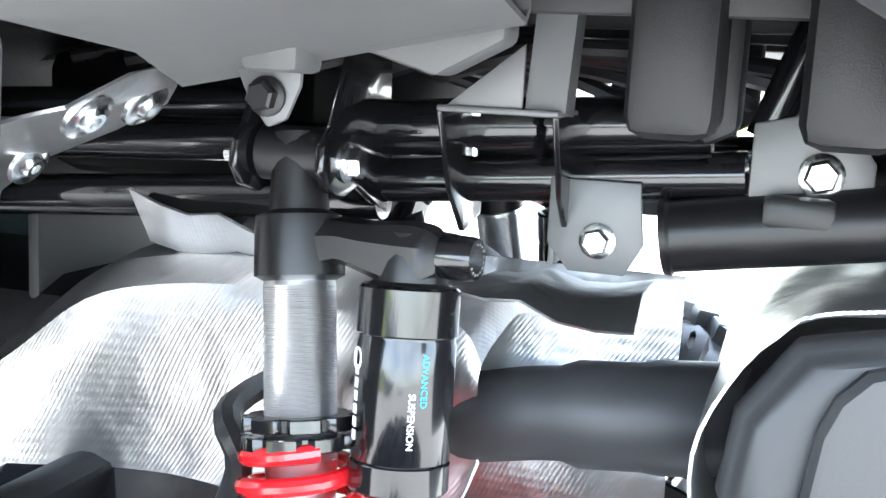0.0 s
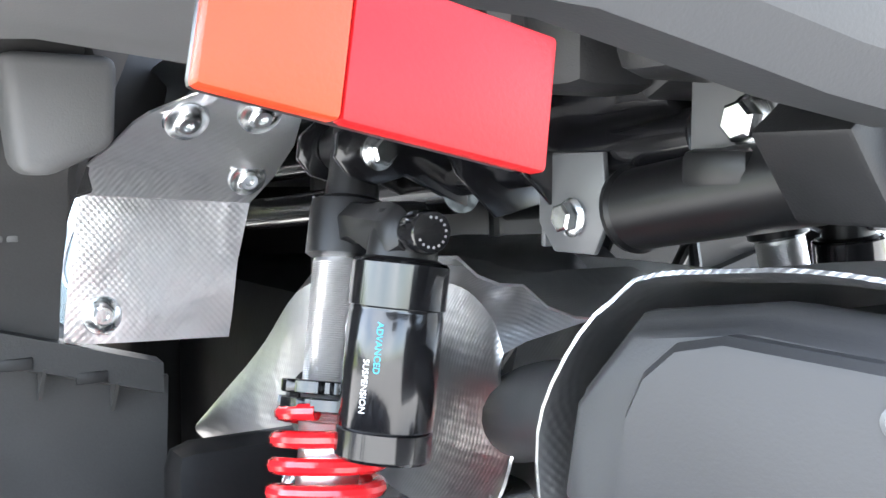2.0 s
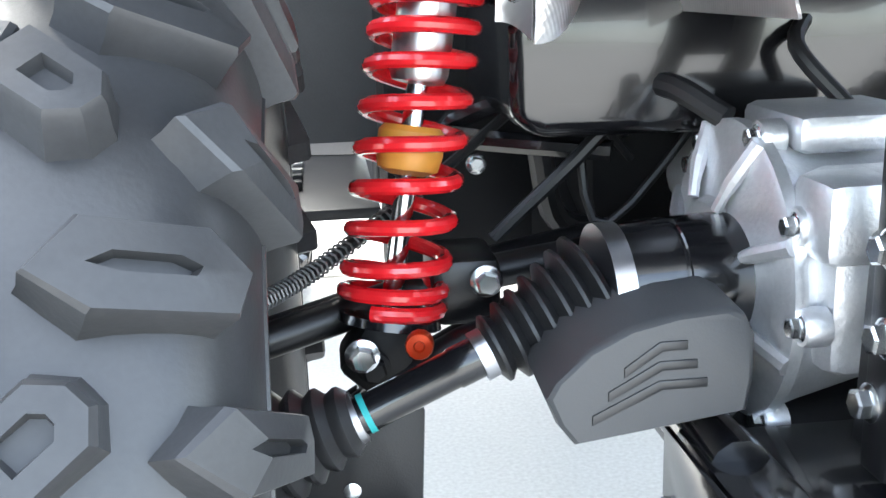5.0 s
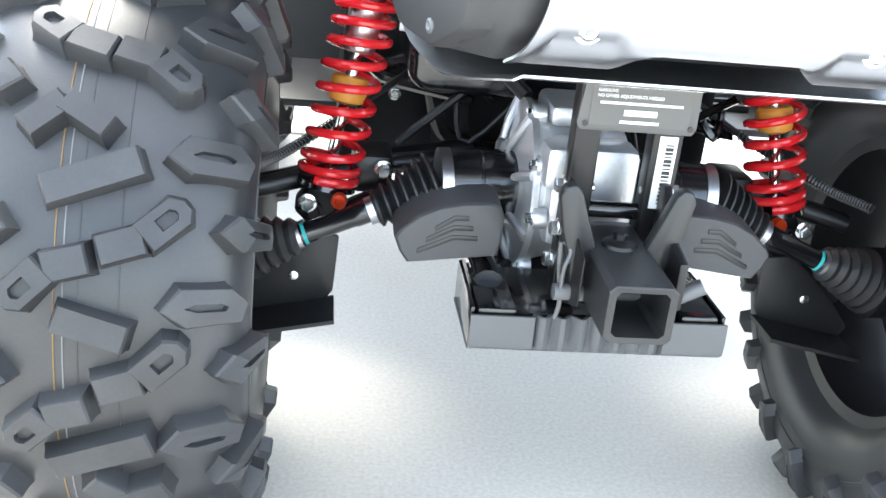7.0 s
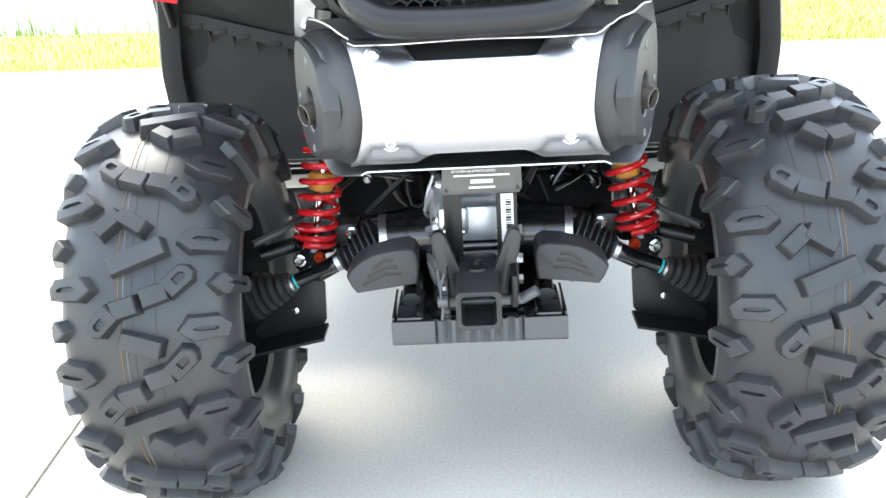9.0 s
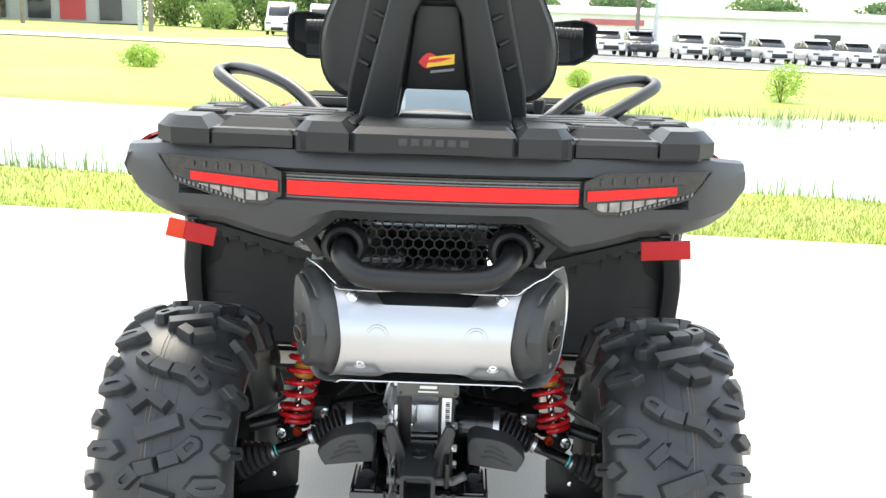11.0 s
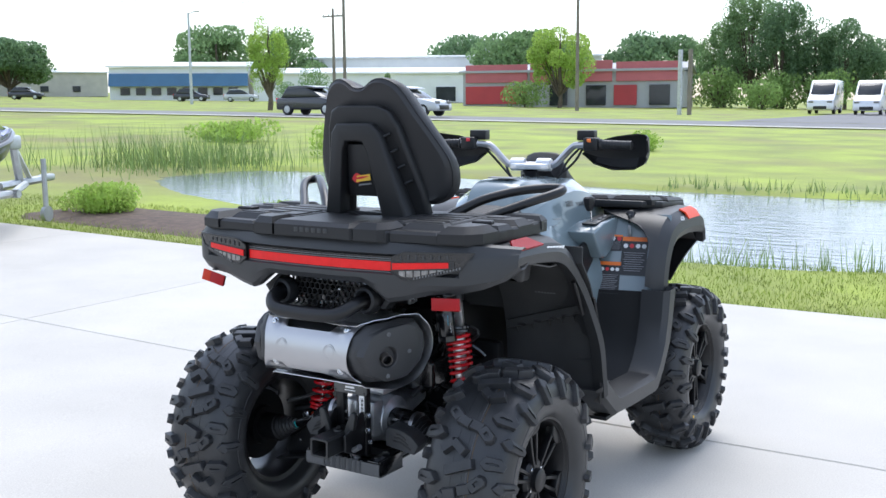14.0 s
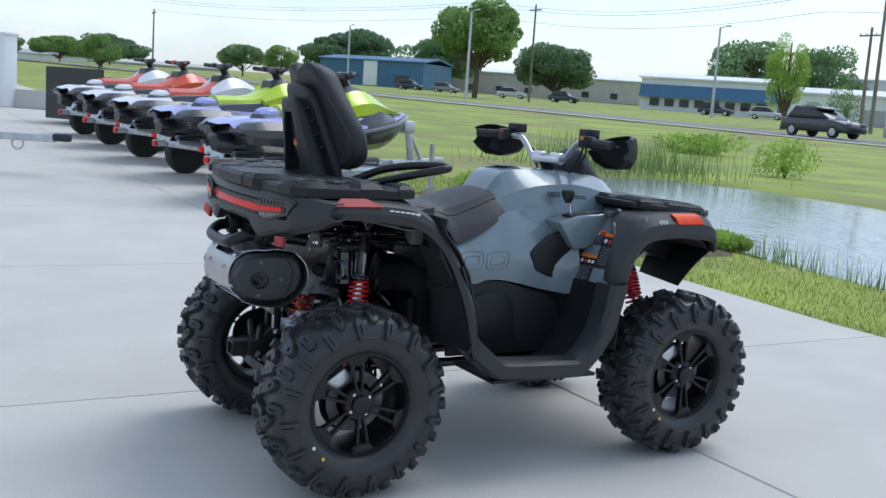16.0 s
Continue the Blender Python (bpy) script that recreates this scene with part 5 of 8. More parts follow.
# arms, shafts and boots of the rear axle
for sd in (-1, 1):
    def S(*p):
        return sided(sd, p)
    bm = B()
    lathe(bm, S(0.07, 0.012, 0.436), S(1, -0.05, -0.02), [(0, 0.03), (0.0, 0.041), (0.012, 0.0415), (0.045, 0.0415), (0.046, 0.0405), (0.048, 0.0405), (0.049, 0.0415), (0.09, 0.04), (0.092, 0.036)], 36)
    part("joint_cup", bm, GLOSS, atv, "gloss black joint cup on the axle")
    bm = B()
    lathe(bm, S(0.15, 0.008, 0.434), S(1, -0.05, -0.05), [(0, 0.04), (0.0, 0.042), (0.013, 0.042), (0.013, 0.04)], 36)
    part("boot_clamp", bm, ALU, atv, "bright steel boot clamp")
    ax, bx = S(0.162, 0.006, 0.432), S(0.236, -0.002, 0.4)
    dv = (bx - ax)
    prof = []
    for i in range(7):
        k = i / 7
        r = 0.041 * (1 - k) + 0.019 * k
        prof += [(dv.length * k, r * 0.8), (dv.length * (k + 0.06), r * 1.03), (dv.length * (k + 0.09), r * 1.03)]
    prof += [(dv.length, 0.014)]
    bm = B()
    lathe(bm, ax, dv, prof, 30)
    part("axle_boot", bm, BOOT, atv, "ribbed black rubber axle boot")
    bm = B()
    lathe(bm, bx - dv.normalized() * 0.004, dv, [(0, 0.013), (0, 0.0165), (0.011, 0.0165), (0.011, 0.013)], 24)
    part("boot_clamp", bm, ALU, atv)
    cx = S(0.32, -0.01, 0.366)
    bm = B()
    tube(bm, [bx, bx.lerp(cx, 0.25), bx.lerp(cx, 0.27), cx], [0.0135, 0.0135, 0.0125, 0.0125], 16)
    part("axle_shaft", bm, GLOSS, atv, "gloss black axle shaft")
    bm = B()
    lathe(bm, bx.lerp(cx, 0.9), cx - bx, [(0, 0.0128), (0, 0.0131), (0.004, 0.0131), (0.004, 0.0128)], 16)
    part("paint_mark", bm, TEAL, atv)
    bm = B()
    lathe(bm, cx - (cx - bx).normalized() * 0.002, cx - bx, [(0, 0.012), (0, 0.0165), (0.012, 0.0165), (0.012, 0.013)], 24)
    part("boot_clamp", bm, ALU, atv)
    ex = S(0.395, -0.005, 0.34)
    dv = ex - cx
    prof = []
    for i in range(6):
        k = i / 6
        r = 0.022 * (1 - k) + 0.045 * k
        prof += [(dv.length * k, r * 0.8), (dv.length * (k + 0.07), r * 1.04), (dv.length * (k + 0.1), r * 1.04)]
    prof += [(dv.length, 0.03)]
    bm = B()
    lathe(bm, cx, dv, prof, 30)
    part("axle_boot", bm, BOOT, atv, "ribbed black rubber axle boot")
    # lower arm, upper arm, brake line with spring guard
    bm = B()
    tube(bm, [S(0.1, 0.2, 0.385), S(0.22, 0.15, 0.36), S(0.39, 0.08, 0.29)], 0.015, 12, 4)
    tube(bm, [S(0.11, 0.06, 0.405), S(0.24, 0.07, 0.38), S(0.39, 0.06, 0.29)], 0.013, 12, 4)
    part("lower_arm", bm, SATIN, atv, "tubular black lower suspension arm")
    bm = B()
    tube(bm, [S(0.1, 0.2, 0.42), S(0.24, 0.16, 0.405), S(0.39, 0.09, 0.385)], 0.013, 12, 4)
    tube(bm, [S(0.11, 0.12, 0.43), S(0.25, 0.12, 0.41), S(0.39, 0.08, 0.385)], 0.013, 12, 4)
    box(bm, S(0.235, 0.125, 0.41), (0.05, 0.07, 0.05), 0.008)
    part("upper_arm", bm, SATIN, atv)
    bm = B()
    prism(bm, [(sd * x, z) for x, z in ((0.272, 0.4), (0.285, 0.41), (0.31, 0.4), (0.33, 0.37), (0.31, 0.35), (0.28, 0.355))], "xz", 0.06, 0.11, 0.006)
    hexbolt(bm, S(0.305, 0.058, 0.372), (0, -1, 0), 0.009)
    part("shock_mount", bm, DARK, atv)
    bm = B()
    hexbolt(bm, S(0.313, 0.04, 0.388), (0, -1, 0), 0.009)
    part("bolt", bm, ZINC, atv)
    bm = B()
    hexbolt(bm, S(0.222, 0.086, 0.42), (0, -1, 0), 0.009)
    part("bolt", bm, ZINC, atv)
    line = [S(0.39, 0.03, 0.425), S(0.34, 0.09, 0.435), S(0.26, 0.17, 0.47), S(0.16, 0.24, 0.53)]
    bm = B()
    tube(bm, line, 0.0045, 8, 5)
    part("brake_line", bm, BOOT, atv)
    pts = smooth_path(line[:3], 40)
    bm = B()
    coil = []
    for i, p in enumerate(pts):
        d = (pts[min(i + 1, len(pts) - 1)] - pts[max(0, i - 1)]).normalized()
        u = d.orthogonal().normalized()
        for q in range(4):
            a = 2 * math.pi * (i * 4 + q) / 8
            coil.append(p + d * (q * 0.0004) + 0.0062 * (math.cos(a) * u + math.sin(a) * d.cross(u)))
    tube(bm, coil, 0.001, 4)
    part("hose_spring", bm, GREYMET, atv, "wire spring guard round the brake hose")
    # stone guard under the arm
    bm = B()
    prism(bm, [(sd * x, z) for x, z in ((0.272, 0.345), (0.276, 0.27), (0.285, 0.258), (0.40, 0.235), (0.41, 0.25), (0.37, 0.3), (0.31, 0.35))], "xz", 0.045, 0.052, 0.003)
    sheet(bm, [[S(x, y, 0.258 - (x - 0.285) * 0.2) for x in np.linspace(0.274, 0.4, 5)] for y in (0.05, 0.0, -0.02)], 0.005)
    part("arm_guard", bm, PLASTIC, atv, "black plastic guard under the arm")
    bm = B()
    lathe(bm, S(0.325, 0.02, 0.302), (0, -1, 0), [(0, 0.006), (0.003, 0.006), (0.004, 0.003)], 14)
    part("guard_rivet", bm, ZINC, atv)
    # slotted boot guard
    bm = B()
    edge = [(0.099, 0.386), (0.096, 0.405), (0.096, 0.432), (0.101, 0.443), (0.111, 0.448), (0.14, 0.446), (0.168, 0.44), (0.192, 0.428), (0.211, 0.411), (0.216, 0.402), (0.209, 0.385), (0.2, 0.373), (0.16, 0.378)]
    cen = (0.155, 0.408)

    def guard_ring(k, y, lift=0.0):
        return [S(cen[0] + (x - cen[0]) * k, y, cen[1] + (z - cen[1]) * k + lift - 0.003) for x, z in edge]
    rings(bm, [guard_ring(0.96, -0.02, 0.006), guard_ring(1.0, -0.03, 0.004), guard_ring(1.0, -0.074), guard_ring(0.985, -0.08), guard_ring(0.94, -0.082)])
    g = part("boot_guard", bm, GUARD, atv, "grey-black plastic boot guard with slots")
    for k in range(3):
        z = 0.4 + 0.0115 * k
        bm = B()
        prism(bm, [(sd * x, zz) for x, zz in ((0.124 + 0.006 * k, z + 0.006), (0.152, z + 0.006), (0.19 - k * 0.009, z - 0.012 + 0.002 * k), (0.19 - k * 0.009, z - 0.018 + 0.002 * k), (0.15, z + 0.0005), (0.124 + 0.006 * k, z + 0.0005))], "xz", -0.0832, -0.08, 0.0006)
        part("slot", bm, BLACKP, g)
    # front axle in shade
    bm = B()
    for a, b, r in ((S(0.1, 1.42, 0.42), S(0.4, 1.47, 0.34), 0.014), (S(0.1, 1.36, 0.36), S(0.42, 1.46, 0.27), 0.016), (S(0.1, 1.56, 0.36), S(0.42, 1.48, 0.27), 0.016), (S(0.12, 1.4, 0.52), S(0.42, 1.47, 0.44), 0.014)):
        bm = B()
        tube(bm, [a, b], r, 10)
        part("front_arm", bm, SATIN, atv)

# ---- final drive ----
DY, DZ = 0.035, 0.433
bm = B()
lathe(bm, (-0.086, DY, DZ), (1, 0, 0), [(0, 0.04), (0.002, 0.046), (0.008, 0.05), (0.014, 0.075), (0.017, 0.094), (0.02, 0.1), (0.028, 0.1), (0.03, 0.096), (0.05, 0.09), (0.1, 0.078), (0.13, 0.076), (0.14, 0.072), (0.15, 0.05), (0.16, 0.042)], 48)
diff = part("gear_case", bm, CAST, atv, "cast aluminium final drive case")
bm = B()
tube(bm, [(0.0, 0.08, 0.44), (0.0, 0.26, 0.46)], [0.055, 0.035], 18)
part("case_neck", bm, CAST, diff)
for a in (0.35, 1.15, 2.0, 2.75, 3.5, 4.4, 5.4):
    bm = B()
    y, z = DY + 0.072 * math.cos(a), DZ + 0.072 * math.sin(a)
    tube(bm, [(-0.084, DY + 0.05 * math.cos(a), DZ + 0.05 * math.sin(a)), (-0.078, y, z), (-0.066, DY + 0.1 * math.cos(a), DZ + 0.1 * math.sin(a))], [0.004, 0.0055, 0.006], 8, 2)
    part("case_rib", bm, CAST, diff)
bm = B()
box(bm, (0.0, -0.045, 0.452), (0.1, 0.06, 0.12), 0.014)
part("case_cover", bm, CAST, diff)
bm = B()
box(bm, (-0.035, -0.06, 0.488), (0.05, 0.05, 0.05), 0.01)
part("case_cover", bm, CAST, diff)
bm = B()
box(bm, (0.0, 0.03, 0.528), (0.09, 0.09, 0.025), 0.008)
part("case_lid", bm, CAST, diff)
for y, z in ((0.092, 0.509), (0.113, 0.49), (0.132, 0.455), (0.005, 0.525), (-0.052, 0.482), (-0.066, 0.425), (-0.02, 0.346), (0.06, 0.337), (0.122, 0.385)):
    bm = B()
    lathe(bm, (-0.048, y, z), (-1, 0, 0), [(0, 0.012), (0.013, 0.012), (0.015, 0.011)], 14)
    part("bolt_boss", bm, CAST, diff)
    bm = B()
    hexbolt(bm, (-0.062, y, z), (-1, 0, 0), 0.0066)
    part("case_bolt", bm, ZINC, diff)
for pts, r in (([(-0.06, 0.06, 0.53), (-0.09, 0.1, 0.55), (-0.1, 0.16, 0.53), (-0.08, 0.24, 0.5)], 0.009), ([(0.02, 0.05, 0.535), (-0.005, 0.08, 0.575), (0.03, 0.14, 0.6), (0.05, 0.3, 0.6)], 0.006), ([(0.09, 0.08, 0.5), (0.12, 0.14, 0.55), (0.1, 0.25, 0.58)], 0.009), ([(-0.16, 0.2, 0.5), (-0.13, 0.26, 0.42), (-0.06, 0.3, 0.4)], 0.011)):
    bm = B()
    tube(bm, pts, r, 10, 5)
    part("breather_hose", bm, BOOT, atv)

# upright bracket with the data label
for x0, x1 in ((-0.048, -0.02), (0.034, 0.066)):
    bm = B()
    prism(bm, [(x0, 0.36), (x1, 0.36), (x1, 0.66), (x0, 0.66)], "xz", -0.138, -0.112, 0.003)
    part("bracket_post", bm, SATIN, atv)
bm = B()
tube(bm, [(-0.03, -0.125, 0.462), (0.05, -0.125, 0.462)], 0.009, 12)
part("cross_bolt", bm, GLOSS, atv)
bm = B()
prism(bm, [(-0.046, 0.553), (0.07, 0.553), (0.074, 0.56), (0.072, 0.66), (-0.04, 0.66), (-0.05, 0.56)], "xz", -0.146, -0.141, 0.001)
label = part("data_label", bm, LABEL, atv, "grey metal data label with pale print")
bm = B()
box(bm, (0.013, -0.1465, 0.607), (0.103, 0.0008, 0.095))
part("label_panel", bm, LABEL, label)
for k, txt in enumerate(("THIS VEHICLE MEETS U.S. EPA REGULATIONS FOR", "MODEL YEAR 2024 ALL TERRAIN VEHICLES", "THIS VEHICLE IS CERTIFIED TO OPERATE ON UNLEADED", "GASOLINE", "NO OTHER ADJUSTMENTS NEEDED")):
    o = words(txt, 0.0047, WHITEP, label, face((0.013, -0.1473, 0.611 - 0.0054 * k), (1, 0, 0), (0, 0, 1)), "printed_line")
    w = max(v.co.x for v in o.data.vertices)
    for v in o.data.vertices:
        v.co.x = (v.co.x + w) * 0.9 - 0.046
for z, w, h in ((0.5825, 0.085, 0.0025), (0.573, 0.034, 0.006), (0.5635, 0.04, 0.003)):
    bm = B()
    box(bm, (0.013, -0.1472, z), (w, 0.0006, h))
    part("printed_bar", bm, WHITEP, label)
for x, z in ((-0.042, 0.56), (0.067, 0.56)):
    bm = B()
    lathe(bm, (x, -0.147, z), (0, -1, 0), [(0, 0.003), (0.001, 0.003)], 10)
    part("rivet", bm, BLACKP, label)
bm = B()
box(bm, (0.0505, -0.1388, 0.51), (0.019, 0.0008, 0.078))
bar = part("barcode_sticker", bm, WHITEP, atv, "white barcode sticker")
for k in range(16):
    bm = B()
    box(bm, (0.0525, -0.1396, 0.477 + 0.0042 * k), (0.0085, 0.0006, 0.0014 + 0.0012 * (k * 7 % 3)))
    part("barcode_line", bm, BLACKP, bar)

# ---- hitch and skid plate ----
bm = B()
rings(bm, [[(0.0005 + a * k, y, 0.419 + b * k * 0.89) for a, b in ((-0.033, -0.027), (-0.027, -0.033), (0.027, -0.033), (0.033, -0.027), (0.033, 0.027), (0.027, 0.033), (-0.027, 0.033), (-0.033, 0.027))] for y, k in ((-0.125, 0.78), (-0.125, 1), (-0.288, 1), (-0.289, 0.96), (-0.288, 0.78), (-0.13, 0.78))], caps=False)
part("hitch_tube", bm, HITCH, atv, "square black receiver tube")
for s, x in ((-1, -0.03), (1, 0.046)):
    bm = B()
    prism(bm, [(-0.12, 0.5), (-0.105, 0.49), (-0.1, 0.37), (-0.16, 0.37), (-0.235, 0.4), (-0.235, 0.45), (-0.19, 0.46), (-0.15, 0.5)], "yz", x - 0.006 + s * 0.01, x + s * 0.014, 0.003)
    hexbolt(bm, (x + s * 0.016, -0.128, 0.487), (s, 0, 0), 0.006)
    part("hitch_bracket", bm, SATIN, atv, "bent black hitch bracket")
    for y, z in ((-0.128, 0.487), (-0.13, 0.44), (-0.12, 0.4)):
        bm = B()
        hexbolt(bm, (x + s * 0.017, y, z), (s, 0, 0), 0.0085, 0.03)
        part("bolt", bm, ZINC, atv)
for s in (-1, 1):
    bm = B()
    prism(bm, [(0.0005 + s * x, z) for x, z in ((0.069, 0.5), (0.064, 0.51), (0.054, 0.513), (0.047, 0.505), (0.026, 0.45), (0.024, 0.4), (0.046, 0.392), (0.05, 0.43), (0.062, 0.465))], "xz", -0.2, -0.182, 0.004)
    part("hitch_arm", bm, HITCH, atv, "bent black hitch arm")
bm = B()
tube(bm, [(-0.062, -0.2, 0.399), (0.055, -0.2, 0.399), (0.072, -0.203, 0.404), (0.09, -0.206, 0.415)], 0.0085, 14, 3)
part("hitch_pin", bm, GREYMET, atv, "bent steel hitch pin")
bm = B()
tube(bm, [(-0.056, -0.192, 0.45), (-0.05, -0.2, 0.442), (-0.056, -0.205, 0.425), (-0.055, -0.202, 0.385), (-0.057, -0.2, 0.37), (-0.053, -0.197, 0.385), (-0.058, -0.195, 0.42), (-0.06, -0.193, 0.45)], 0.0022, 8, 4)
part("pin_clip", bm, GREYMET, atv)
bm = B()
lathe(bm, (0.0005, -0.19, 0.448), (0, 0, 1), [(0, 0.018), (0.004, 0.017), (0.006, 0.011)], 24)
hexbolt(bm, (0.0005, -0.19, 0.4525), (0, 0, 1), 0.0075)
part("hitch_bolt", bm, SATIN, atv)
rows = []
for x in np.linspace(-0.138, 0.139, 93):
    inner = -0.07 < x < 0.07
    dy = (0.0045 * math.cos((x + 0.07) / 0.14 * 2 * math.pi * 7) + 0.0035) if inner else 0.0
    rows.append([(x, -0.176 + dy, 0.357), (x, -0.178 + dy, 0.335), (x, -0.177 + dy, 0.322), (x, -0.17, 0.3165), (x, -0.05, 0.314)])
bm = B()
sheet(bm, rows, 0.004)
part("skid_plate", bm, SKID, atv, "dark grey ribbed skid plate")
for s in (-1, 1):
    bm = B()
    box(bm, (0.0005 + s * 0.136, -0.11, 0.34), (0.004, 0.12, 0.046), 0.001)
    part("frame_plate", bm, GLOSS, atv)
    bm = B()
    box(bm, (0.0005 + s * 0.11, -0.11, 0.352), (0.042, 0.12, 0.02), 0.004)
    part("frame_foot", bm, GLOSS, atv)
bm = B()
box(bm, (0.003, -0.1, 0.35), (0.2, 0.12, 0.006), 0.002)
box(bm, (0.0, 0.2, 0.335), (0.24, 0.5, 0.02), 0.005)
for s in (-1, 1):
    tube(bm, [(s * 0.11, -0.1, 0.355), (s * 0.11, 0.6, 0.33), (s * 0.11, 1.5, 0.34)], 0.019, 12)
part("lower_frame", bm, GLOSS, atv, "gloss black tubular frame")


# ---- exhaust ----
XM = 0.0105
MUF = [(-0.325, 0.73), (-0.31, 0.78), (-0.28, 0.802), (-0.2, 0.812), (-0.15, 0.805), (-0.115, 0.76), (-0.11, 0.71), (-0.14, 0.662), (-0.2, 0.645), (-0.29, 0.655)]
bm = B()
prism(bm, MUF, "yz", -0.16, 0.18, 0.02, seg=3)
part("muffler_body", bm, CAPGREY, atv, "dark grey painted muffler body")
rows = []
line = smooth_path([(-0.298, 0.817, 0), (-0.318, 0.805, 0), (-0.34, 0.78, 0), (-0.352, 0.745, 0), (-0.355, 0.71, 0), (-0.35, 0.685, 0), (-0.338, 0.665, 0), (-0.322, 0.653, 0)], 5)
for k, p in enumerate(line):
    u = k / (len(line) - 1)
    half = 0.148 + 0.026 * abs(2 * u - 1.02) ** 1.5
    row = []
    for j in range(61):
        x = (2 * j / 60 - 1) * half
        a = abs(x)
        yy, zz = p.x, p.y
        w = min(1, max(0, (0.1 - a) / 0.022))
        if u < 0.3:                                    # notch between the upper bolts
            zz, yy = min(zz, zz * (1 - w) + 0.79 * w), min(yy, yy * (1 - w) - 0.3345 * w)
        if u > 0.78:                                   # raised lower edge between the pads
            w = min(1, max(0, (0.085 - a) / 0.025))
            zz, yy = max(zz, zz * (1 - w) + 0.671 * w), min(yy, yy * (1 - w) - 0.343 * w)
        d = math.hypot(a - 0.13, (zz - 0.798) * 1.1)   # dish round each upper bolt
        yy -= 0.004 * max(0.0, 1 - d / 0.022) ** 0.5
        if 0.7 < u:                                    # pressed pads round the lower bolts
            lean = (u - 0.7) * 0.09
            yy += 0.006 * max(0.0, min(1, (a - 0.088 + lean) / 0.006, (0.142 + lean - a) / 0.006, (u - 0.7) / 0.05))
        row.append((XM + x, yy, zz))
    rows.append(row)
bm = B()
sheet(bm, rows, 0.0025)
sh = part("muffler_shield", bm, ALU, atv, "satin aluminium muffler heat shield", smooth=30)
for x, y, z, w in ((-0.1205, -0.3265, 0.7985, (0, -0.8, 0.55)), (0.1415, -0.3265, 0.7985, (0, -0.8, 0.55)), (-0.1045, -0.3455, 0.688, (0, -1, -0.25)), (0.1295, -0.3455, 0.687, (0, -1, -0.25))):
    bm = B()
    lathe(bm, (x, y, z), w, [(-0.002, 0.0125), (0.0015, 0.0125), (0.002, 0.0085), (0.005, 0.0082), (0.007, 0.006), (0.0072, 0.0036), (0.0045, 0.0034)], 24)
    part("shield_bolt", bm, ZINC, sh)
for x in (-0.075, 0.098):                              # two embossed round marks
    bm = B()
    for r in (0.021, 0.016):
        lathe(bm, (x, -0.354, 0.738), (0, -1, 0.1), [(-0.002, r), (0.0008, r - 0.0005), (0.0008, r - 0.0016), (-0.002, r - 0.002)], 32, caps=False)
    part("embossed_mark", bm, ALU, sh)
SHELL = [(-0.35, 0.735), (-0.335, 0.782), (-0.3, 0.81), (-0.2, 0.82), (-0.145, 0.812), (-0.118, 0.775), (-0.112, 0.73), (-0.128, 0.685), (-0.165, 0.652), (-0.225, 0.64), (-0.3, 0.65), (-0.337, 0.685)]
PLATE = [(-0.347, 0.735), (-0.318, 0.788), (-0.271, 0.803), (-0.185, 0.81), (-0.16, 0.785), (-0.153, 0.73), (-0.172, 0.675), (-0.2, 0.652), (-0.265, 0.648), (-0.32, 0.674)]
HOLE = (-0.263, 0.72)


def rake(bm, s):
    """The muffler ends are cut at a slant, their outer faces turned a little to the rear."""
    for v in bm.verts:
        v.co.x += s * 0.34 * (v.co.y + 0.262)


def round_outline(poly, centre, n=40):
    """The polygon met by n even rays from the centre."""
    out = []
    for t in np.linspace(0, 2 * math.pi, n, endpoint=False):
        d, best = Vector((math.cos(t), math.sin(t))), 9
        for (u0, v0), (u1, v1) in zip(poly, poly[1:] + poly[:1]):
            e = Vector((u1 - u0, v1 - v0))
            den = d.x * e.y - d.y * e.x
            if abs(den) > 1e-9:
                wx, wy = u0 - centre[0], v0 - centre[1]
                k, m = (wx * e.y - wy * e.x) / den, (wx * d.y - wy * d.x) / den
                if k > 0 and -1e-6 <= m <= 1 + 1e-6:
                    best = min(best, k)
        out.append((centre[0] + d.x * best, centre[1] + d.y * best))
    return out


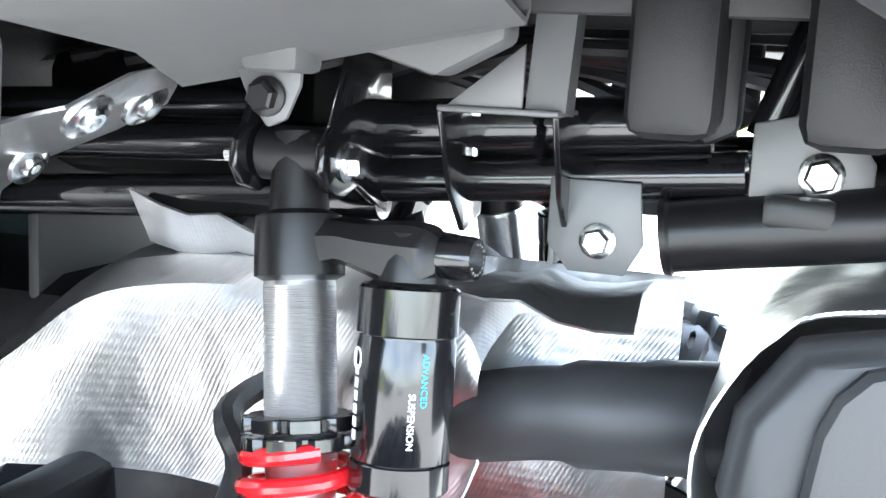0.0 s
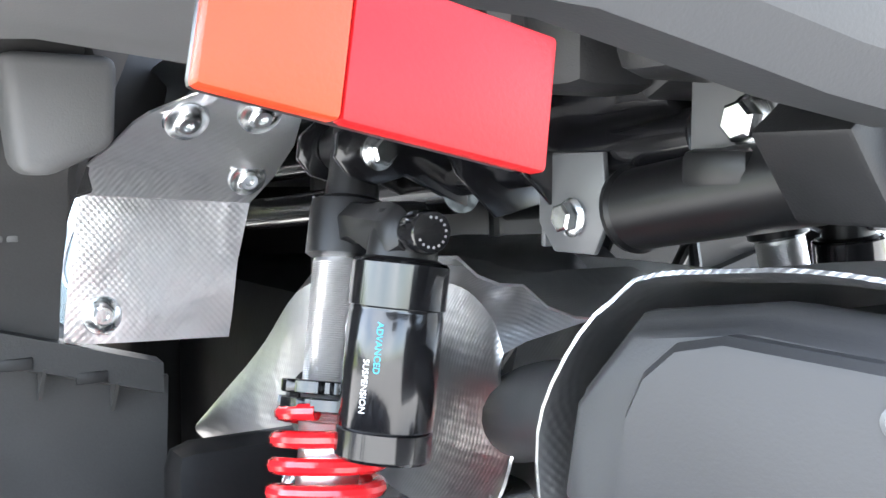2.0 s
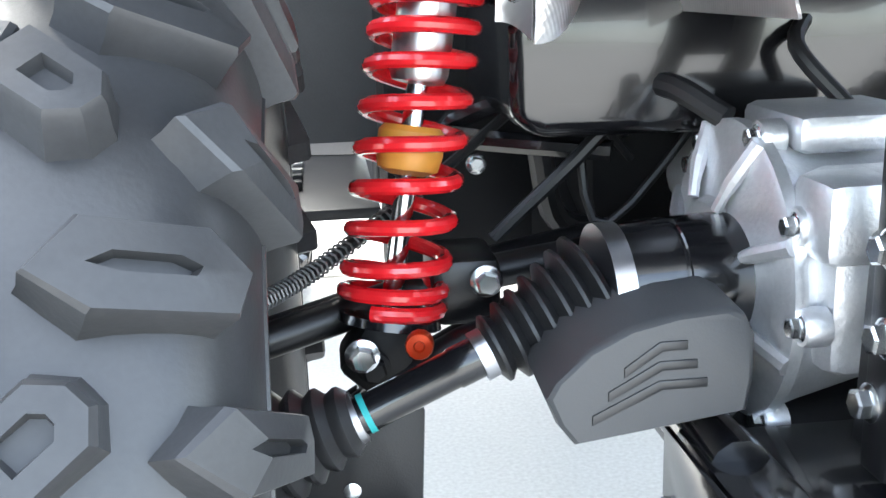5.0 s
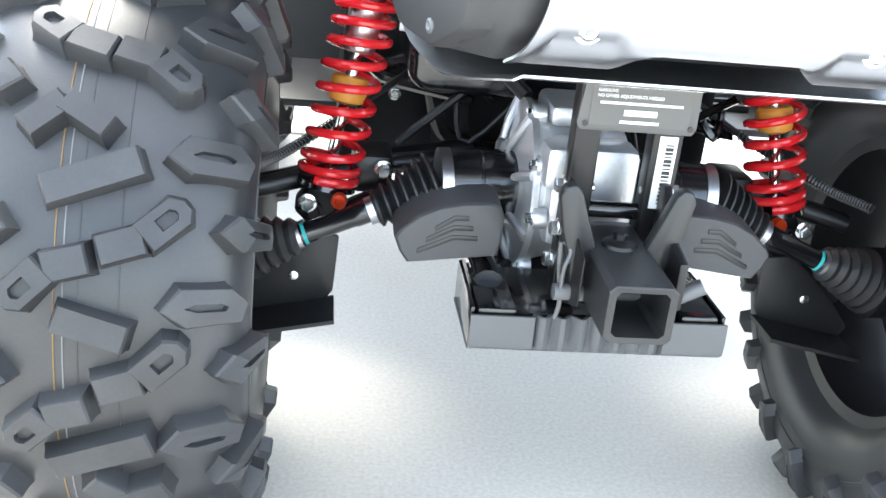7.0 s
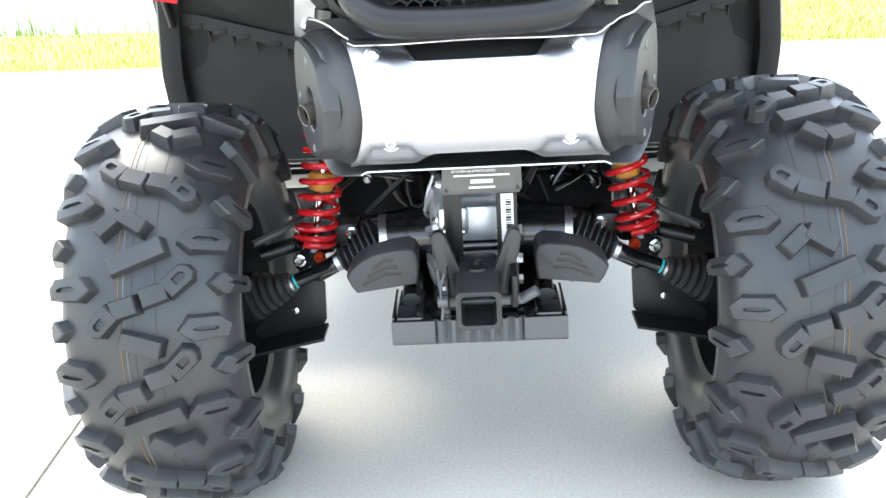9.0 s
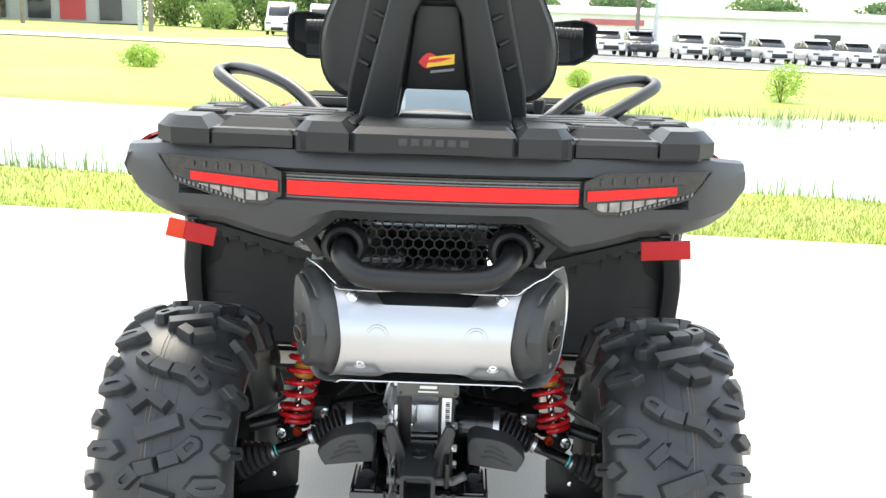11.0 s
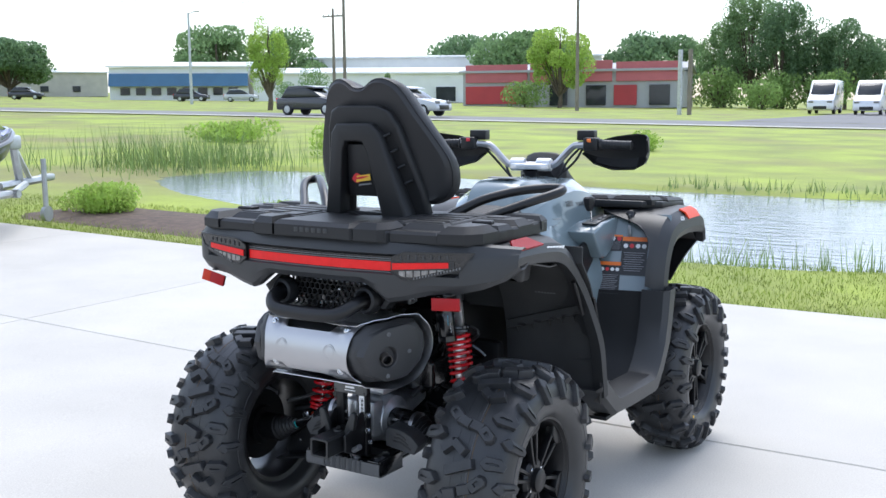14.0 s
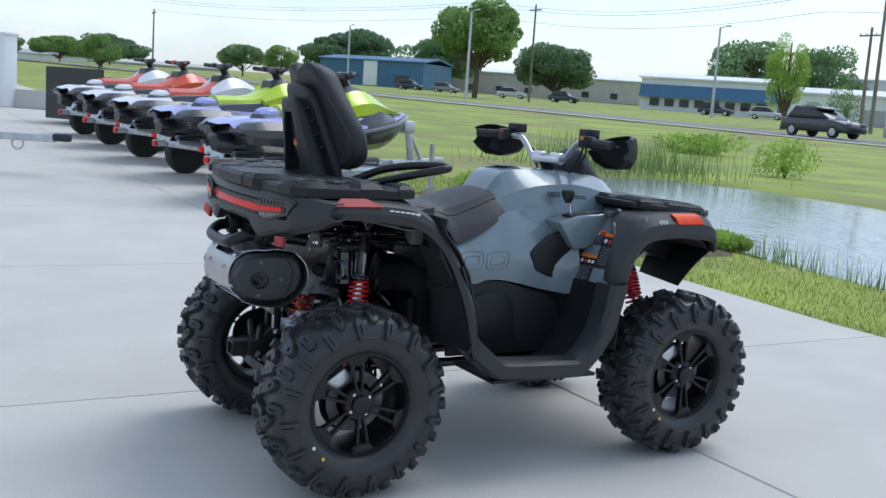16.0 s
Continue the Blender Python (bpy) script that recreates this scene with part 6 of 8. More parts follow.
for s in (-1, 1):
    def level(poly, off, k, c):
        return [(XM + s * off, c[0] + (y - c[0]) * k, c[1] + (z - c[1]) * k) for y, z in poly]
    c = (-0.235, 0.73)
    bm = B()
    rings(bm, [level(SHELL, 0.168, 0.97, c), level(SHELL, 0.188, 1.0, c), level(SHELL, 0.196, 0.99, c), level(SHELL, 0.202, 0.955, c), level(SHELL, 0.205, 0.93, c), level(SHELL, 0.211, 0.915, c), level(SHELL, 0.215, 0.88, c)])
    rake(bm, s)
    cap = part("muffler_cap", bm, CAPGREY, atv, "dark grey muffler end cap", smooth=50)
    bm = B()
    outer = round_outline(PLATE, HOLE)
    hole = [(HOLE[0] + 0.03 * math.cos(t), HOLE[1] + 0.03 * math.sin(t)) for t in np.linspace(0, 2 * math.pi, 40, endpoint=False)]
    rings(bm, [level(outer, 0.205, 1, HOLE), level(outer, 0.222, 1, HOLE), level(outer, 0.2275, 0.965, HOLE), level(outer, 0.2285, 0.93, HOLE), level(hole, 0.2285, 1.06, HOLE), level(hole, 0.2265, 0.98, HOLE), level(hole, 0.2, 0.95, HOLE), level(hole, 0.198, 0.1, HOLE)], caps=False)
    rake(bm, s)
    part("cap_plate", bm, CAPGREY, cap, smooth=28)
    bm = B()
    lathe(bm, (XM + s * 0.19, -0.246, 0.7235), (s * 0.05, -0.036, -0.009), [(0, 0.0152), (0.058, 0.0152), (0.0586, 0.0145), (0.058, 0.0138), (0.02, 0.0135)], 32, caps=False)
    tip = part("exhaust_tip", bm, PIPETIP, cap, "heat-tinted steel exhaust tip")
    # near-black lining paints the shade inside the tip
    bm = B()
    lathe(bm, (XM + s * 0.19, -0.246, 0.7235), (s * 0.05, -0.036, -0.009), [(0.05, 0.0131), (0.0, 0.013), (0.0, 0.001)], 28, caps=False)
    part("sooty_bore", bm, DARK, tip)
    for y, z in ((-0.262, 0.786), (-0.266, 0.666), (-0.193, 0.727)):
        bm = B()
        lathe(bm, (XM + s * 0.2275, y, z), (s, 0, 0), [(0, 0.0065), (0.002, 0.0065), (0.003, 0.0042), (0.0015, 0.003), (0.001, 0.001)], 18)
        rake(bm, s)
        part("cap_screw", bm, GREYMET, cap)
# foil hood over the muffler's top, front and underside, its side rims following the slanted caps
hood = [(-0.316, 0.811, 0.165), (-0.3, 0.815, 0.178), (-0.255, 0.823, 0.215), (-0.2, 0.829, 0.247), (-0.155, 0.824, 0.262), (-0.12, 0.8, 0.274), (-0.1, 0.75, 0.281), (-0.11, 0.695, 0.278), (-0.15, 0.652, 0.266), (-0.195, 0.629, 0.25), (-0.255, 0.627, 0.225), (-0.31, 0.64, 0.185)]
rows = []
for k, p in enumerate(smooth_path(hood, 4)):
    row = []
    for q in np.linspace(-1, 1, 41):
        x = q * (p.z - (0.024 if q < 0 else 0.008) * min(1, k / 8))
        lip = max(0.0, (abs(q) - 0.95) / 0.05)
        row.append((XM + x, p.x + (0.006 * math.cos(x * 30) if k < 3 else 0), p.y + 0.0015 * math.sin(x * 40 + k) * (4 < k < 40) + (0.004 * lip if k < 18 else -0.004 * lip if k > 30 else 0)))
    rows.append(row)
bm = B()
sheet(bm, rows, 0.002)
part("muffler_hood", bm, FOIL, atv, "embossed foil hood over the muffler")
bm = B()
tube(bm, [(-0.12, -0.12, 0.735), (-0.145, -0.06, 0.735), (-0.15, 0.0, 0.73), (-0.135, 0.05, 0.715), (-0.09, 0.12, 0.69)], [0.036, 0.034, 0.03, 0.03, 0.03], 24, 5)
part("exhaust_pipe", bm, CAPGREY, atv, "matt grey exhaust pipe")
# foil sheet beside the damper
cols = [(0.57, 0.61, 0.575), (0.48, 0.68, 0.55), (0.41, 0.73, 0.54), (0.34, 0.785, 0.555), (0.27, 0.803, 0.59), (0.19, 0.808, 0.612), (0.12, 0.812, 0.622), (0.08, 0.808, 0.635), (0.052, 0.79, 0.66), (0.04, 0.765, 0.69)]
cp = smooth_path(cols, 4)
bm = B()
rows = []
for k, p in enumerate(cp):
    y, zt, zb = p
    row = [(-0.05, y, zt + 0.012), (-0.1, y, zt + 0.008), (-0.145, y, zt)]
    for j in range(1, 13):
        z = zt + (zb - zt) * j / 12
        row.append((-0.158 - 0.006 * math.sin(j * 0.5) - 0.012 * min(1, max(0, (0.68 - z) / 0.08)) - 0.002 * math.sin(y * 23 + z * 17), y, z))
    rows.append(row)
sheet(bm, rows, 0.002)
part("heat_shield", bm, FOIL2, atv, "large bright embossed heat shield sheet")
bm = B()
sheet(bm, [[(x, y, 0.806 - 0.02 * ((0.06 - y) / 0.12) * (x < -0.14) + 0.004 * math.sin(y * 90) + 0.01 * (-0.06 - x)) for x in (-0.166, -0.14, -0.1, -0.06)] for y in np.linspace(0.3, -0.055, 16)], 0.002)
part("heat_shield", bm, FOIL, atv, "folded foil shield over the exhaust")
bm = B()
sheet(bm, [[(-0.085 - 0.01 * math.sin(z * 30), y, z) for z in np.linspace(0.6, 0.815, 7)] for y in np.linspace(-0.075, 0.13, 8)], 0.002)
part("heat_shield", bm, FOIL2, atv, "inner foil sheet before the muffler")
# folded shield on the wheel-arch side, seen on the left
rows = []
for k, (y, z0, z1, xa, xb) in enumerate([(0.408, 0.728, 0.722, -0.342, -0.198), (0.406, 0.745, 0.74, -0.342, -0.196), (0.402, 0.8, 0.79, -0.336, -0.192), (0.398, 0.852, 0.843, -0.33, -0.182), (0.375, 0.875, 0.866, -0.33, -0.17), (0.3, 0.891, 0.893, -0.328, -0.184), (0.25, 0.905, 0.913, -0.326, -0.2), (0.225, 0.911, 0.928, -0.322, -0.222), (0.215, 0.93, 0.94, -0.28, -0.24)]):
    rows.append([(xa + (xb - xa) * u, y - 0.003 * math.sin(u * 5 + k * 0.6) - (0.006 if 0.55 < u < 0.9 and 3 < k < 6 else 0), z0 + (z1 - z0) * u) for u in np.linspace(0, 1, 15)])
bm = B()
sheet(bm, rows, 0.002)
fs = part("arch_shield", bm, FOIL, atv, "folded bright foil shield with bolts")
for p, w in (((-0.294, 0.236, 0.907), (0, -0.7, -0.6)), ((-0.238, 0.238, 0.913), (0, -0.7, -0.6)), ((-0.312, 0.402, 0.751), (0, -1, 0)), ((-0.2, 0.357, 0.866), (0, -0.8, -0.5))):
    bm = B()
    lathe(bm, p, w, [(0, 0.017), (0.003, 0.016), (0.004, 0.0105), (0.006, 0.0085), (0.008, 0.007), (0.008, 0.004), (0.005, 0.0035)], 24)
    part("shield_bolt", bm, ZINC, fs)
# small clip tab by the damper and the glossy chamber under the engine
for x0, x1, y0, y1, top0, top1, low0, low1 in ((-0.219, -0.198, 0.046, 0.034, 0.652, 0.652, 0.6, 0.588), (-0.197, -0.156, 0.033, 0.062, 0.65, 0.664, 0.586, 0.628)):
    bm = B()
    rows = []
    for u in np.linspace(0, 1, 9):
        x, y, hi, lo = x0 + (x1 - x0) * u, y0 + (y1 - y0) * u * u, top0 + (top1 - top0) * u, low0 + (low1 - low0) * u ** 2.5
        rows.append([(x, y - 0.006 * math.sin(v * 3.1), hi + (lo - hi) * v) for v in np.linspace(0, 1, 8)])
    sheet(bm, rows, 0.0022)
    tab = part("shield_tab", bm, FOIL, atv, "bent bright metal tab with a rivet")
bm = B()
lathe(bm, (-0.2085, 0.036, 0.617), (0, -1, 0), [(0, 0.0062), (0.002, 0.006), (0.005, 0.003)], 18)
part("rivet", bm, ZINC, tab)
bm = B()
prism(bm, [(-0.2, 0.53), (-0.18, 0.515), (0.14, 0.512), (0.16, 0.53), (0.16, 0.61), (0.11, 0.645), (-0.15, 0.65), (-0.2, 0.6)], "xz", 0.1, 0.42, 0.03, seg=4)
part("exhaust_chamber", bm, GLOSS, atv, "glossy dark chamber under the engine")

# ---- upper frame behind the damper ----
for s in (-1, 1):
    def S(*p):
        return sided(s, p)
    for pts, r in (([S(0.14, 0.13, 0.903), S(0.141, -0.088, 0.917)], 0.0185), ([S(0.14, 0.13, 0.868), S(0.15, -0.11, 0.89)], 0.0145), ([S(0.135, 0.5, 0.872), S(0.14, 0.12, 0.893)], 0.0135), ([S(0.135, 0.5, 0.828), S(0.14, 0.12, 0.858)], 0.0155), ([S(0.12, 0.5, 0.9), S(0.12, 0.2, 0.915)], 0.012)):
        bm = B()
        tube(bm, pts, r, 20)
        part("frame_tube", bm, GLOSS, atv, "gloss black welded frame tube")
    for y in (0.128, 0.012):
        bm = B()
        for i in range(14):
            a = math.pi * (0.4 + 1.2 * i / 13)
            lathe(bm, S(0.141 + -0.0192 * math.cos(a), y + 0.002 * math.sin(i * 9), 0.906 + 0.0192 * math.sin(a)), (0, 1, 0), [(-0.003, 0.002), (0, 0.0042), (0.003, 0.002)], 8)
        part("weld_bead", bm, GLOSS, atv)
    # u-shaped bracket, gusset and upright
    for y in (0.06, -0.008):
        bm = B()
        prism(bm, [(s * 0.21, 0.918), (s * 0.12, 0.922), (s * 0.12, 0.85), (s * 0.155, 0.842), (s * 0.185, 0.87)], "xz", y - 0.002, y + 0.002, 0.001)
        part("bracket_plate", bm, GLOSS, atv)
    bm = B()
    box(bm, S(0.165, 0.026, 0.92), (0.09, 0.072, 0.004), 0.0015)
    part("bracket_plate", bm, GREYMET, atv)
    bm = B()
    prism(bm, [(0.058, 0.921), (0.012, 0.921), (0.012, 0.958)], "yz", s * 0.205 - 0.0015, s * 0.205 + 0.0015, 0.001)
    part("gusset", bm, GREYMET, atv, "grey steel gusset plate")
    bm = B()
    tube(bm, [S(0.19, 0.0, 0.92), S(0.185, -0.002, 0.97), S(0.18, -0.004, 1.03)], 0.0165, 4)
    part("upright", bm, GREYMET, atv, "grey steel upright channel")
    bm = B()
    hexbolt(bm, S(0.15, 0.056, 0.917), (0, 0, -1), 0.007, -0.0)
    lathe(bm, S(0.15, 0.056, 0.91), (0, 0, -1), [(0, 0.004), (0.02, 0.004)], 10)
    part("bolt", bm, ZINC, atv)
    # bumper hangers
    bm = B()
    prism(bm, [(0.002, 0.882), (-0.052, 0.882), (-0.056, 0.845), (-0.046, 0.826), (-0.012, 0.826), (0.002, 0.842)], "yz", s * 0.164 - 0.002, s * 0.164 + 0.002, 0.0012)
    box(bm, S(0.155, -0.001, 0.855), (0.02, 0.004, 0.054), 0.001)
    part("hanger_plate", bm, GREYMET, atv, "bare steel hanger plate")
    bm = B()
    hexbolt(bm, S(0.166, -0.029, 0.846), (s, 0, 0), 0.0085)
    part("bolt", bm, ZINC, atv)
    bm = B()
    prism(bm, [(-0.112, 0.876), (-0.165, 0.879), (-0.178, 0.888), (-0.178, 0.902), (-0.165, 0.918), (-0.153, 0.938), (-0.146, 0.943), (-0.139, 0.94), (-0.134, 0.926), (-0.112, 0.921)], "yz", s * 0.162 - 0.002, s * 0.162 + 0.002, 0.0015)
    part("hanger_plate", bm, GREYMET, atv, "bare steel hanger plate")
    bm = B()
    hexbolt(bm, S(0.164, -0.15, 0.894), (s, 0, 0), 0.0098)
    part("bolt", bm, ZINC, atv)
    bm = B()
    lathe(bm, S(0.158, -0.066, 0.851), S(0.0, -1, 0.16), [(0, 0.018), (0.0, 0.0225), (0.004, 0.0235), (0.006, 0.0215), (0.16, 0.0215)], 28)
    part("hanger_tube", bm, SATIN, atv, "satin black bumper hanger tube")
    bm = B()
    box(bm, S(0.165, -0.14, 0.872), (0.03, 0.04, 0.02), 0.005)
    part("hanger_lug", bm, SATIN, atv)
# added boxes, near-black for the bay's shade, stop light passing through
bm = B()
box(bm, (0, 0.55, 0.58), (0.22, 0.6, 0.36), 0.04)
part("engine_block", bm, DARK, atv, "near-black block standing in for the shaded engine")
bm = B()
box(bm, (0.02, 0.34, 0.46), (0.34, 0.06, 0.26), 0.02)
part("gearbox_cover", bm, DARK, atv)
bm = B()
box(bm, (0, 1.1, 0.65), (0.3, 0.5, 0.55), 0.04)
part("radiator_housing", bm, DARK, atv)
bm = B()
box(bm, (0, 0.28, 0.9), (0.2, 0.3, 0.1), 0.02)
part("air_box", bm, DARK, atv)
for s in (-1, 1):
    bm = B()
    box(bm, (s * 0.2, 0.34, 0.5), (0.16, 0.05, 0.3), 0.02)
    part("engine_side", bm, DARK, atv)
crng = random.Random(5)
for i in range(26):
    bm = B()
    x, z = crng.uniform(-0.2, 0.2), crng.uniform(0.38, 0.72)
    pts = [(x, 0.245, z)] + [(x + crng.uniform(-0.12, 0.12), 0.2 + crng.uniform(-0.03, 0.05), z + crng.uniform(-0.14, 0.14)) for _ in range(3)]
    tube(bm, pts, crng.choice((0.004, 0.006, 0.009)), 8, 5)
    part("engine_hose", bm, BOOT if i % 3 else GLOSS, atv)
for i in range(10):
    bm = B()
    hexbolt(bm, (crng.uniform(-0.22, 0.22), 0.243, crng.uniform(0.4, 0.7)), (0, -1, 0), 0.007)
    part("engine_bolt", bm, ZINC, atv)

# ---- rear bumper and grille ----
bm = B()
tube(bm, [(-0.146, -0.2, 0.872), (-0.146, -0.272, 0.874), (-0.14, -0.308, 0.867), (-0.118, -0.335, 0.85), (-0.085, -0.344, 0.841), (0.006, -0.346, 0.838), (0.097, -0.344, 0.841), (0.13, -0.335, 0.85), (0.152, -0.308, 0.867), (0.158, -0.272, 0.874), (0.158, -0.2, 0.872)], 0.0205, 24, 5)
part("rear_bumper", bm, SATIN, atv, "satin black tubular rear bumper")
for x in (-0.146, 0.158):
    bm = B()
    lathe(bm, (x, -0.235, 0.876), (0, -1, 0.03), [(0, 0.042), (0.018, 0.042), (0.032, 0.036), (0.036, 0.029), (0.03, 0.024), (0.0, 0.022)], 32, caps=False)
    part("bumper_socket", bm, PLASTIC, atv, "round black plastic socket")
bm = B()
hw, hh = 0.0195, 0.0113
for r in range(6):
    for c in range(-11, 12):
        cx, cz = 0.008 + c * hw + (hw / 2 if r % 2 else 0), 0.845 + r * hh * 1.5
        lim = 0.15 + (0.05 if 0.87 < cz < 0.92 else 0)
        if abs(cx - 0.008) > lim or cz > 0.935:
            continue
        P6 = [(cx + hw / 2 * k, cz + d * hh) for k, d in ((0, -1), (1, -0.5), (1, 0.5), (0, 1), (-1, 0.5), (-1, -0.5))]
        for (a, b), (c2, d2) in list(zip(P6, P6[1:] + P6[:1]))[:3]:
            m = Vector(((a + c2) / 2, -0.222 + 0.25 * abs(cx) ** 2, (b + d2) / 2))
            l = math.hypot(c2 - a, d2 - b)
            box(bm, m, (l + 0.002, 0.009, 0.0026), 0, Matrix.Rotation(-math.atan2(d2 - b, c2 - a), 4, "Y"))
part("grille", bm, PLASTIC, atv, "black honeycomb plastic grille", smooth=0)
for s in (-1, 1):
    bm = B()
    c = 0.008
    prism(bm, [(c + s * 0.235, 0.886), (c + s * 0.165, 0.938), (c, 0.942), (c, 0.934), (c + s * 0.16, 0.93), (c + s * 0.21, 0.886), (c + s * 0.19, 0.855), (c + s * 0.205, 0.85)], "xz", -0.245, -0.2, 0.003)
    part("grille_frame", bm, PLASTIC, atv)
bm = B()
box(bm, (0.0, -0.12, 0.905), (0.24, 0.012, 0.03), 0.004)
tube(bm, [(-0.14, -0.16, 0.905), (0.16, -0.16, 0.905)], 0.006, 8)
part("rear_crossmember", bm, ZINC, atv)

# ---- rear fascia, lamps, reflectors ----
def zlow(a):
    a = a / 1.035
    for (a0, z0), (a1, z1) in zip(((0, 0.937), (0.165, 0.937), (0.235, 0.886), (0.285, 0.895), (0.36, 0.915), (0.43, 0.919), (0.49, 0.934), (0.53, 0.952), (0.555, 0.979)), ((0.165, 0.937), (0.235, 0.886), (0.285, 0.895), (0.36, 0.915), (0.43, 0.919), (0.49, 0.934), (0.53, 0.952), (0.555, 0.979), (0.6, 1.0))):
        if a <= a1:
            return z0 + (z1 - z0) * (a - a0) / (a1 - a0)


def yback(a):
    a = a / 1.035
    return -0.305 + 0.3 * a * a + (1.3 * max(0, a - 0.46) ** 1.3)


rows = []
for x in np.linspace(-0.58, 0.58, 95):
    a = abs(x)
    zb, y = zlow(a), yback(a)
    zt = 1.05 - 0.016 * max(0, (a - 0.48) / 0.1)
    dip = 1.0 if a < 0.45 else 0.0
    mid = max(zb + 0.02, 0.968)
    up = max(mid + 0.01, 1.016)
    rows.append([(0.013 + x, y + d, z) for d, z in ((0.055, zb + 0.014), (0.03, zb + 0.001), (0.004, zb), (-0.006, zb + 0.012), (-0.012, (zb + mid) / 2), (-0.012, mid - 0.004), (-0.012 + 0.018 * dip, mid + 0.004), (-0.01 + 0.018 * dip, up - 0.003), (-0.006 + 0.0 * dip, up + 0.006), (0.0, min(zt - 0.01, up + 0.02)), (0.008, zt), (0.03, zt + 0.004), (0.12 - 0.085 * min(1, max(0, (a - 0.46) / 0.06)), zt + 0.002))])
bm = B()
sheet(bm, rows, 0.004)
part("rear_fascia", bm, PLASTIC2, atv, "charcoal plastic rear fascia", smooth=17)


def strip(name, x0, x1, lo, hi, off, material, parent, label="", n=24):
    """A curved strip on the fascia between the heights lo(x) and hi(x)."""
    bm = B()
    sheet(bm, [[(0.013 + x, yback(abs(x)) + off, lo(abs(x)) + (hi(abs(x)) - lo(abs(x))) * k / 3) for k in range(4)] for x in np.linspace(x0, x1, n)], 0.003)
    return part(name, bm, material, parent, label)


lamp = strip("tail_lamp", -0.26, 0.26, lambda a: 0.967, lambda a: 1.013, 0.002, SMOKE, atv, "wide dark tail lamp with a red light bar")
strip("light_bar", -0.256, 0.256, lambda a: 0.974, lambda a: 0.999, -0.0035, REDLENS, lamp, "red light bar")
strip("clear_edge", -0.257, 0.257, lambda a: 1.001, lambda a: 1.0035, -0.0045, GREYMET, lamp)
strip("clear_edge", -0.257, 0.257, lambda a: 1.0065, lambda a: 1.009, -0.003, GREYMET, lamp)
strip("clear_edge", -0.257, 0.257, lambda a: 0.969, lambda a: 0.9715, -0.003, GREYMET, lamp)
for s in (-1, 1):
    t = lambda a: 1.012 + 0.016 * min(1, max(0, (a - 0.266) / 0.035)) + 0.004 * max(0, (a - 0.3) / 0.19)
    l = lambda a: 0.974 - 0.02 * min(1, max(0, (a - 0.266) / 0.03)) + 0.034 * max(0, (a - 0.33) / 0.13) + 0.03 * max(0, (a - 0.46) / 0.03)
    b0 = lambda a: 0.978 + 0.012 * (a - 0.265) / 0.165
    b1 = lambda a: 1.0 + 0.009 * (a - 0.265) / 0.165
    side = strip("side_lamp", s * 0.264, s * 0.494, l, t, -0.014, SMOKE, atv, "clear-lensed side lamp with a red bar", 40)
    strip("lamp_rim", s * 0.264, s * 0.496, lambda a: l(a) - 0.003, lambda a: l(a) + 0.0005, -0.0165, BLACKP, side, "", 40)
    strip("lamp_rim", s * 0.264, s * 0.496, lambda a: t(a) - 0.0005, lambda a: t(a) + 0.003, -0.0165, BLACKP, side, "", 40)
    strip("light_bar", s * 0.27, s * 0.43, lambda a: b0(a) + 0.002, lambda a: b1(a) - 0.002, -0.0195, REDLENS, side, "red light bar", 14)
    strip("bar_surround", s * 0.268, s * 0.445, b0, b1, -0.0165, BLACKP, side, "", 14)
    for k in range(7):
        a0 = 0.288 + 0.022 * k
        low = l(a0 + 0.011)
        if low < b0(a0) - 0.008 and k < 6:
            strip("lamp_cell", s * a0, s * (a0 + 0.018), lambda a: l(a) + 0.008, lambda a: b0(a) - 0.003, -0.0165, LAMPSILVER, side, "", 4)
        strip("lamp_cell", s * (a0 + 0.004), s * (a0 + 0.009), lambda a: b1(a) + 0.006, lambda a: t(a) - 0.006, -0.0165, CAPGREY, side, "", 3)
    for k in range(16):
        a0 = 0.33 + 0.0085 * k
        strip("lamp_tick", s * a0, s * (a0 + 0.004), lambda a: l(a) + 0.001, lambda a: l(a) + 0.0065, -0.017, PALEP, side, "", 2)
for s, x, y, z, slant in ((-1, -0.42, -0.262, 0.895, -0.2), (1, 0.4325, -0.267, 0.891, 0.07)):
    m = face((x, y, z), (1, 0, slant), (0, 0.12, 1))
    bm = B()
    box(bm, (0, 0, -0.002), (0.086, 0.032, 0.006), 0.002)
    refl = part("side_reflector", bm, BLACKP, atv, "red reflector on a black backing" if s > 0 else "red and amber reflector on a black backing", at=m)
    for x0, x1, mm in (((-0.044, -0.012, ORANGEREFL), (-0.012, 0.044, REDREFL)) if s < 0 else ((-0.044, 0.044, REDREFL),)):
        bm = B()
        box(bm, ((x0 + x1) / 2, 0, 0.004), (x1 - x0, 0.034, 0.006), 0.0015)
        part("lens", bm, mm, refl)
    bm = B()
    box(bm, (x, y + 0.03, z + 0.024), (0.02, 0.055, 0.004), 0.001)
    part("reflector_bracket", bm, SATIN, atv)

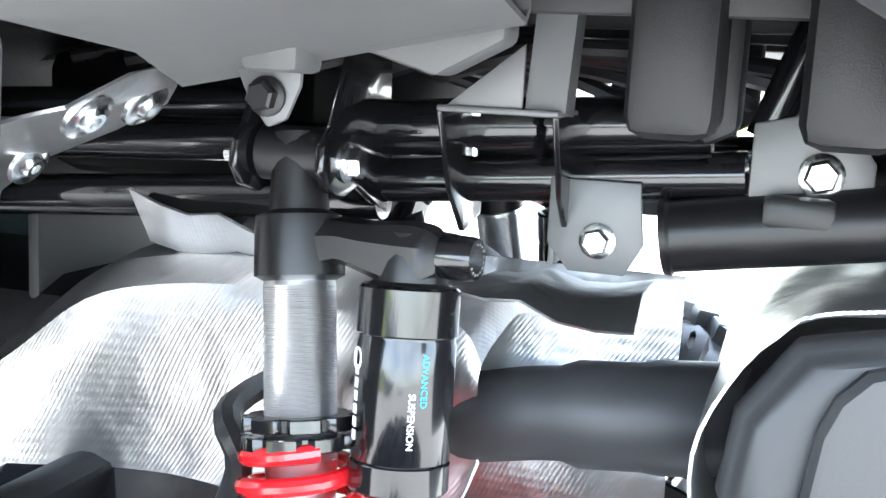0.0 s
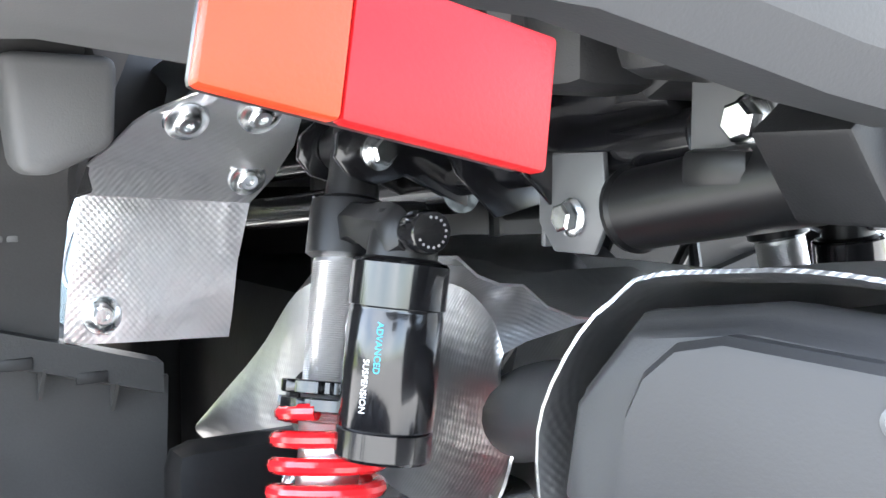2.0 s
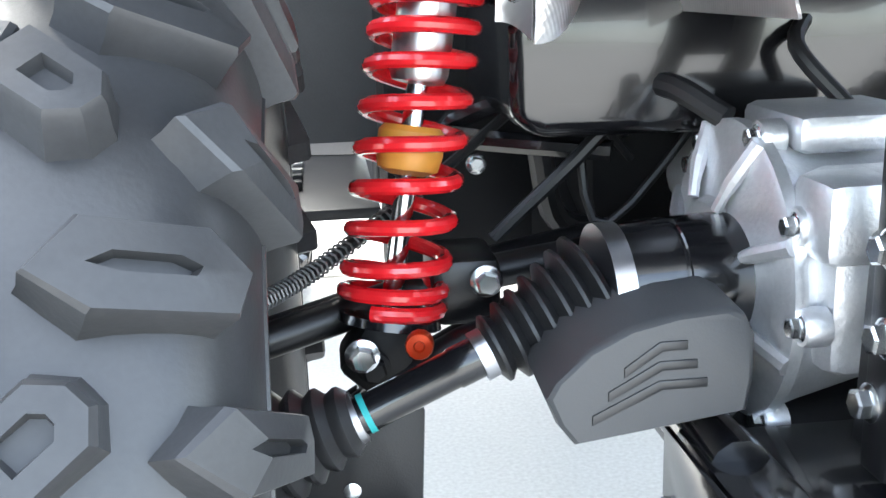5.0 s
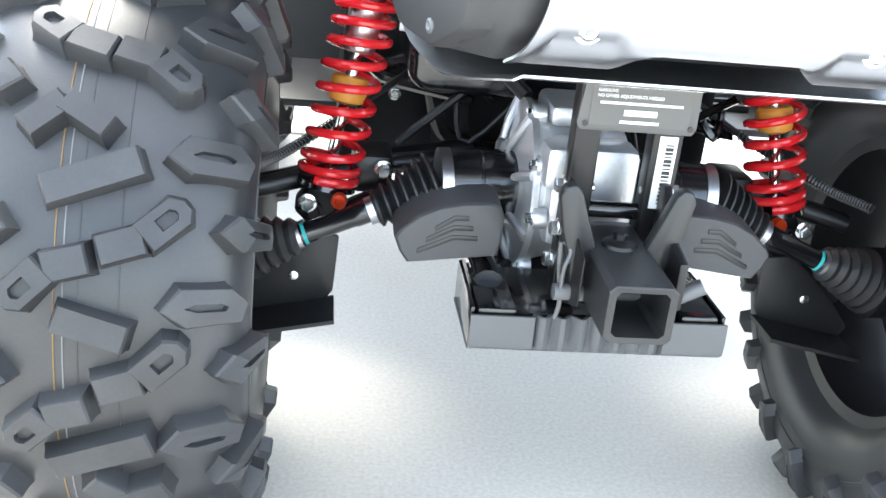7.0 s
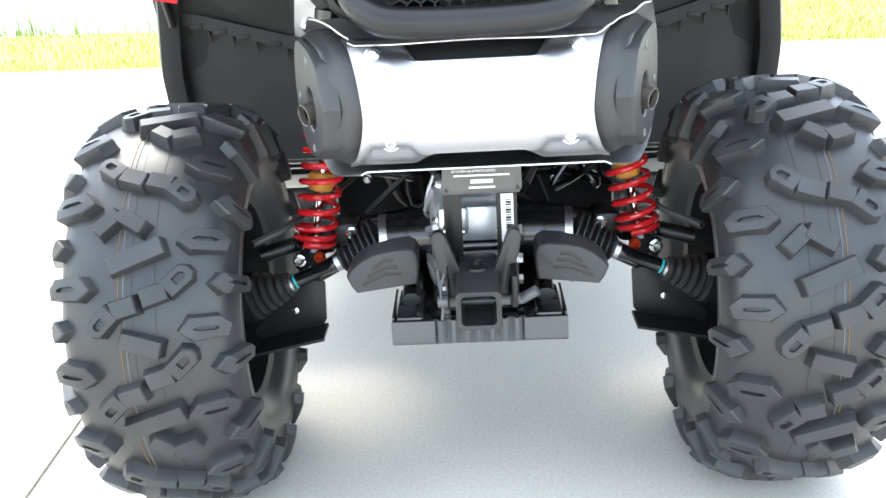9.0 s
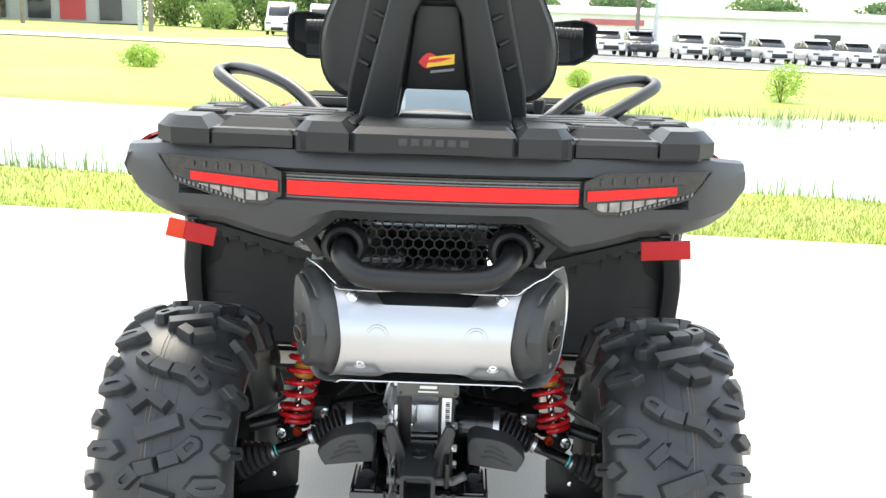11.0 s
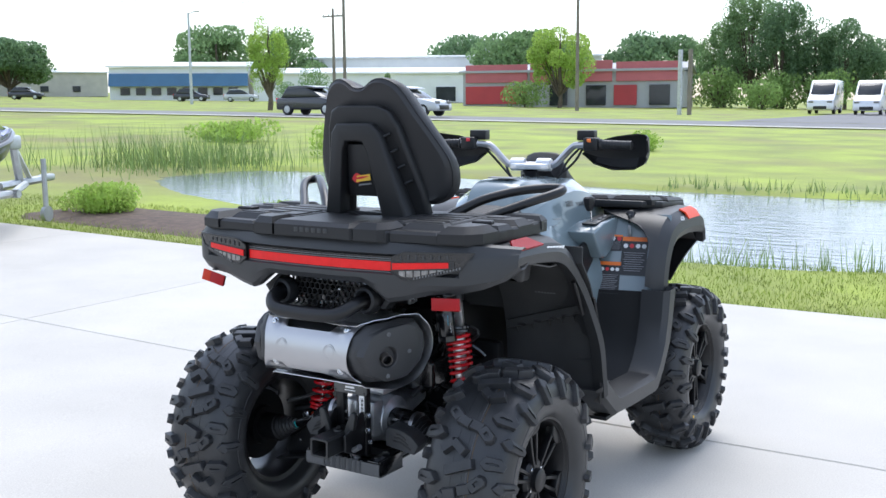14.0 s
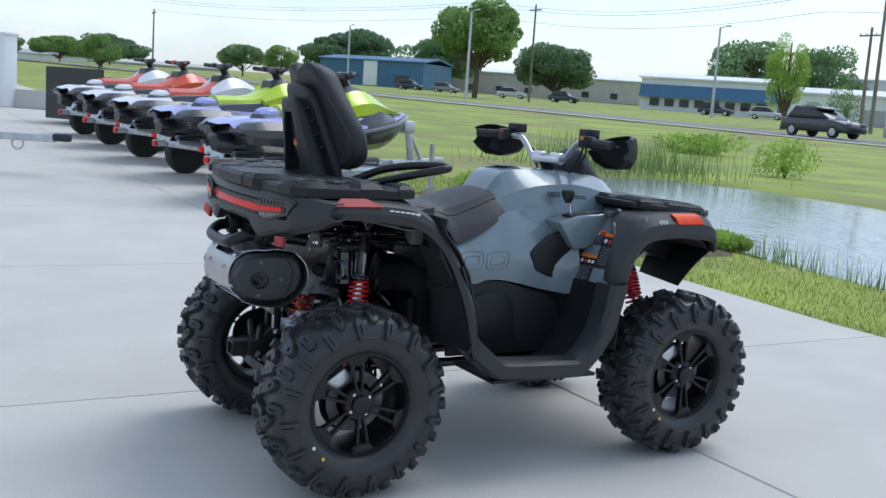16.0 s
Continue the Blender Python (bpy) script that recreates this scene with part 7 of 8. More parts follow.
# ---- rear fenders and liners ----
ARCH = [(-0.17, 1.034, -0.15, 0.978), (-0.1, 1.042, -0.1, 0.984), (0.03, 1.045, 0.03, 0.976), (0.14, 1.036, 0.13, 0.966), (0.2, 1.018, 0.19, 0.95), (0.26, 0.98, 0.24, 0.923), (0.31, 0.92, 0.285, 0.88), (0.355, 0.85, 0.325, 0.815), (0.392, 0.77, 0.355, 0.74), (0.42, 0.69, 0.38, 0.66), (0.44, 0.6, 0.405, 0.57), (0.452, 0.5, 0.425, 0.48)]
FARCH = [(1.08, 0.722, 1.148, 0.722), (1.09, 0.8, 1.165, 0.8), (1.115, 0.88, 1.2, 0.858), (1.155, 0.945, 1.245, 0.895), (1.225, 0.986, 1.31, 0.907), (1.33, 0.999, 1.39, 0.912), (1.44, 1.0, 1.47, 0.908), (1.54, 0.996, 1.55, 0.9), (1.59, 0.965, 1.586, 0.89), (1.606, 0.9, 1.596, 0.85)]


def wall_y(z):
    """The wheel-arch wall leans forward towards its foot."""
    return float(np.interp(z, [0.36, 0.5, 0.6, 0.69, 0.78, 0.87, 0.94], [0.445, 0.44, 0.435, 0.425, 0.4, 0.35, 0.29]))


for s in (-1, 1):
    def S(*p):
        return sided(s, p)
    bm = B()
    rows = []
    for yt, zt, yb, zb in ((v[0], v[1], v[2], v[3]) for v in ARCH):
        dy, dz = yb - yt, zb - zt
        n = Vector((0, dy, dz)).normalized()
        flat = min(1, max(0, (zt - 0.5) / 0.5))
        xi = 0.30 * flat + 0.42 * (1 - flat)
        fl = 0.043 * min(1, max(0, (0.95 - zt) / 0.25))
        rows.append([S(xi, yt - dy * 0.3, zt + 0.02 * flat), S(0.44 + fl, yt - dy * 0.12, zt + 0.015), S(0.53 + fl, yt, zt), S(0.562 + fl, yt + dy * 0.25, zt + dz * 0.25), S(0.572 + fl, yt + dy * 0.6, zt + dz * 0.6), S(0.566 + fl, yb, zb), S(0.552 + fl, yb - dy * 0.06, zb - dz * 0.06), S(0.53 + fl, yb - dy * 0.2, zb - dz * 0.2)])
    cols = [smooth_path([r[j] for r in rows], 3) for j in range(8)]
    sheet(bm, [[cols[j][i] for j in range(8)] for i in range(len(cols[0]))], 0.004)
    part("rear_fender", bm, PLASTIC2, atv, "charcoal plastic rear fender", smooth=24)
    # red marker and pale lettering mark
    bm = B()
    sheet(bm, [[S(0.57 - 0.032 * k, -0.135 + 0.035 * k + (0.18 - 0.085 * k) * v, 1.026 + 0.024 * k) for k in (0, 0.5, 1)] for v in np.linspace(0, 1, 6)], 0.006)
    part("fender_marker", bm, REDREFL, atv, "red fender marker")
    for k in range(6):
        bm = B()
        box(bm, S(0.567, 0.08 + 0.0205 * k, 1.01 - 0.002 * k), (0.003, 0.0165, 0.013), 0.001, Matrix.Rotation(s * 0.35, 4, "Y"))
        part("fender_mark", bm, WHITEP, atv)
    # inner liner: arch roof, lip and back wall
    bm = B()
    rows = []
    for y, z in ((0.0, 0.985), (0.05, 0.975), (0.1, 0.965), (0.15, 0.954), (0.2, 0.944)):
        o = max(0.0, 0.955 - z) * 0.85
        rows.append([S(0.25, y, z + 0.06), S(0.25, y, z - 0.012), S(0.256, y, z - 0.018), S(0.3, y, z - 0.01 + o), S(0.4, y, z + o), S(0.54, y, z - 0.01 + o)])
    cols = [smooth_path([r[j] for r in rows], 4) for j in range(6)]
    sheet(bm, [[cols[j][i] for j in range(6)] for i in range(len(cols[0]))], 0.004)
    part("arch_liner", bm, LINER2, atv, "dull grey wheel-arch liner")
    bm = B()
    sheet(bm, [[S(x + (0.345 - x) * max(0, 1 - (x - 0.25) / 0.2) * (0.71 < z < 0.86 and s < 0), wall_y(z) + (0.13 if x < 0.3 and z > 0.86 else 0), z) for x in (0.25, 0.35, 0.45, 0.53, 0.585)] for z in (0.47, 0.5, 0.6, 0.69, 0.715, 0.78, 0.85, 0.87, 0.94, 0.99)], 0.005)
    wall = part("arch_wall", bm, LINER, atv, "upright wheel-arch wall in dull black plastic")
    bm = B()
    rows = []
    for x in np.linspace(0.26, 0.585, 12):
        z = 0.692 + 0.293 * (x - 0.26)
        rows.append([S(x, wall_y(z) + 0.002, z + 0.014), S(x, wall_y(z) - 0.018, z + 0.012), S(x, wall_y(z) - 0.02, z - 0.012), S(x, wall_y(z) + 0.002, z - 0.016)])
    sheet(bm, rows, 0.003)
    part("ledge", bm, LINER, wall)
    for x in (0.3, 0.36, 0.42, 0.465, 0.51, 0.55):
        bm = B()
        z = 0.692 + 0.293 * (x - 0.26)
        prism(bm, [(wall_y(z), z - 0.01), (wall_y(z) - 0.022, z - 0.01), (wall_y(z), z - 0.04)], "yz", s * x - 0.0015, s * x + 0.0015)
        part("rib", bm, LINER, wall)
        bm = B()
        box(bm, S(x + 0.022, wall_y(z) - 0.022, z - 0.004), (0.026, 0.004, 0.01), 0.001)
        part("clip", bm, PLASTIC, wall)
    for k in range(7):
        bm = B()
        box(bm, S(0.385 + 0.011 * k, wall_y(0.822) - 0.001, 0.822), (0.008, 0.003, 0.011), 0.001)
        part("moulded_mark", bm, LINER2, wall)
    bm = B()
    sheet(bm, [[S(x, wall_y(z) + y, z) for x, y in ((0.57, 0.0), (0.585, -0.01), (0.598, -0.02), (0.6, -0.025))] for z in (0.46, 0.6, 0.75, 0.82)], 0.006)
    part("flap", bm, BLACKP, atv, "thin black rubber flap at the arch")
    bm = B()
    prism(bm, [(s * x, z) for x, z in ((0.412, 0.95), (0.402, 0.872), (0.385, 0.866), (0.338, 0.888), (0.335, 0.95))], "xz", 0.25, 0.3, 0.01, seg=3)
    part("liner_step", bm, LINER2, atv, "faceted step of the arch liner")
    bm = B()
    tube(bm, [S(0.56, 0.28, 0.88), S(0.565, 0.31, 0.82), S(0.565, 0.34, 0.77)], 0.008, 10, 3)
    part("arch_rod", bm, SATIN, atv)
    # clip bracket hanging from the liner
    bm = B()
    prism(bm, [(0.168, 0.96), (0.116, 0.96), (0.118, 0.928), (0.126, 0.91), (0.138, 0.905), (0.15, 0.92)], "yz", s * 0.268 - 0.002, s * 0.268 + 0.002, 0.002)
    part("liner_bracket", bm, GREYMET, atv)
    bm = B()
    hexbolt(bm, S(0.271, 0.137, 0.922), (s, 0, 0), 0.0085)
    part("bolt", bm, SATIN, atv)
    bm = B()
    box(bm, S(0.272, 0.128, 0.977), (0.034, 0.034, 0.084), 0.005)
    part("liner_clip", bm, LINER2, atv)
    bm = B()
    prism(bm, [(0.135, 0.945), (0.08, 0.95), (0.012, 0.964), (0.012, 1.02), (0.135, 1.02)], "yz", s * 0.25 - 0.02, s * 0.25 + 0.02, 0.005)
    part("liner_beam", bm, LINER2, atv)
    bm = B()
    prism(bm, [(0.095, 0.95), (0.05, 0.937), (0.012, 0.957), (0.012, 0.97), (0.095, 0.97)], "yz", s * 0.235 - 0.015, s * 0.235 + 0.015, 0.004)
    part("liner_beam", bm, LINER2, atv)
    bm = B()
    prism(bm, [(-0.055, 1.02), (-0.058, 0.952), (-0.085, 0.905), (-0.104, 0.915), (-0.104, 1.02)], "yz", s * 0.15 - 0.02, s * 0.15 + 0.02, 0.006)
    part("tray_post", bm, PLASTIC, atv)
    bm = B()
    tube(bm, [S(0.15, -0.15, 1.0), S(0.15, -0.118, 0.912)], 0.012, 12)
    part("upright", bm, GLOSS, atv)
bm = B()
prism(bm, [(-0.3, -0.2), (0.3, -0.2), (0.3, 0.2), (-0.3, 0.2)], "xy", 1.0, 1.012)
tray = part("under_tray", bm, LINER, atv, "ribbed plastic tray under the rack")
for x in (-0.2, -0.08, 0.05, 0.17):
    bm = B()
    box(bm, (x, 0.0, 0.99), (0.012, 0.36, 0.03), 0.003)
    part("tray_rib", bm, LINER, tray)
for k, (x, y) in enumerate(((-0.19, -0.07), (-0.21, -0.16), (0.19, -0.07))):
    bm = B()
    box(bm, (x, y, 0.965), (0.06, 0.05, 0.11), 0.012)
    part("tray_post", bm, PLASTIC, atv)
for k in range(8):
    bm = B()
    y = 0.1 + 0.05 * k
    tube(bm, [(-0.1, y, 0.94), (-0.12 + 0.01 * k, y - 0.1, 0.96), (-0.06, y - 0.25, 0.95), (0.05, y - 0.3, 0.93)], 0.006 + 0.002 * (k % 2), 8, 5)
    part("wiring", bm, BOOT, atv)

# ---- rear rack ----
def slab(poly, z0, z1, inset, drop):
    """A moulded block with a sloping chamfer of the given inset and drop round its top."""
    cx, cy = sum(p[0] for p in poly) / len(poly), sum(p[1] for p in poly) / len(poly)
    if sum(a[0] * b[1] - b[0] * a[1] for a, b in zip(poly, poly[1:] + poly[:1])) < 0:
        poly = poly[::-1]

    def ring(z, d):
        out = []
        for p, q, r in zip(poly[-1:] + poly[:-1], poly, poly[1:] + poly[:1]):
            a, b = (Vector(q) - Vector(p)).normalized(), (Vector(r) - Vector(q)).normalized()
            n = Vector((-a.y, a.x)) + Vector((-b.y, b.x))
            n = n / max(0.5, n.dot(Vector((-a.y, a.x))))
            out.append((q[0] + n.x * d, q[1] + n.y * d, z))
        return out
    bm = B()
    t = B()
    rings(t, [ring(z0, 0), ring(z1 - drop, 0), ring(z1, inset)])
    soften(t, 0.0022, 2)
    return merge(bm, t)


def around(u, poly):
    """The outline on the right (u = 1) or its mirror on the left, about the vehicle's middle."""
    return [(0.013 + u * x, y) for x, y in poly]


half = [(0.142, -0.296), (0.24, -0.29), (0.25, -0.268), (0.39, -0.26), (0.47, -0.245), (0.5, -0.205), (0.512, -0.1), (0.51, 0.165), (0.485, 0.2), (0.4, 0.235)]
rack = part("rear_rack", slab(around(1, half) + around(-1, half)[::-1], 1.05, 1.083, 0.004, 0.006), PLASTIC, atv, "black moulded plastic rear rack", smooth=30)
part("rack_panel", slab([(0.013 + x, y) for x, y in ((-0.142, -0.308), (-0.134, -0.318), (0.134, -0.318), (0.142, -0.308), (0.142, -0.2), (-0.142, -0.2))], 1.055, 1.099, 0.016, 0.012), PLASTIC, rack, smooth=30)
part("rack_panel", slab([(0.013 + x, y) for x, y in ((-0.142, -0.196), (0.142, -0.196), (0.142, 0.03), (-0.142, 0.03))], 1.07, 1.095, 0.003, 0.003), PLASTIC, rack, smooth=30)
for u in (-1, 1):
    for poly, z0, z1, inset, drop in (
        ([(0.146, -0.314), (0.22, -0.306), (0.244, -0.276), (0.244, -0.2), (0.146, -0.2)], 1.054, 1.104, 0.016, 0.018),
        ([(0.248, -0.282), (0.392, -0.27), (0.392, -0.225), (0.248, -0.235)], 1.054, 1.084, 0.008, 0.008),
        ([(0.248, -0.231), (0.392, -0.221), (0.392, -0.15), (0.248, -0.15)], 1.07, 1.1, 0.02, 0.018),
        ([(0.396, -0.275), (0.468, -0.26), (0.504, -0.215), (0.508, -0.135), (0.396, -0.135)], 1.056, 1.102, 0.02, 0.02),
        ([(0.372, -0.131), (0.508, -0.131), (0.515, -0.06), (0.488, -0.045), (0.372, -0.045)], 1.058, 1.094, 0.012, 0.014),
        ([(0.372, -0.041), (0.484, -0.041), (0.511, -0.022), (0.513, 0.07), (0.372, 0.07)], 1.058, 1.1, 0.02, 0.018),
        ([(0.372, 0.074), (0.5, 0.074), (0.5, 0.12), (0.372, 0.12)], 1.058, 1.088, 0.008, 0.01),
        ([(0.372, 0.124), (0.513, 0.124), (0.506, 0.175), (0.46, 0.205), (0.372, 0.205)], 1.058, 1.097, 0.014, 0.014),
        ([(0.146, -0.196), (0.244, -0.196), (0.248, -0.146), (0.368, -0.146), (0.368, 0.12), (0.146, 0.12)], 1.07, 1.096, 0.004, 0.004),
    ):
        part("rack_panel", slab(around(u, poly), z0, z1, inset, drop), PLASTIC, rack, smooth=30)
    for poly in (
        [(0.165, -0.18), (0.225, -0.18), (0.235, -0.12), (0.165, -0.1)],
        [(0.255, -0.13), (0.35, -0.13), (0.35, -0.085), (0.245, -0.1)],
        [(0.165, -0.085), (0.24, -0.085), (0.35, -0.07), (0.35, -0.035), (0.165, -0.05)],
        [(0.165, -0.035), (0.35, -0.02), (0.35, 0.015), (0.165, 0.0)],
        [(0.2, 0.02), (0.35, 0.03), (0.35, 0.09), (0.24, 0.09)],
    ):
        part("rack_rib", slab(around(u, poly), 1.094, 1.0995, 0.003, 0.003), PLASTIC, rack, smooth=30)
    for poly in ([(0.41, -0.11), (0.47, -0.105), (0.46, -0.07), (0.41, -0.07)], [(0.4, -0.01), (0.455, 0.0), (0.455, 0.045), (0.4, 0.045)], [(0.27, -0.2), (0.37, -0.195), (0.36, -0.17), (0.27, -0.17)]):
        part("rack_rib", slab(around(u, poly), 1.09, 1.1035, 0.003, 0.003), PLASTIC, rack, smooth=30)
for k in range(6):
    bm = B()
    box(bm, (-0.0375 + 0.021 * k - 0.0021, -0.3185, 1.075), (0.015, 0.002, 0.013), 0.001)
    part("moulded_mark", bm, PLASTIC2, rack)
for s in (-1, 1):
    def S(*p):
        return sided(s, p)
    bm = B()
    tube(bm, [S(0.225, 0.06, 1.075), S(0.255, 0.1, 1.1), S(0.31, 0.16, 1.135), S(0.38, 0.235, 1.157), S(0.44, 0.305, 1.164), S(0.478, 0.338, 1.163), S(0.5, 0.322, 1.159), S(0.492, 0.285, 1.15), S(0.45, 0.225, 1.132), S(0.4, 0.165, 1.11), S(0.355, 0.11, 1.09), S(0.335, 0.08, 1.075)], 0.0145, 16, 5)
    part("grab_bar", bm, SATIN, atv, "looped black grab bar")

# ---- backrest ----
half = [(0.0, 1.478), (0.022, 1.482), (0.048, 1.5), (0.075, 1.507), (0.105, 1.5), (0.135, 1.475), (0.17, 1.41), (0.212, 1.33), (0.241, 1.265), (0.248, 1.215), (0.241, 1.168), (0.215, 1.134), (0.18, 1.122), (0.14, 1.13), (0.06, 1.16)]
outline = half + [(-x, z) for x, z in half[:0:-1]]
out = [(p.x, p.y) for p in smooth_path([(x, z, 0) for x, z in outline] + [(0.0, 1.478, 0)], 3)][:-1]
cx0, cz0 = 0.0, 1.29


def tilt(x, z, d):
    """Backrest plane: leans back with height; d metres to the front of it."""
    return Vector((0.008 + x, -0.003 - (z - 1.1) * 0.2 + 1.5 * x * x + d, z))


bm = B()
rows = []
for k, d in ((0.86, 0.004), (0.93, 0.0), (0.985, 0.012), (1.0, 0.03), (0.985, 0.055), (0.93, 0.075), (0.8, 0.088), (0.5, 0.092)):
    rows.append([tilt(cx0 + (x - cx0) * k, cz0 + (z - cz0) * k, d + 0.02 * (1 - (x / 0.25) ** 2) * (d > 0.06)) for x, z in out])
rings(bm, rows)
pad = part("backrest_pad", bm, SEATV, atv, "padded black vinyl backrest")
seam = [tilt(x * 0.985, cz0 + (z - cz0) * 0.985, 0.0105) for x, z in out]
bm = B()
tube(bm, seam + [seam[0]], 0.0013, 6)
part("seam", bm, BLACKP, pad)


def plate(name, poly, d0, d1, bev, material, parent, label=""):
    t = B()
    prism(t, poly, "xz", d0, d1, bev, seg=3)
    for v in t.verts:
        back = 0.09 * max(0, 1.372 - v.co.z) if name == "support_frame" and v.co.y < -0.03 else 0.0
        v.co = tilt(v.co.x, v.co.z, v.co.y - back)
    return part(name, t, material, parent, label, smooth=30)


sup = plate("backrest_support", [(-0.105, 1.41), (-0.07, 1.425), (0.07, 1.425), (0.105, 1.41), (0.13, 1.36), (0.178, 1.16), (0.185, 1.09), (0.075, 1.09), (0.062, 1.15), (-0.062, 1.15), (-0.075, 1.09), (-0.185, 1.09), (-0.178, 1.16), (-0.13, 1.36)], -0.022, 0.012, 0.008, PLASTIC, atv, "black moulded backrest support")
plate("support_frame", [(-0.168, 1.045), (-0.15, 1.1), (-0.086, 1.345), (-0.062, 1.372), (0.062, 1.372), (0.086, 1.345), (0.15, 1.1), (0.168, 1.045), (0.088, 1.045), (0.076, 1.1), (0.045, 1.29), (0.03, 1.318), (-0.03, 1.318), (-0.045, 1.29), (-0.076, 1.1), (-0.088, 1.045)], -0.052, -0.015, 0.007, PLASTIC, sup)
for s in (-1, 1):
    for k in range(4):
        bm = B()
        a, b = (s * (0.088 + 0.0155 * k), 1.332 - 0.047 * k), (s * (0.108 + 0.0155 * k), 1.342 - 0.047 * k)
        tube(bm, [tilt(a[0], a[1], -0.03), tilt(b[0], b[1], -0.026)], 0.0045, 10)
        part("support_peg", bm, PLASTIC, sup)
plate("support_panel", [(-0.04, 1.31), (0.04, 1.31), (0.062, 1.15), (-0.062, 1.15)], -0.035, -0.02, 0.004, PLASTIC, sup)
plate("support_foot", [(-0.07, 1.102), (0.07, 1.102), (0.075, 1.085), (-0.075, 1.085)], -0.05, -0.02, 0.004, PLASTIC, sup)
def swoosh(a, b, z, tall, d0, d1, material, parent, label="", name="sticker_bar"):
    """A slanted lens-shaped piece of a sticker."""
    pts = [(a + (b - a) * v, z + 0.18 * (b - a) * (v - 0.5) - tall * math.sin(math.pi * v)) for v in np.linspace(0, 1, 9)]
    pts += [(a + (b - a) * v, z + 0.18 * (b - a) * (v - 0.5) + tall * math.sin(math.pi * v)) for v in np.linspace(1, 0, 9)[1:-1]]
    return plate(name, pts, d0, d1, 0, material, parent, label)


st = swoosh(-0.036, 0.004, 1.206, 0.015, -0.0375, -0.036, REDP, sup, "small oval red and yellow sticker", "dealer_sticker")
plate("sticker_bar", [(-0.02, 1.193), (0.034, 1.201), (0.034, 1.22), (-0.014, 1.213)], -0.0386, -0.0376, 0, YELLOWP, st)
swoosh(-0.03, 0.03, 1.2075, 0.0035, -0.0394, -0.0388, REDP, st)
plate("sticker_bar", [(-0.012, 1.182), (0.034, 1.188), (0.034, 1.193), (-0.012, 1.187)], -0.0386, -0.036, 0, GREYP, st)

# ---- seat and body ----
def hull(name, secs, material, label="", k=4, smooth=40, parent=None, creased=False):
    """A body shell through sections (y, half-width top, half-width bottom, z top, z bottom, crown)."""
    sm = smooth_path([s[:3] for s in secs], k), smooth_path([s[3:6] for s in secs], k)
    rows = []
    for (y, wt, wb), (zt, zb, cr) in zip(*sm):
        h = zt - zb
        right = [(wb, zb), ((wt + wb) / 2 + 0.01, zb + h * 0.35), (wt * 1.0, zb + h * 0.7), (wt * 0.9, zb + h * 0.9), (wt * 0.6, zt - cr * 0.2), (wt * 0.25, zt + cr * 0.3)]
        if creased:
            right = [(wb, zb), (wb + 0.004, zb + h * 0.3), (wb * 0.45 + wt * 0.55, zb + h * 0.55), (wt, zt - 0.045), (wt * 0.62, zt - 0.008), (wt * 0.2, zt)]
        rows.append([(x, y, z) for x, z in right] + [(-x, y, z) for x, z in right[::-1]])
    bm = B()
    rings(bm, rows)
    return part(name, bm, material, parent or atv, label, smooth=smooth)


# added dark panel keeps bright grass from showing through gaps behind the grille
bm = B()
box(bm, (0.1, 0.44, 0.82), (0.4, 0.012, 0.16), 0.004)
part("engine_shroud", bm, LINER, atv, "dull black panel added to close the gap past the engine")
SEAT = [(0.2, 0.2, 0.29, 1.03, 0.97, 0.01), (0.3, 0.2, 0.28, 1.012, 0.96, 0.012), (0.4, 0.195, 0.27, 0.997, 0.952, 0.012), (0.48, 0.19, 0.262, 0.99, 0.905, 0.014), (0.53, 0.187, 0.256, 0.994, 0.855, 0.014), (0.62, 0.178, 0.248, 1.018, 0.882, 0.014), (0.69, 0.166, 0.236, 1.04, 0.912, 0.014), (0.745, 0.15, 0.22, 1.05, 0.943, 0.012), (0.8, 0.125, 0.195, 1.03, 0.968, 0.008), (0.845, 0.09, 0.16, 0.99, 0.968, 0.004)]
rider = hull("rider_seat", SEAT, SEATV, "black vinyl rider's seat")
for s in (-1, 1):
    bm = B()
    tube(bm, smooth_path([(s * (c[1] + 0.0015), c[0], c[4] + (c[3] - c[4]) * 0.7) for c in SEAT], 4), 0.0022, 6)
    part("seam", bm, BLACKP, rider)
hull("passenger_seat", [(0.08, 0.14, 0.18, 1.09, 1.03, 0.01), (0.2, 0.17, 0.2, 1.085, 1.02, 0.012), (0.3, 0.16, 0.2, 1.06, 1.0, 0.012)], SEATV, "black vinyl passenger seat")
TANK = [(0.74, 1.048, 1.0, 0.965, 0.14), (0.79, 1.112, 1.03, 0.962, 0.165), (0.85, 1.138, 1.057, 0.94, 0.185), (0.93, 1.143, 1.077, 0.895, 0.198), (1.0, 1.139, 1.085, 0.9, 0.203), (1.1, 1.137, 1.088, 0.93, 0.205), (1.2, 1.134, 1.074, 0.93, 0.205), (1.29, 1.128, 1.05, 0.93, 0.2), (1.37, 1.085, 1.026, 0.93, 0.19), (1.42, 1.03, 1.0, 0.93, 0.17)]
bm = B()
rows = []
for (y, zt, zc), (zl, wc, _) in zip(smooth_path([c[:3] for c in TANK], 4), smooth_path([(c[3], c[4], 0) for c in TANK], 4)):
    right = [(wc + 0.03, zl - 0.02), (wc + 0.038, zl), (wc + 0.022, (zl + zc) / 2), (wc, zc), (wc - 0.05, zc + (zt - zc) * 0.45), (0.095, zt - 0.006), (0.035, zt)]
    rows.append([(x, y, z) for x, z in right] + [(-x, y, z) for x, z in right[::-1]])
rings(bm, rows)
part("tank_cover", bm, PAINT, atv, "glossy grey-blue tank cover", smooth=16)
bm = B()
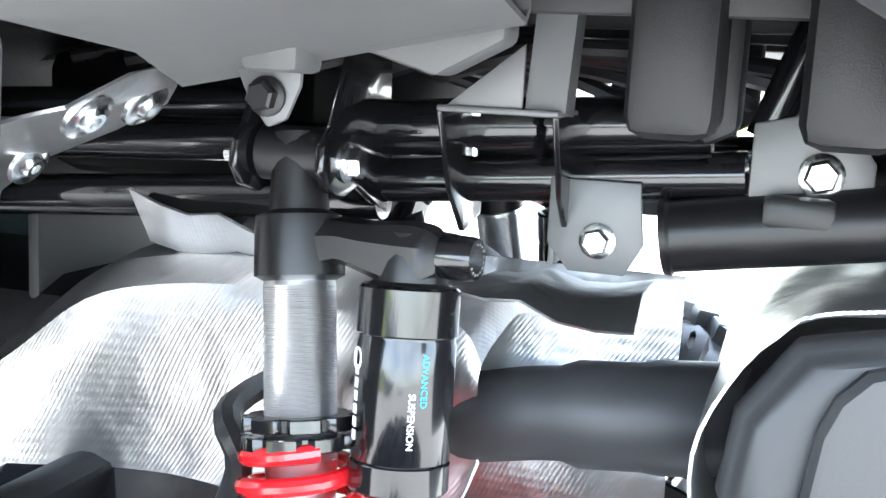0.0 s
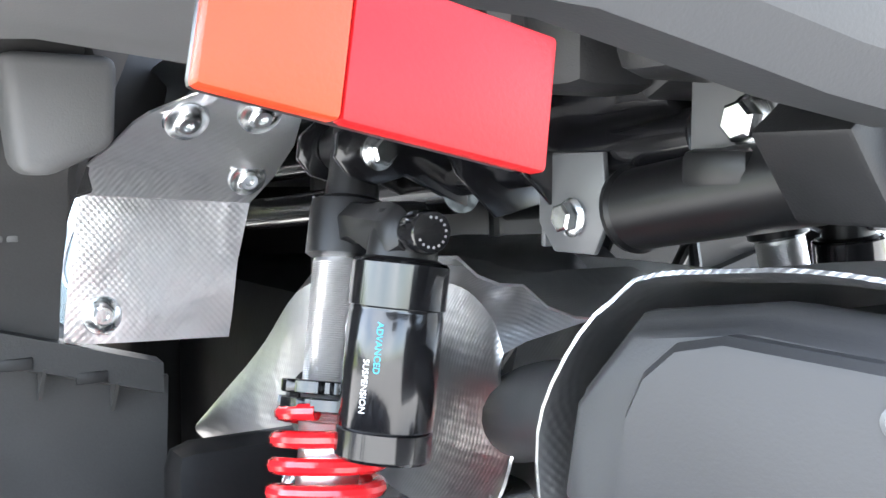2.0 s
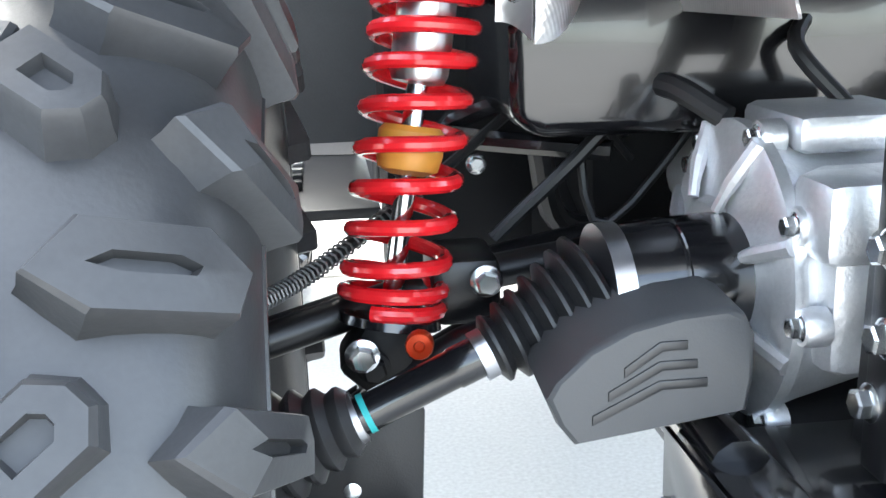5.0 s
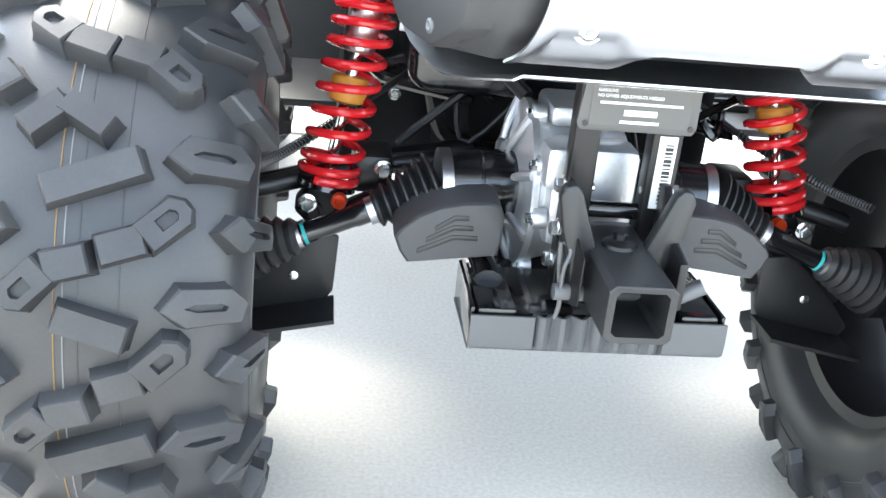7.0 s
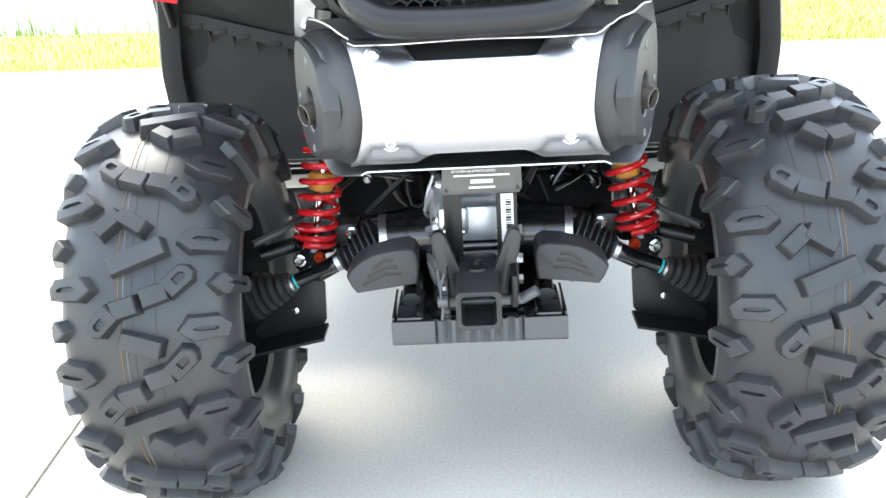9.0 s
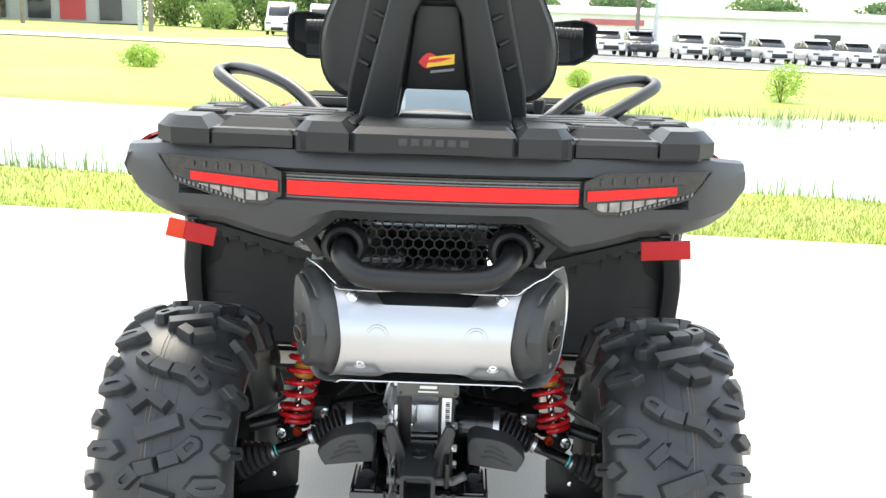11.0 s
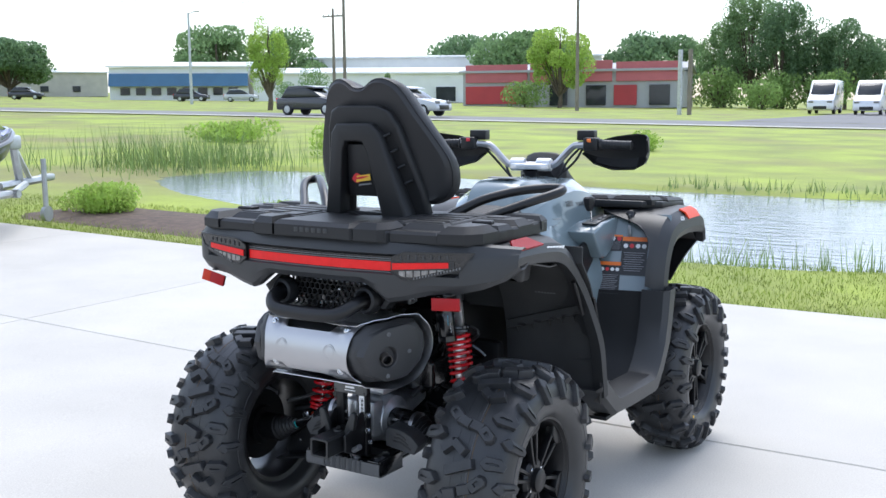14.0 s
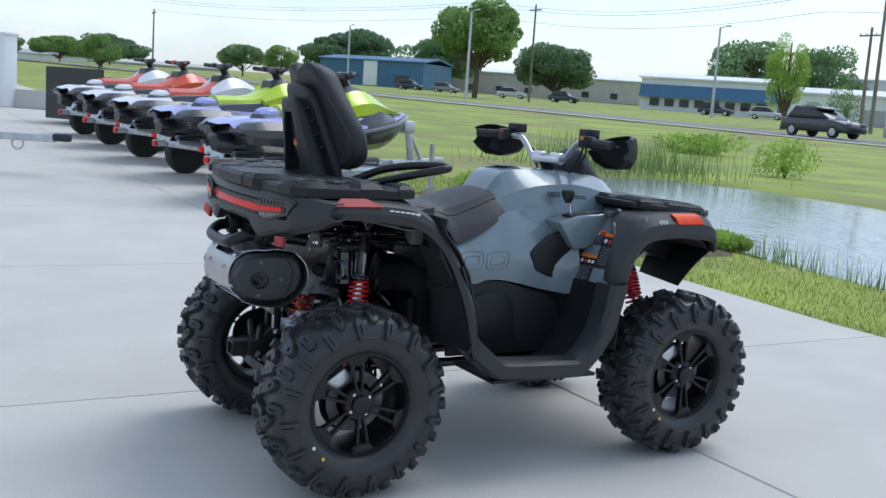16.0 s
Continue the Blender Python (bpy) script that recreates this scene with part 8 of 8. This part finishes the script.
prism(bm, [(-0.05, 0.84), (0.05, 0.84), (0.06, 0.9), (-0.06, 0.9)], "xy", 1.146, 1.149)
part("tank_label", bm, GREYP, atv)
hull("display_pod", [(1.17, 0.06, 0.075, 1.165, 1.11, 0.004), (1.22, 0.085, 0.1, 1.215, 1.11, 0.006), (1.25, 0.08, 0.1, 1.222, 1.11, 0.004), (1.33, 0.07, 0.11, 1.14, 1.08, 0.004)], PLASTIC, "black display pod ahead of the handlebar")
hull("nose_cover", [(1.3, 0.2, 0.26, 1.0, 0.88, 0.0), (1.5, 0.24, 0.28, 1.0, 0.8, 0.0), (1.68, 0.24, 0.26, 0.97, 0.75, 0.0), (1.8, 0.16, 0.2, 0.92, 0.72, 0.0)], PLASTIC2, "dark nose cover")
SIDE = [(0.42, 0.955, 0.75), (0.48, 0.905, 0.735), (0.525, 0.862, 0.727), (0.6, 0.882, 0.692), (0.66, 0.905, 0.706), (0.72, 0.935, 0.706), (0.78, 0.975, 0.696), (0.84, 0.975, 0.683), (0.92, 0.95, 0.664), (1.0, 0.945, 0.65), (1.055, 0.945, 0.645), (1.085, 0.945, 0.69)]


def skin(y, u):
    """How far out the side panel lies, u from its upper to its lower edge."""
    return 0.215 + 0.05 * max(0, min(1, (y - 0.95) / 0.2)) + 0.075 * math.sin(min(1, u * 1.25) * 1.57) - 0.03 * max(0, u - 0.7)


for s in (-1, 1):
    def S(*p):
        return sided(s, p)
    sp = smooth_path(SIDE, 3)
    bm = B()
    rows = []
    for y, zt, zb in sp:
        rows.append([S(skin(y, u), y, zt + (zb - zt) * u) for u in np.linspace(0, 1, 9)])
    sheet(bm, rows, 0.005)
    sidep = part("side_panel", bm, PAINT, atv, "glossy grey-blue side panel", smooth=40)
    # pale outline numerals on the panel
    ys = [q[0] for q in SIDE]
    for k in range(2):
        y0 = 0.59 + 0.115 * k
        for a, w in ((1.0, None), (0.62, None)):
            bm = B()
            loop = []
            for t in np.linspace(0, 2 * math.pi, 25)[:-1]:
                c, sn = math.cos(t), math.sin(t)
                e = 0.5
                loop.append((y0 + 0.05 * a * abs(c) ** e * (1 if c > 0 else -1) + 0.012 * sn, 0.786 + 0.034 * (a if a == 1 else 0.5) * abs(sn) ** e * (1 if sn > 0 else -1)))
            tube(bm, [S(skin(y, (float(np.interp(y, ys, [q[1] for q in SIDE])) - z) / float(np.interp(y, ys, [q[1] - q[2] for q in SIDE]))) + 0.0035, y, z) for y, z in loop + loop[:1]], 0.0014, 5)
            part("numeral_outline", bm, GREYP, sidep)
    bm = B()
    prism(bm, [(0.857, 0.812), (0.939, 0.882), (1.006, 0.911), (1.045, 0.875), (1.068, 0.823), (1.046, 0.69), (0.97, 0.705), (0.884, 0.74)], "yz", s * 0.292 - 0.022, s * 0.292 + 0.004, 0.012, seg=3)
    part("knee_pad", bm, PLASTIC, atv, "black plastic knee pad")
    # footwell: engine cover, floor, front wall, rail
    bm = B()
    prism(bm, [(0.5, 0.64), (0.6, 0.69), (0.64, 0.705), (0.74, 0.702), (0.98, 0.635), (1.03, 0.58), (1.03, 0.4), (0.5, 0.4)], "yz", s * 0.27 - 0.01, s * 0.27 + 0.01, 0.02, seg=3)
    part("engine_cover", bm, PLASTIC, atv, "black plastic engine side cover")
    bm = B()
    prism(bm, [(0.54, 0.6), (0.6, 0.64), (0.66, 0.66), (0.75, 0.655), (0.79, 0.62), (0.82, 0.46), (0.54, 0.46)], "yz", s * 0.285 - 0.006, s * 0.285 + 0.006, 0.008)
    part("cover_panel", bm, PLASTIC, atv)
    bm = B()
    box(bm, S(0.42, 0.78, 0.372), (0.3, 0.48, 0.014), 0.004)
    part("foot_board", bm, PLASTIC, atv, "black plastic footboard")
    for k in range(7):
        bm = B()
        box(bm, S(0.42, 0.66 + 0.045 * k, 0.385), (0.12, 0.014, 0.014), 0.003)
        part("foot_peg", bm, ALU if k > 1 else PLASTIC, atv, "toothed alloy foot peg")
    bm = B()
    rows = []
    for y, z in ((1.05, 0.712), (1.048, 0.68), (1.038, 0.58), (1.01, 0.48), (0.95, 0.41), (0.9, 0.378)):
        rows.append([S(x, y + 0.012 + 0.2 * (x - 0.3), z) for x in (0.28, 0.36, 0.46, 0.56)])
    sheet(bm, rows, 0.005)
    part("foot_guard", bm, PLASTIC, atv, "black plastic front foot guard")
    bm = B()
    rail = [(0.404, 0.508, 0.434, 0.6), (0.425, 0.485, 0.445, 0.56), (0.448, 0.46, 0.465, 0.535), (0.535, 0.397, 0.56, 0.456), (0.56, 0.39, 0.59, 0.45), (0.688, 0.381, 0.69, 0.446), (0.92, 0.374, 0.905, 0.437), (0.945, 0.38, 0.925, 0.445), (1.004, 0.438, 0.962, 0.48), (1.075, 0.537, 1.0, 0.54), (1.1, 0.63, 1.03, 0.63), (1.125, 0.735, 1.045, 0.73)]
    sheet(bm, [[S(0.5, a, b), S(0.585, a, b), S(0.605, a + (y - a) * 0.16, b + (z - b) * 0.16), S(0.605, a + (y - a) * 0.86, b + (z - b) * 0.86), S(0.588, y, z), S(0.52, y, z)] for y, z, a, b in rail], 0.005)
    part("side_rail", bm, PLASTIC2, atv, "charcoal plastic side rail", smooth=28)
    # front fender
    bm = B()
    rows = []
    for yt, zt, yb, zb in FARCH:
        dy, dz = yb - yt, zb - zt
        k = max(0, min(1, (zt - 0.7) / 0.25))
        xi = 0.5 - 0.24 * max(0, min(1, (zt - 0.93) / 0.06))
        rows.append([S(xi, yt - dy * 0.1, zt + 0.015), S(max(0.45, xi + 0.012), yt - dy * 0.05, zt + 0.012), S(0.53, yt, zt), S(0.562, yt + dy * 0.35, zt + dz * 0.35), S(0.568, yt + dy * 0.75, zt + dz * 0.75), S(0.56, yb, zb), S(0.53, yb, zb + 0.004)])
    cols = [smooth_path([r[j] for r in rows], 3) for j in range(7)]
    sheet(bm, [[cols[j][i] for j in range(7)] for i in range(len(cols[0]))], 0.004)
    part("front_fender", bm, PLASTIC2, atv, "charcoal plastic front fender", smooth=24)
    bm = B()
    sheet(bm, [[S(x, y, z) for x in (0.24, 0.38, 0.53)] for y, z in ((1.14, 0.45), (1.15, 0.65), (1.2, 0.82), (1.3, 0.9), (1.45, 0.915), (1.55, 0.892), (1.585, 0.862))], 0.004)
    part("arch_liner", bm, LINER, atv, "dull black wheel-arch liner")
    bm = B()
    sheet(bm, [[S((0.566, 0.552, 0.53)[k], y - 0.008 * k, (0.968, 0.993, 1.006)[k]) for k in range(3)] for y in (1.38, 1.45, 1.515)], 0.006)
    part("fender_marker", bm, AMBERL, atv, "amber fender marker")
    # bumper cover closing the front corner below the fender
    bm = B()
    sheet(bm, [[S(0.12 + (xo - 0.12) * v, yo + 0.07 * (1 - v), z) for v in (0, 0.35, 0.7, 0.93, 1.0)] for z, yo, xo in ((0.93, 1.59, 0.545), (0.89, 1.6, 0.545), (0.855, 1.598, 0.535), (0.8, 1.565, 0.5), (0.75, 1.54, 0.475), (0.69, 1.515, 0.45))], 0.006)
    part("front_corner", bm, PLASTIC, atv)
words("4X4", 0.026, WHITEP, atv, face((0.5665, 1.3, 0.976), (0, 1, 0), (-0.3, 0, 1)), "fender_words")
# right-hand console with the gear lever and key, and the warning stickers
bm = B()
prism(bm, [(0.957, 0.945), (1.057, 0.972), (1.2, 0.982), (1.229, 0.968), (1.135, 0.851), (1.091, 0.834), (1.037, 0.837)], "yz", 0.2, 0.338, 0.009, seg=3)
con = part("shift_console", bm, PAINT, atv, "grey-blue console with a gear gate", smooth=30)
gate = pose(0.292, 1.1, 0.977, 6)
bm = B()
box(bm, (0, 0, 0.0), (0.058, 0.17, 0.008), 0.003, gate)
part("gear_gate", bm, BLACKP, con)
for k in range(6):
    bm = B()
    box(bm, gate @ Vector((0.012 - 0.008 * (k % 2), -0.055 + 0.024 * k, 0.005)), (0.018, 0.013, 0.004), 0.001, gate.to_3x3().to_4x4())
    part("gate_mark", bm, GREYMET, con)
bm = B()
tube(bm, [(0.293, 1.04, 0.97), (0.292, 1.03, 1.03)], 0.0042, 8)
part("lever_rod", bm, CHROME, con)
bm = B()
rings(bm, [[(0.292 + a * w, 1.022 + b * d - (z - 1.03) * 0.1, z) for a, b in ((-1, -0.6), (-0.6, -1), (0.6, -1), (1, -0.6), (1, 0.6), (0.6, 1), (-0.6, 1), (-1, 0.6))] for z, w, d in ((1.02, 0.009, 0.011), (1.035, 0.014, 0.019), (1.058, 0.018, 0.026), (1.069, 0.017, 0.025), (1.074, 0.012, 0.018))])
part("lever_knob", bm, PLASTIC, con, "black gear lever knob")


def on_panel(x, z, off=0.0):
    """The slanting panel ahead of the footwell."""
    q = z - 0.68
    return Vector((x, 1.05 + 0.516 * q + (x - 0.3) / 0.24 * (0.065 - 0.129 * q) - off, z))


bm = B()
sheet(bm, [[on_panel(x, z) for x in np.linspace(0.3, 0.545, 5)] for z in (0.995, 0.92, 0.85, 0.76, 0.7)], 0.006)
part("front_panel", bm, PAINT, atv, "grey-blue panel ahead of the footwell")
lock = on_panel(0.385, 0.985)
bm = B()
lathe(bm, lock, (0.35, -0.85, 0.35), [(-0.02, 0.021), (0.016, 0.021), (0.022, 0.016), (0.034, 0.012)], 20)
part("ignition_lock", bm, BLACKP, atv, "black ignition lock with a key in it")
bm = B()
box(bm, lock + Vector((0.012, -0.042, -0.005)), (0.006, 0.022, 0.034), 0.003)
part("key", bm, BLACKP, atv)
bm = B()
prism(bm, [(-0.004, 0.0), (0.004, 0.0), (0.008, -0.034), (0.004, -0.046), (-0.006, -0.036)], "xz", -0.002, 0.002, 0.001, Matrix.Translation(lock + Vector((0.012, -0.048, -0.03))))
part("key_tag", bm, ALU, atv)


def sticker(p, right, up, w, h, head):
    m = face(p, right, up)
    bm = B()
    box(bm, (0, 0, 0), (w, h, 0.001))
    st = part("warning_sticker", bm, BLACKP, atv, "black warning sticker with an orange head", at=m)
    bm = B()
    box(bm, (0, h / 2 - h * 0.06, 0.001), (w, h * 0.11, 0.0008))
    part("sticker_head", bm, head, st)
    for k in range(2 if w < 0.06 else 4):
        n = 2 if w < 0.06 else 4
        bm = B()
        lathe(bm, ((k - (n - 1) / 2) * w / n * 0.95, h * 0.26, 0.0005), (0, 0, 1), [(0, w / n * 0.36), (0.001, w / n * 0.36)], 16)
        part("sticker_sign", bm, WHITEP if k != 1 else REDP, st)
    for k in range(9):
        bm = B()
        box(bm, (-w * 0.02 * (k % 3), h * 0.08 - k * h * 0.058, 0.001), (w * (0.82 - 0.09 * (k % 3)), h * 0.018, 0.0008))
        part("printed_bar", bm, GREYP, st)


for x, z, w, h in ((0.347, 0.756, 0.082, 0.128), (0.427, 0.838, 0.1, 0.155), (0.348, 0.884, 0.05, 0.066)):
    sticker(on_panel(x, z, 0.0055), (1, 0.2, 0), (-0.03, 0.45, 1), w, h, ORANGEP)
bm = B()
box(bm, (0, 0, 0), (0.06, 0.034, 0.001))
part("blue_sticker", bm, BLUEP, atv, "small blue sticker", at=face(on_panel(0.447, 0.98, 0.0055), (1, 0.15, 0), (-0.03, 0.45, 1)))
words("1000", 0.034, BLACKP, atv, face((0.2185, 1.0, 1.045), (0.02, 1, -0.02), (-0.29, 0, 1)), "panel_words")
words("TOURING", 0.024, BLACKP, atv, face((0.2205, 1.115, 1.036), (0, 1, -0.03), (-0.29, 0, 1)), "panel_words")

for s in (-1, 1):
    for line in ([(0.86, 1.0), (1.0, 0.99), (1.04, 0.975), (0.9, 0.982), (0.93, 0.955), (1.0, 0.95)], [(0.8, 0.93), (0.86, 0.975), (0.98, 0.965)]):
        bm = B()
        tube(bm, [(s * (0.2165 + 0.055 * max(0, 1.0 - z)), y, z) for y, z in line], 0.0013, 5)
        part("outline_decal", bm, GREYP, atv)

# ---- handlebar ----
hb = pose(0.0, 1.11, 1.172, 0, 0, 8.7)


def Hh(*p):
    return hb @ Vector(p)


bm = B()
tube(bm, [Hh(-0.41, -0.052, 0.094), Hh(-0.3, -0.034, 0.097), Hh(-0.2, -0.006, 0.093), Hh(-0.165, 0.0, 0.08), Hh(-0.105, 0.0, 0.02), Hh(-0.07, 0.0, 0.012), Hh(0.07, 0.0, 0.012), Hh(0.105, 0.0, 0.02), Hh(0.165, 0.0, 0.08), Hh(0.2, -0.006, 0.093), Hh(0.3, -0.034, 0.097), Hh(0.41, -0.052, 0.094)], 0.0135, 16, 6)
part("handlebar", bm, ALU, atv, "bright alloy handlebar")
bm = B()
for x in (-0.055, 0.055):
    lathe(bm, Hh(x - 0.03, 0, 0.013), hb.to_3x3() @ Vector((1, 0, 0)), [(0, 0.022), (0.004, 0.026), (0.056, 0.026), (0.06, 0.022)], 20)
prism(bm, [(-0.08, -0.03), (-0.05, -0.045), (0.05, -0.045), (0.08, -0.03), (0.075, 0.035), (-0.075, 0.035)], "xy", -0.005, 0.018, 0.006, hb)
part("bar_clamp", bm, CAST, atv, "cast alloy bar clamp")
bm = B()
lathe(bm, Hh(0, 0.01, -0.075), (0, -0.2, 1), [(0, 0.03), (0.05, 0.026), (0.07, 0.034)], 20)
part("steering_stem", bm, SATIN, atv)
for s in (-1, 1):
    bm = B()
    p, q = Hh(s * 0.29, -0.033, 0.097), Hh(s * 0.415, -0.053, 0.094)
    lathe(bm, p, q - p, [(0, 0.02), (0.004, 0.022), (0.01, 0.0165)] + [(0.012 + 0.012 * k + d, 0.0165 + h) for k in range(9) for d, h in ((0, 0), (0.002, 0.0012), (0.008, 0.0012))] + [(0.128, 0.018), (0.13, 0.01)], 20)
    part("grip", bm, BOOT, atv, "ribbed black rubber grip")
    bm = B()
    box(bm, Hh(s * 0.255, -0.03, 0.098), (0.06, 0.05, 0.05), 0.008, hb.to_3x3().to_4x4())
    sw = part("switch_box", bm, PLASTIC, atv, "black switch box on the bar")
    bm = B()
    box(bm, Hh(s * 0.25, -0.057, 0.112), (0.016, 0.008, 0.014), 0.003, hb.to_3x3().to_4x4())
    part("switch_button", bm, ORANGEP if s > 0 else REDP, sw)
    bm = B()
    box(bm, Hh(s * 0.225, 0.012, 0.13), (0.07, 0.055, 0.04), 0.005, hb.to_3x3().to_4x4())
    part("fluid_box", bm, PLASTIC, atv, "black brake fluid box")
    bm = B()
    tube(bm, [Hh(s * 0.25, 0.025, 0.095), Hh(s * 0.31, 0.03, 0.09), Hh(s * 0.41, 0.005, 0.085)], 0.006, 10, 4)
    part("brake_lever", bm, SATIN, atv)
    bm = B()
    rows = []
    for x, y, zb, zt, lip in ((0.2, 0.05, 0.055, 0.075, 0.012), (0.25, 0.072, 0.018, 0.1, 0.045), (0.33, 0.088, -0.004, 0.122, 0.075), (0.415, 0.08, 0.0, 0.133, 0.085), (0.452, 0.055, 0.02, 0.13, 0.07), (0.468, 0.015, 0.04, 0.122, 0.045), (0.47, -0.02, 0.052, 0.113, 0.02)):
        rows.append([Hh(s * x, y - lip, zb), Hh(s * x, y - 0.012, zb + 0.004), Hh(s * (x + 0.002), y + 0.004, zb + (zt - zb) * 0.3), Hh(s * x, y + 0.004, zb + (zt - zb) * 0.7), Hh(s * x, y - 0.01, zt), Hh(s * x, y - 0.012 - lip * 0.35, zt + 0.002)])
    sheet(bm, rows, 0.004)
    part("hand_shield", bm, PLASTIC, atv, "black plastic wind deflector at the grip", smooth=22)
    for k in range(2):
        bm = B()
        tube(bm, [Hh(s * 0.22, 0.0, 0.1), Hh(s * (0.17 - 0.03 * k), 0.05, 0.03), Hh(s * 0.1, 0.04, -0.04), Hh(s * 0.04, 0.06, -0.1)], 0.005, 8, 5)
        part("control_cable", bm, BOOT, atv)
# ---- front rack ----
def slope(bm):
    """The front rack falls a little towards the nose."""
    for v in bm.verts:
        v.co.z -= 0.08 * (v.co.y - 1.42)
    return bm


bm = B()
prism(bm, [(-0.3, 1.22), (0.3, 1.22), (0.42, 1.25), (0.47, 1.34), (0.48, 1.58), (0.42, 1.68), (-0.42, 1.68), (-0.48, 1.58), (-0.47, 1.34), (-0.42, 1.25)], "xy", 1.0, 1.03, 0.008)
slope(bm)
fr = part("front_rack", bm, PLASTIC, atv, "black moulded plastic front rack")
for x0, x1, y0, y1 in ((-0.28, 0.28, 1.24, 1.44), (-0.45, -0.285, 1.27, 1.4), (0.285, 0.45, 1.27, 1.4), (-0.47, -0.285, 1.405, 1.6), (0.285, 0.47, 1.405, 1.6), (-0.28, 0.28, 1.445, 1.66)):
    part("rack_panel", slope(slab([(x0, y0), (x1, y0), (x1, y1), (x0, y1)], 1.015, 1.047, 0.012, 0.012)), PLASTIC, fr, smooth=30)
for s in (-1, 1):
    for y in (1.3, 1.35, 1.45, 1.5, 1.55):
        part("rack_rib", slope(slab([(s * 0.31, y), (s * 0.43, y + 0.01), (s * 0.43, y + 0.035), (s * 0.31, y + 0.025)], 1.044, 1.051, 0.003, 0.003)), PLASTIC, fr, smooth=30)
for s in (-1, 1):
    bm = B()
    box(bm, (s * 0.44, 1.56, 0.985), (0.06, 0.12, 0.05), 0.012)
    part("rack_foot", bm, PLASTIC, atv)
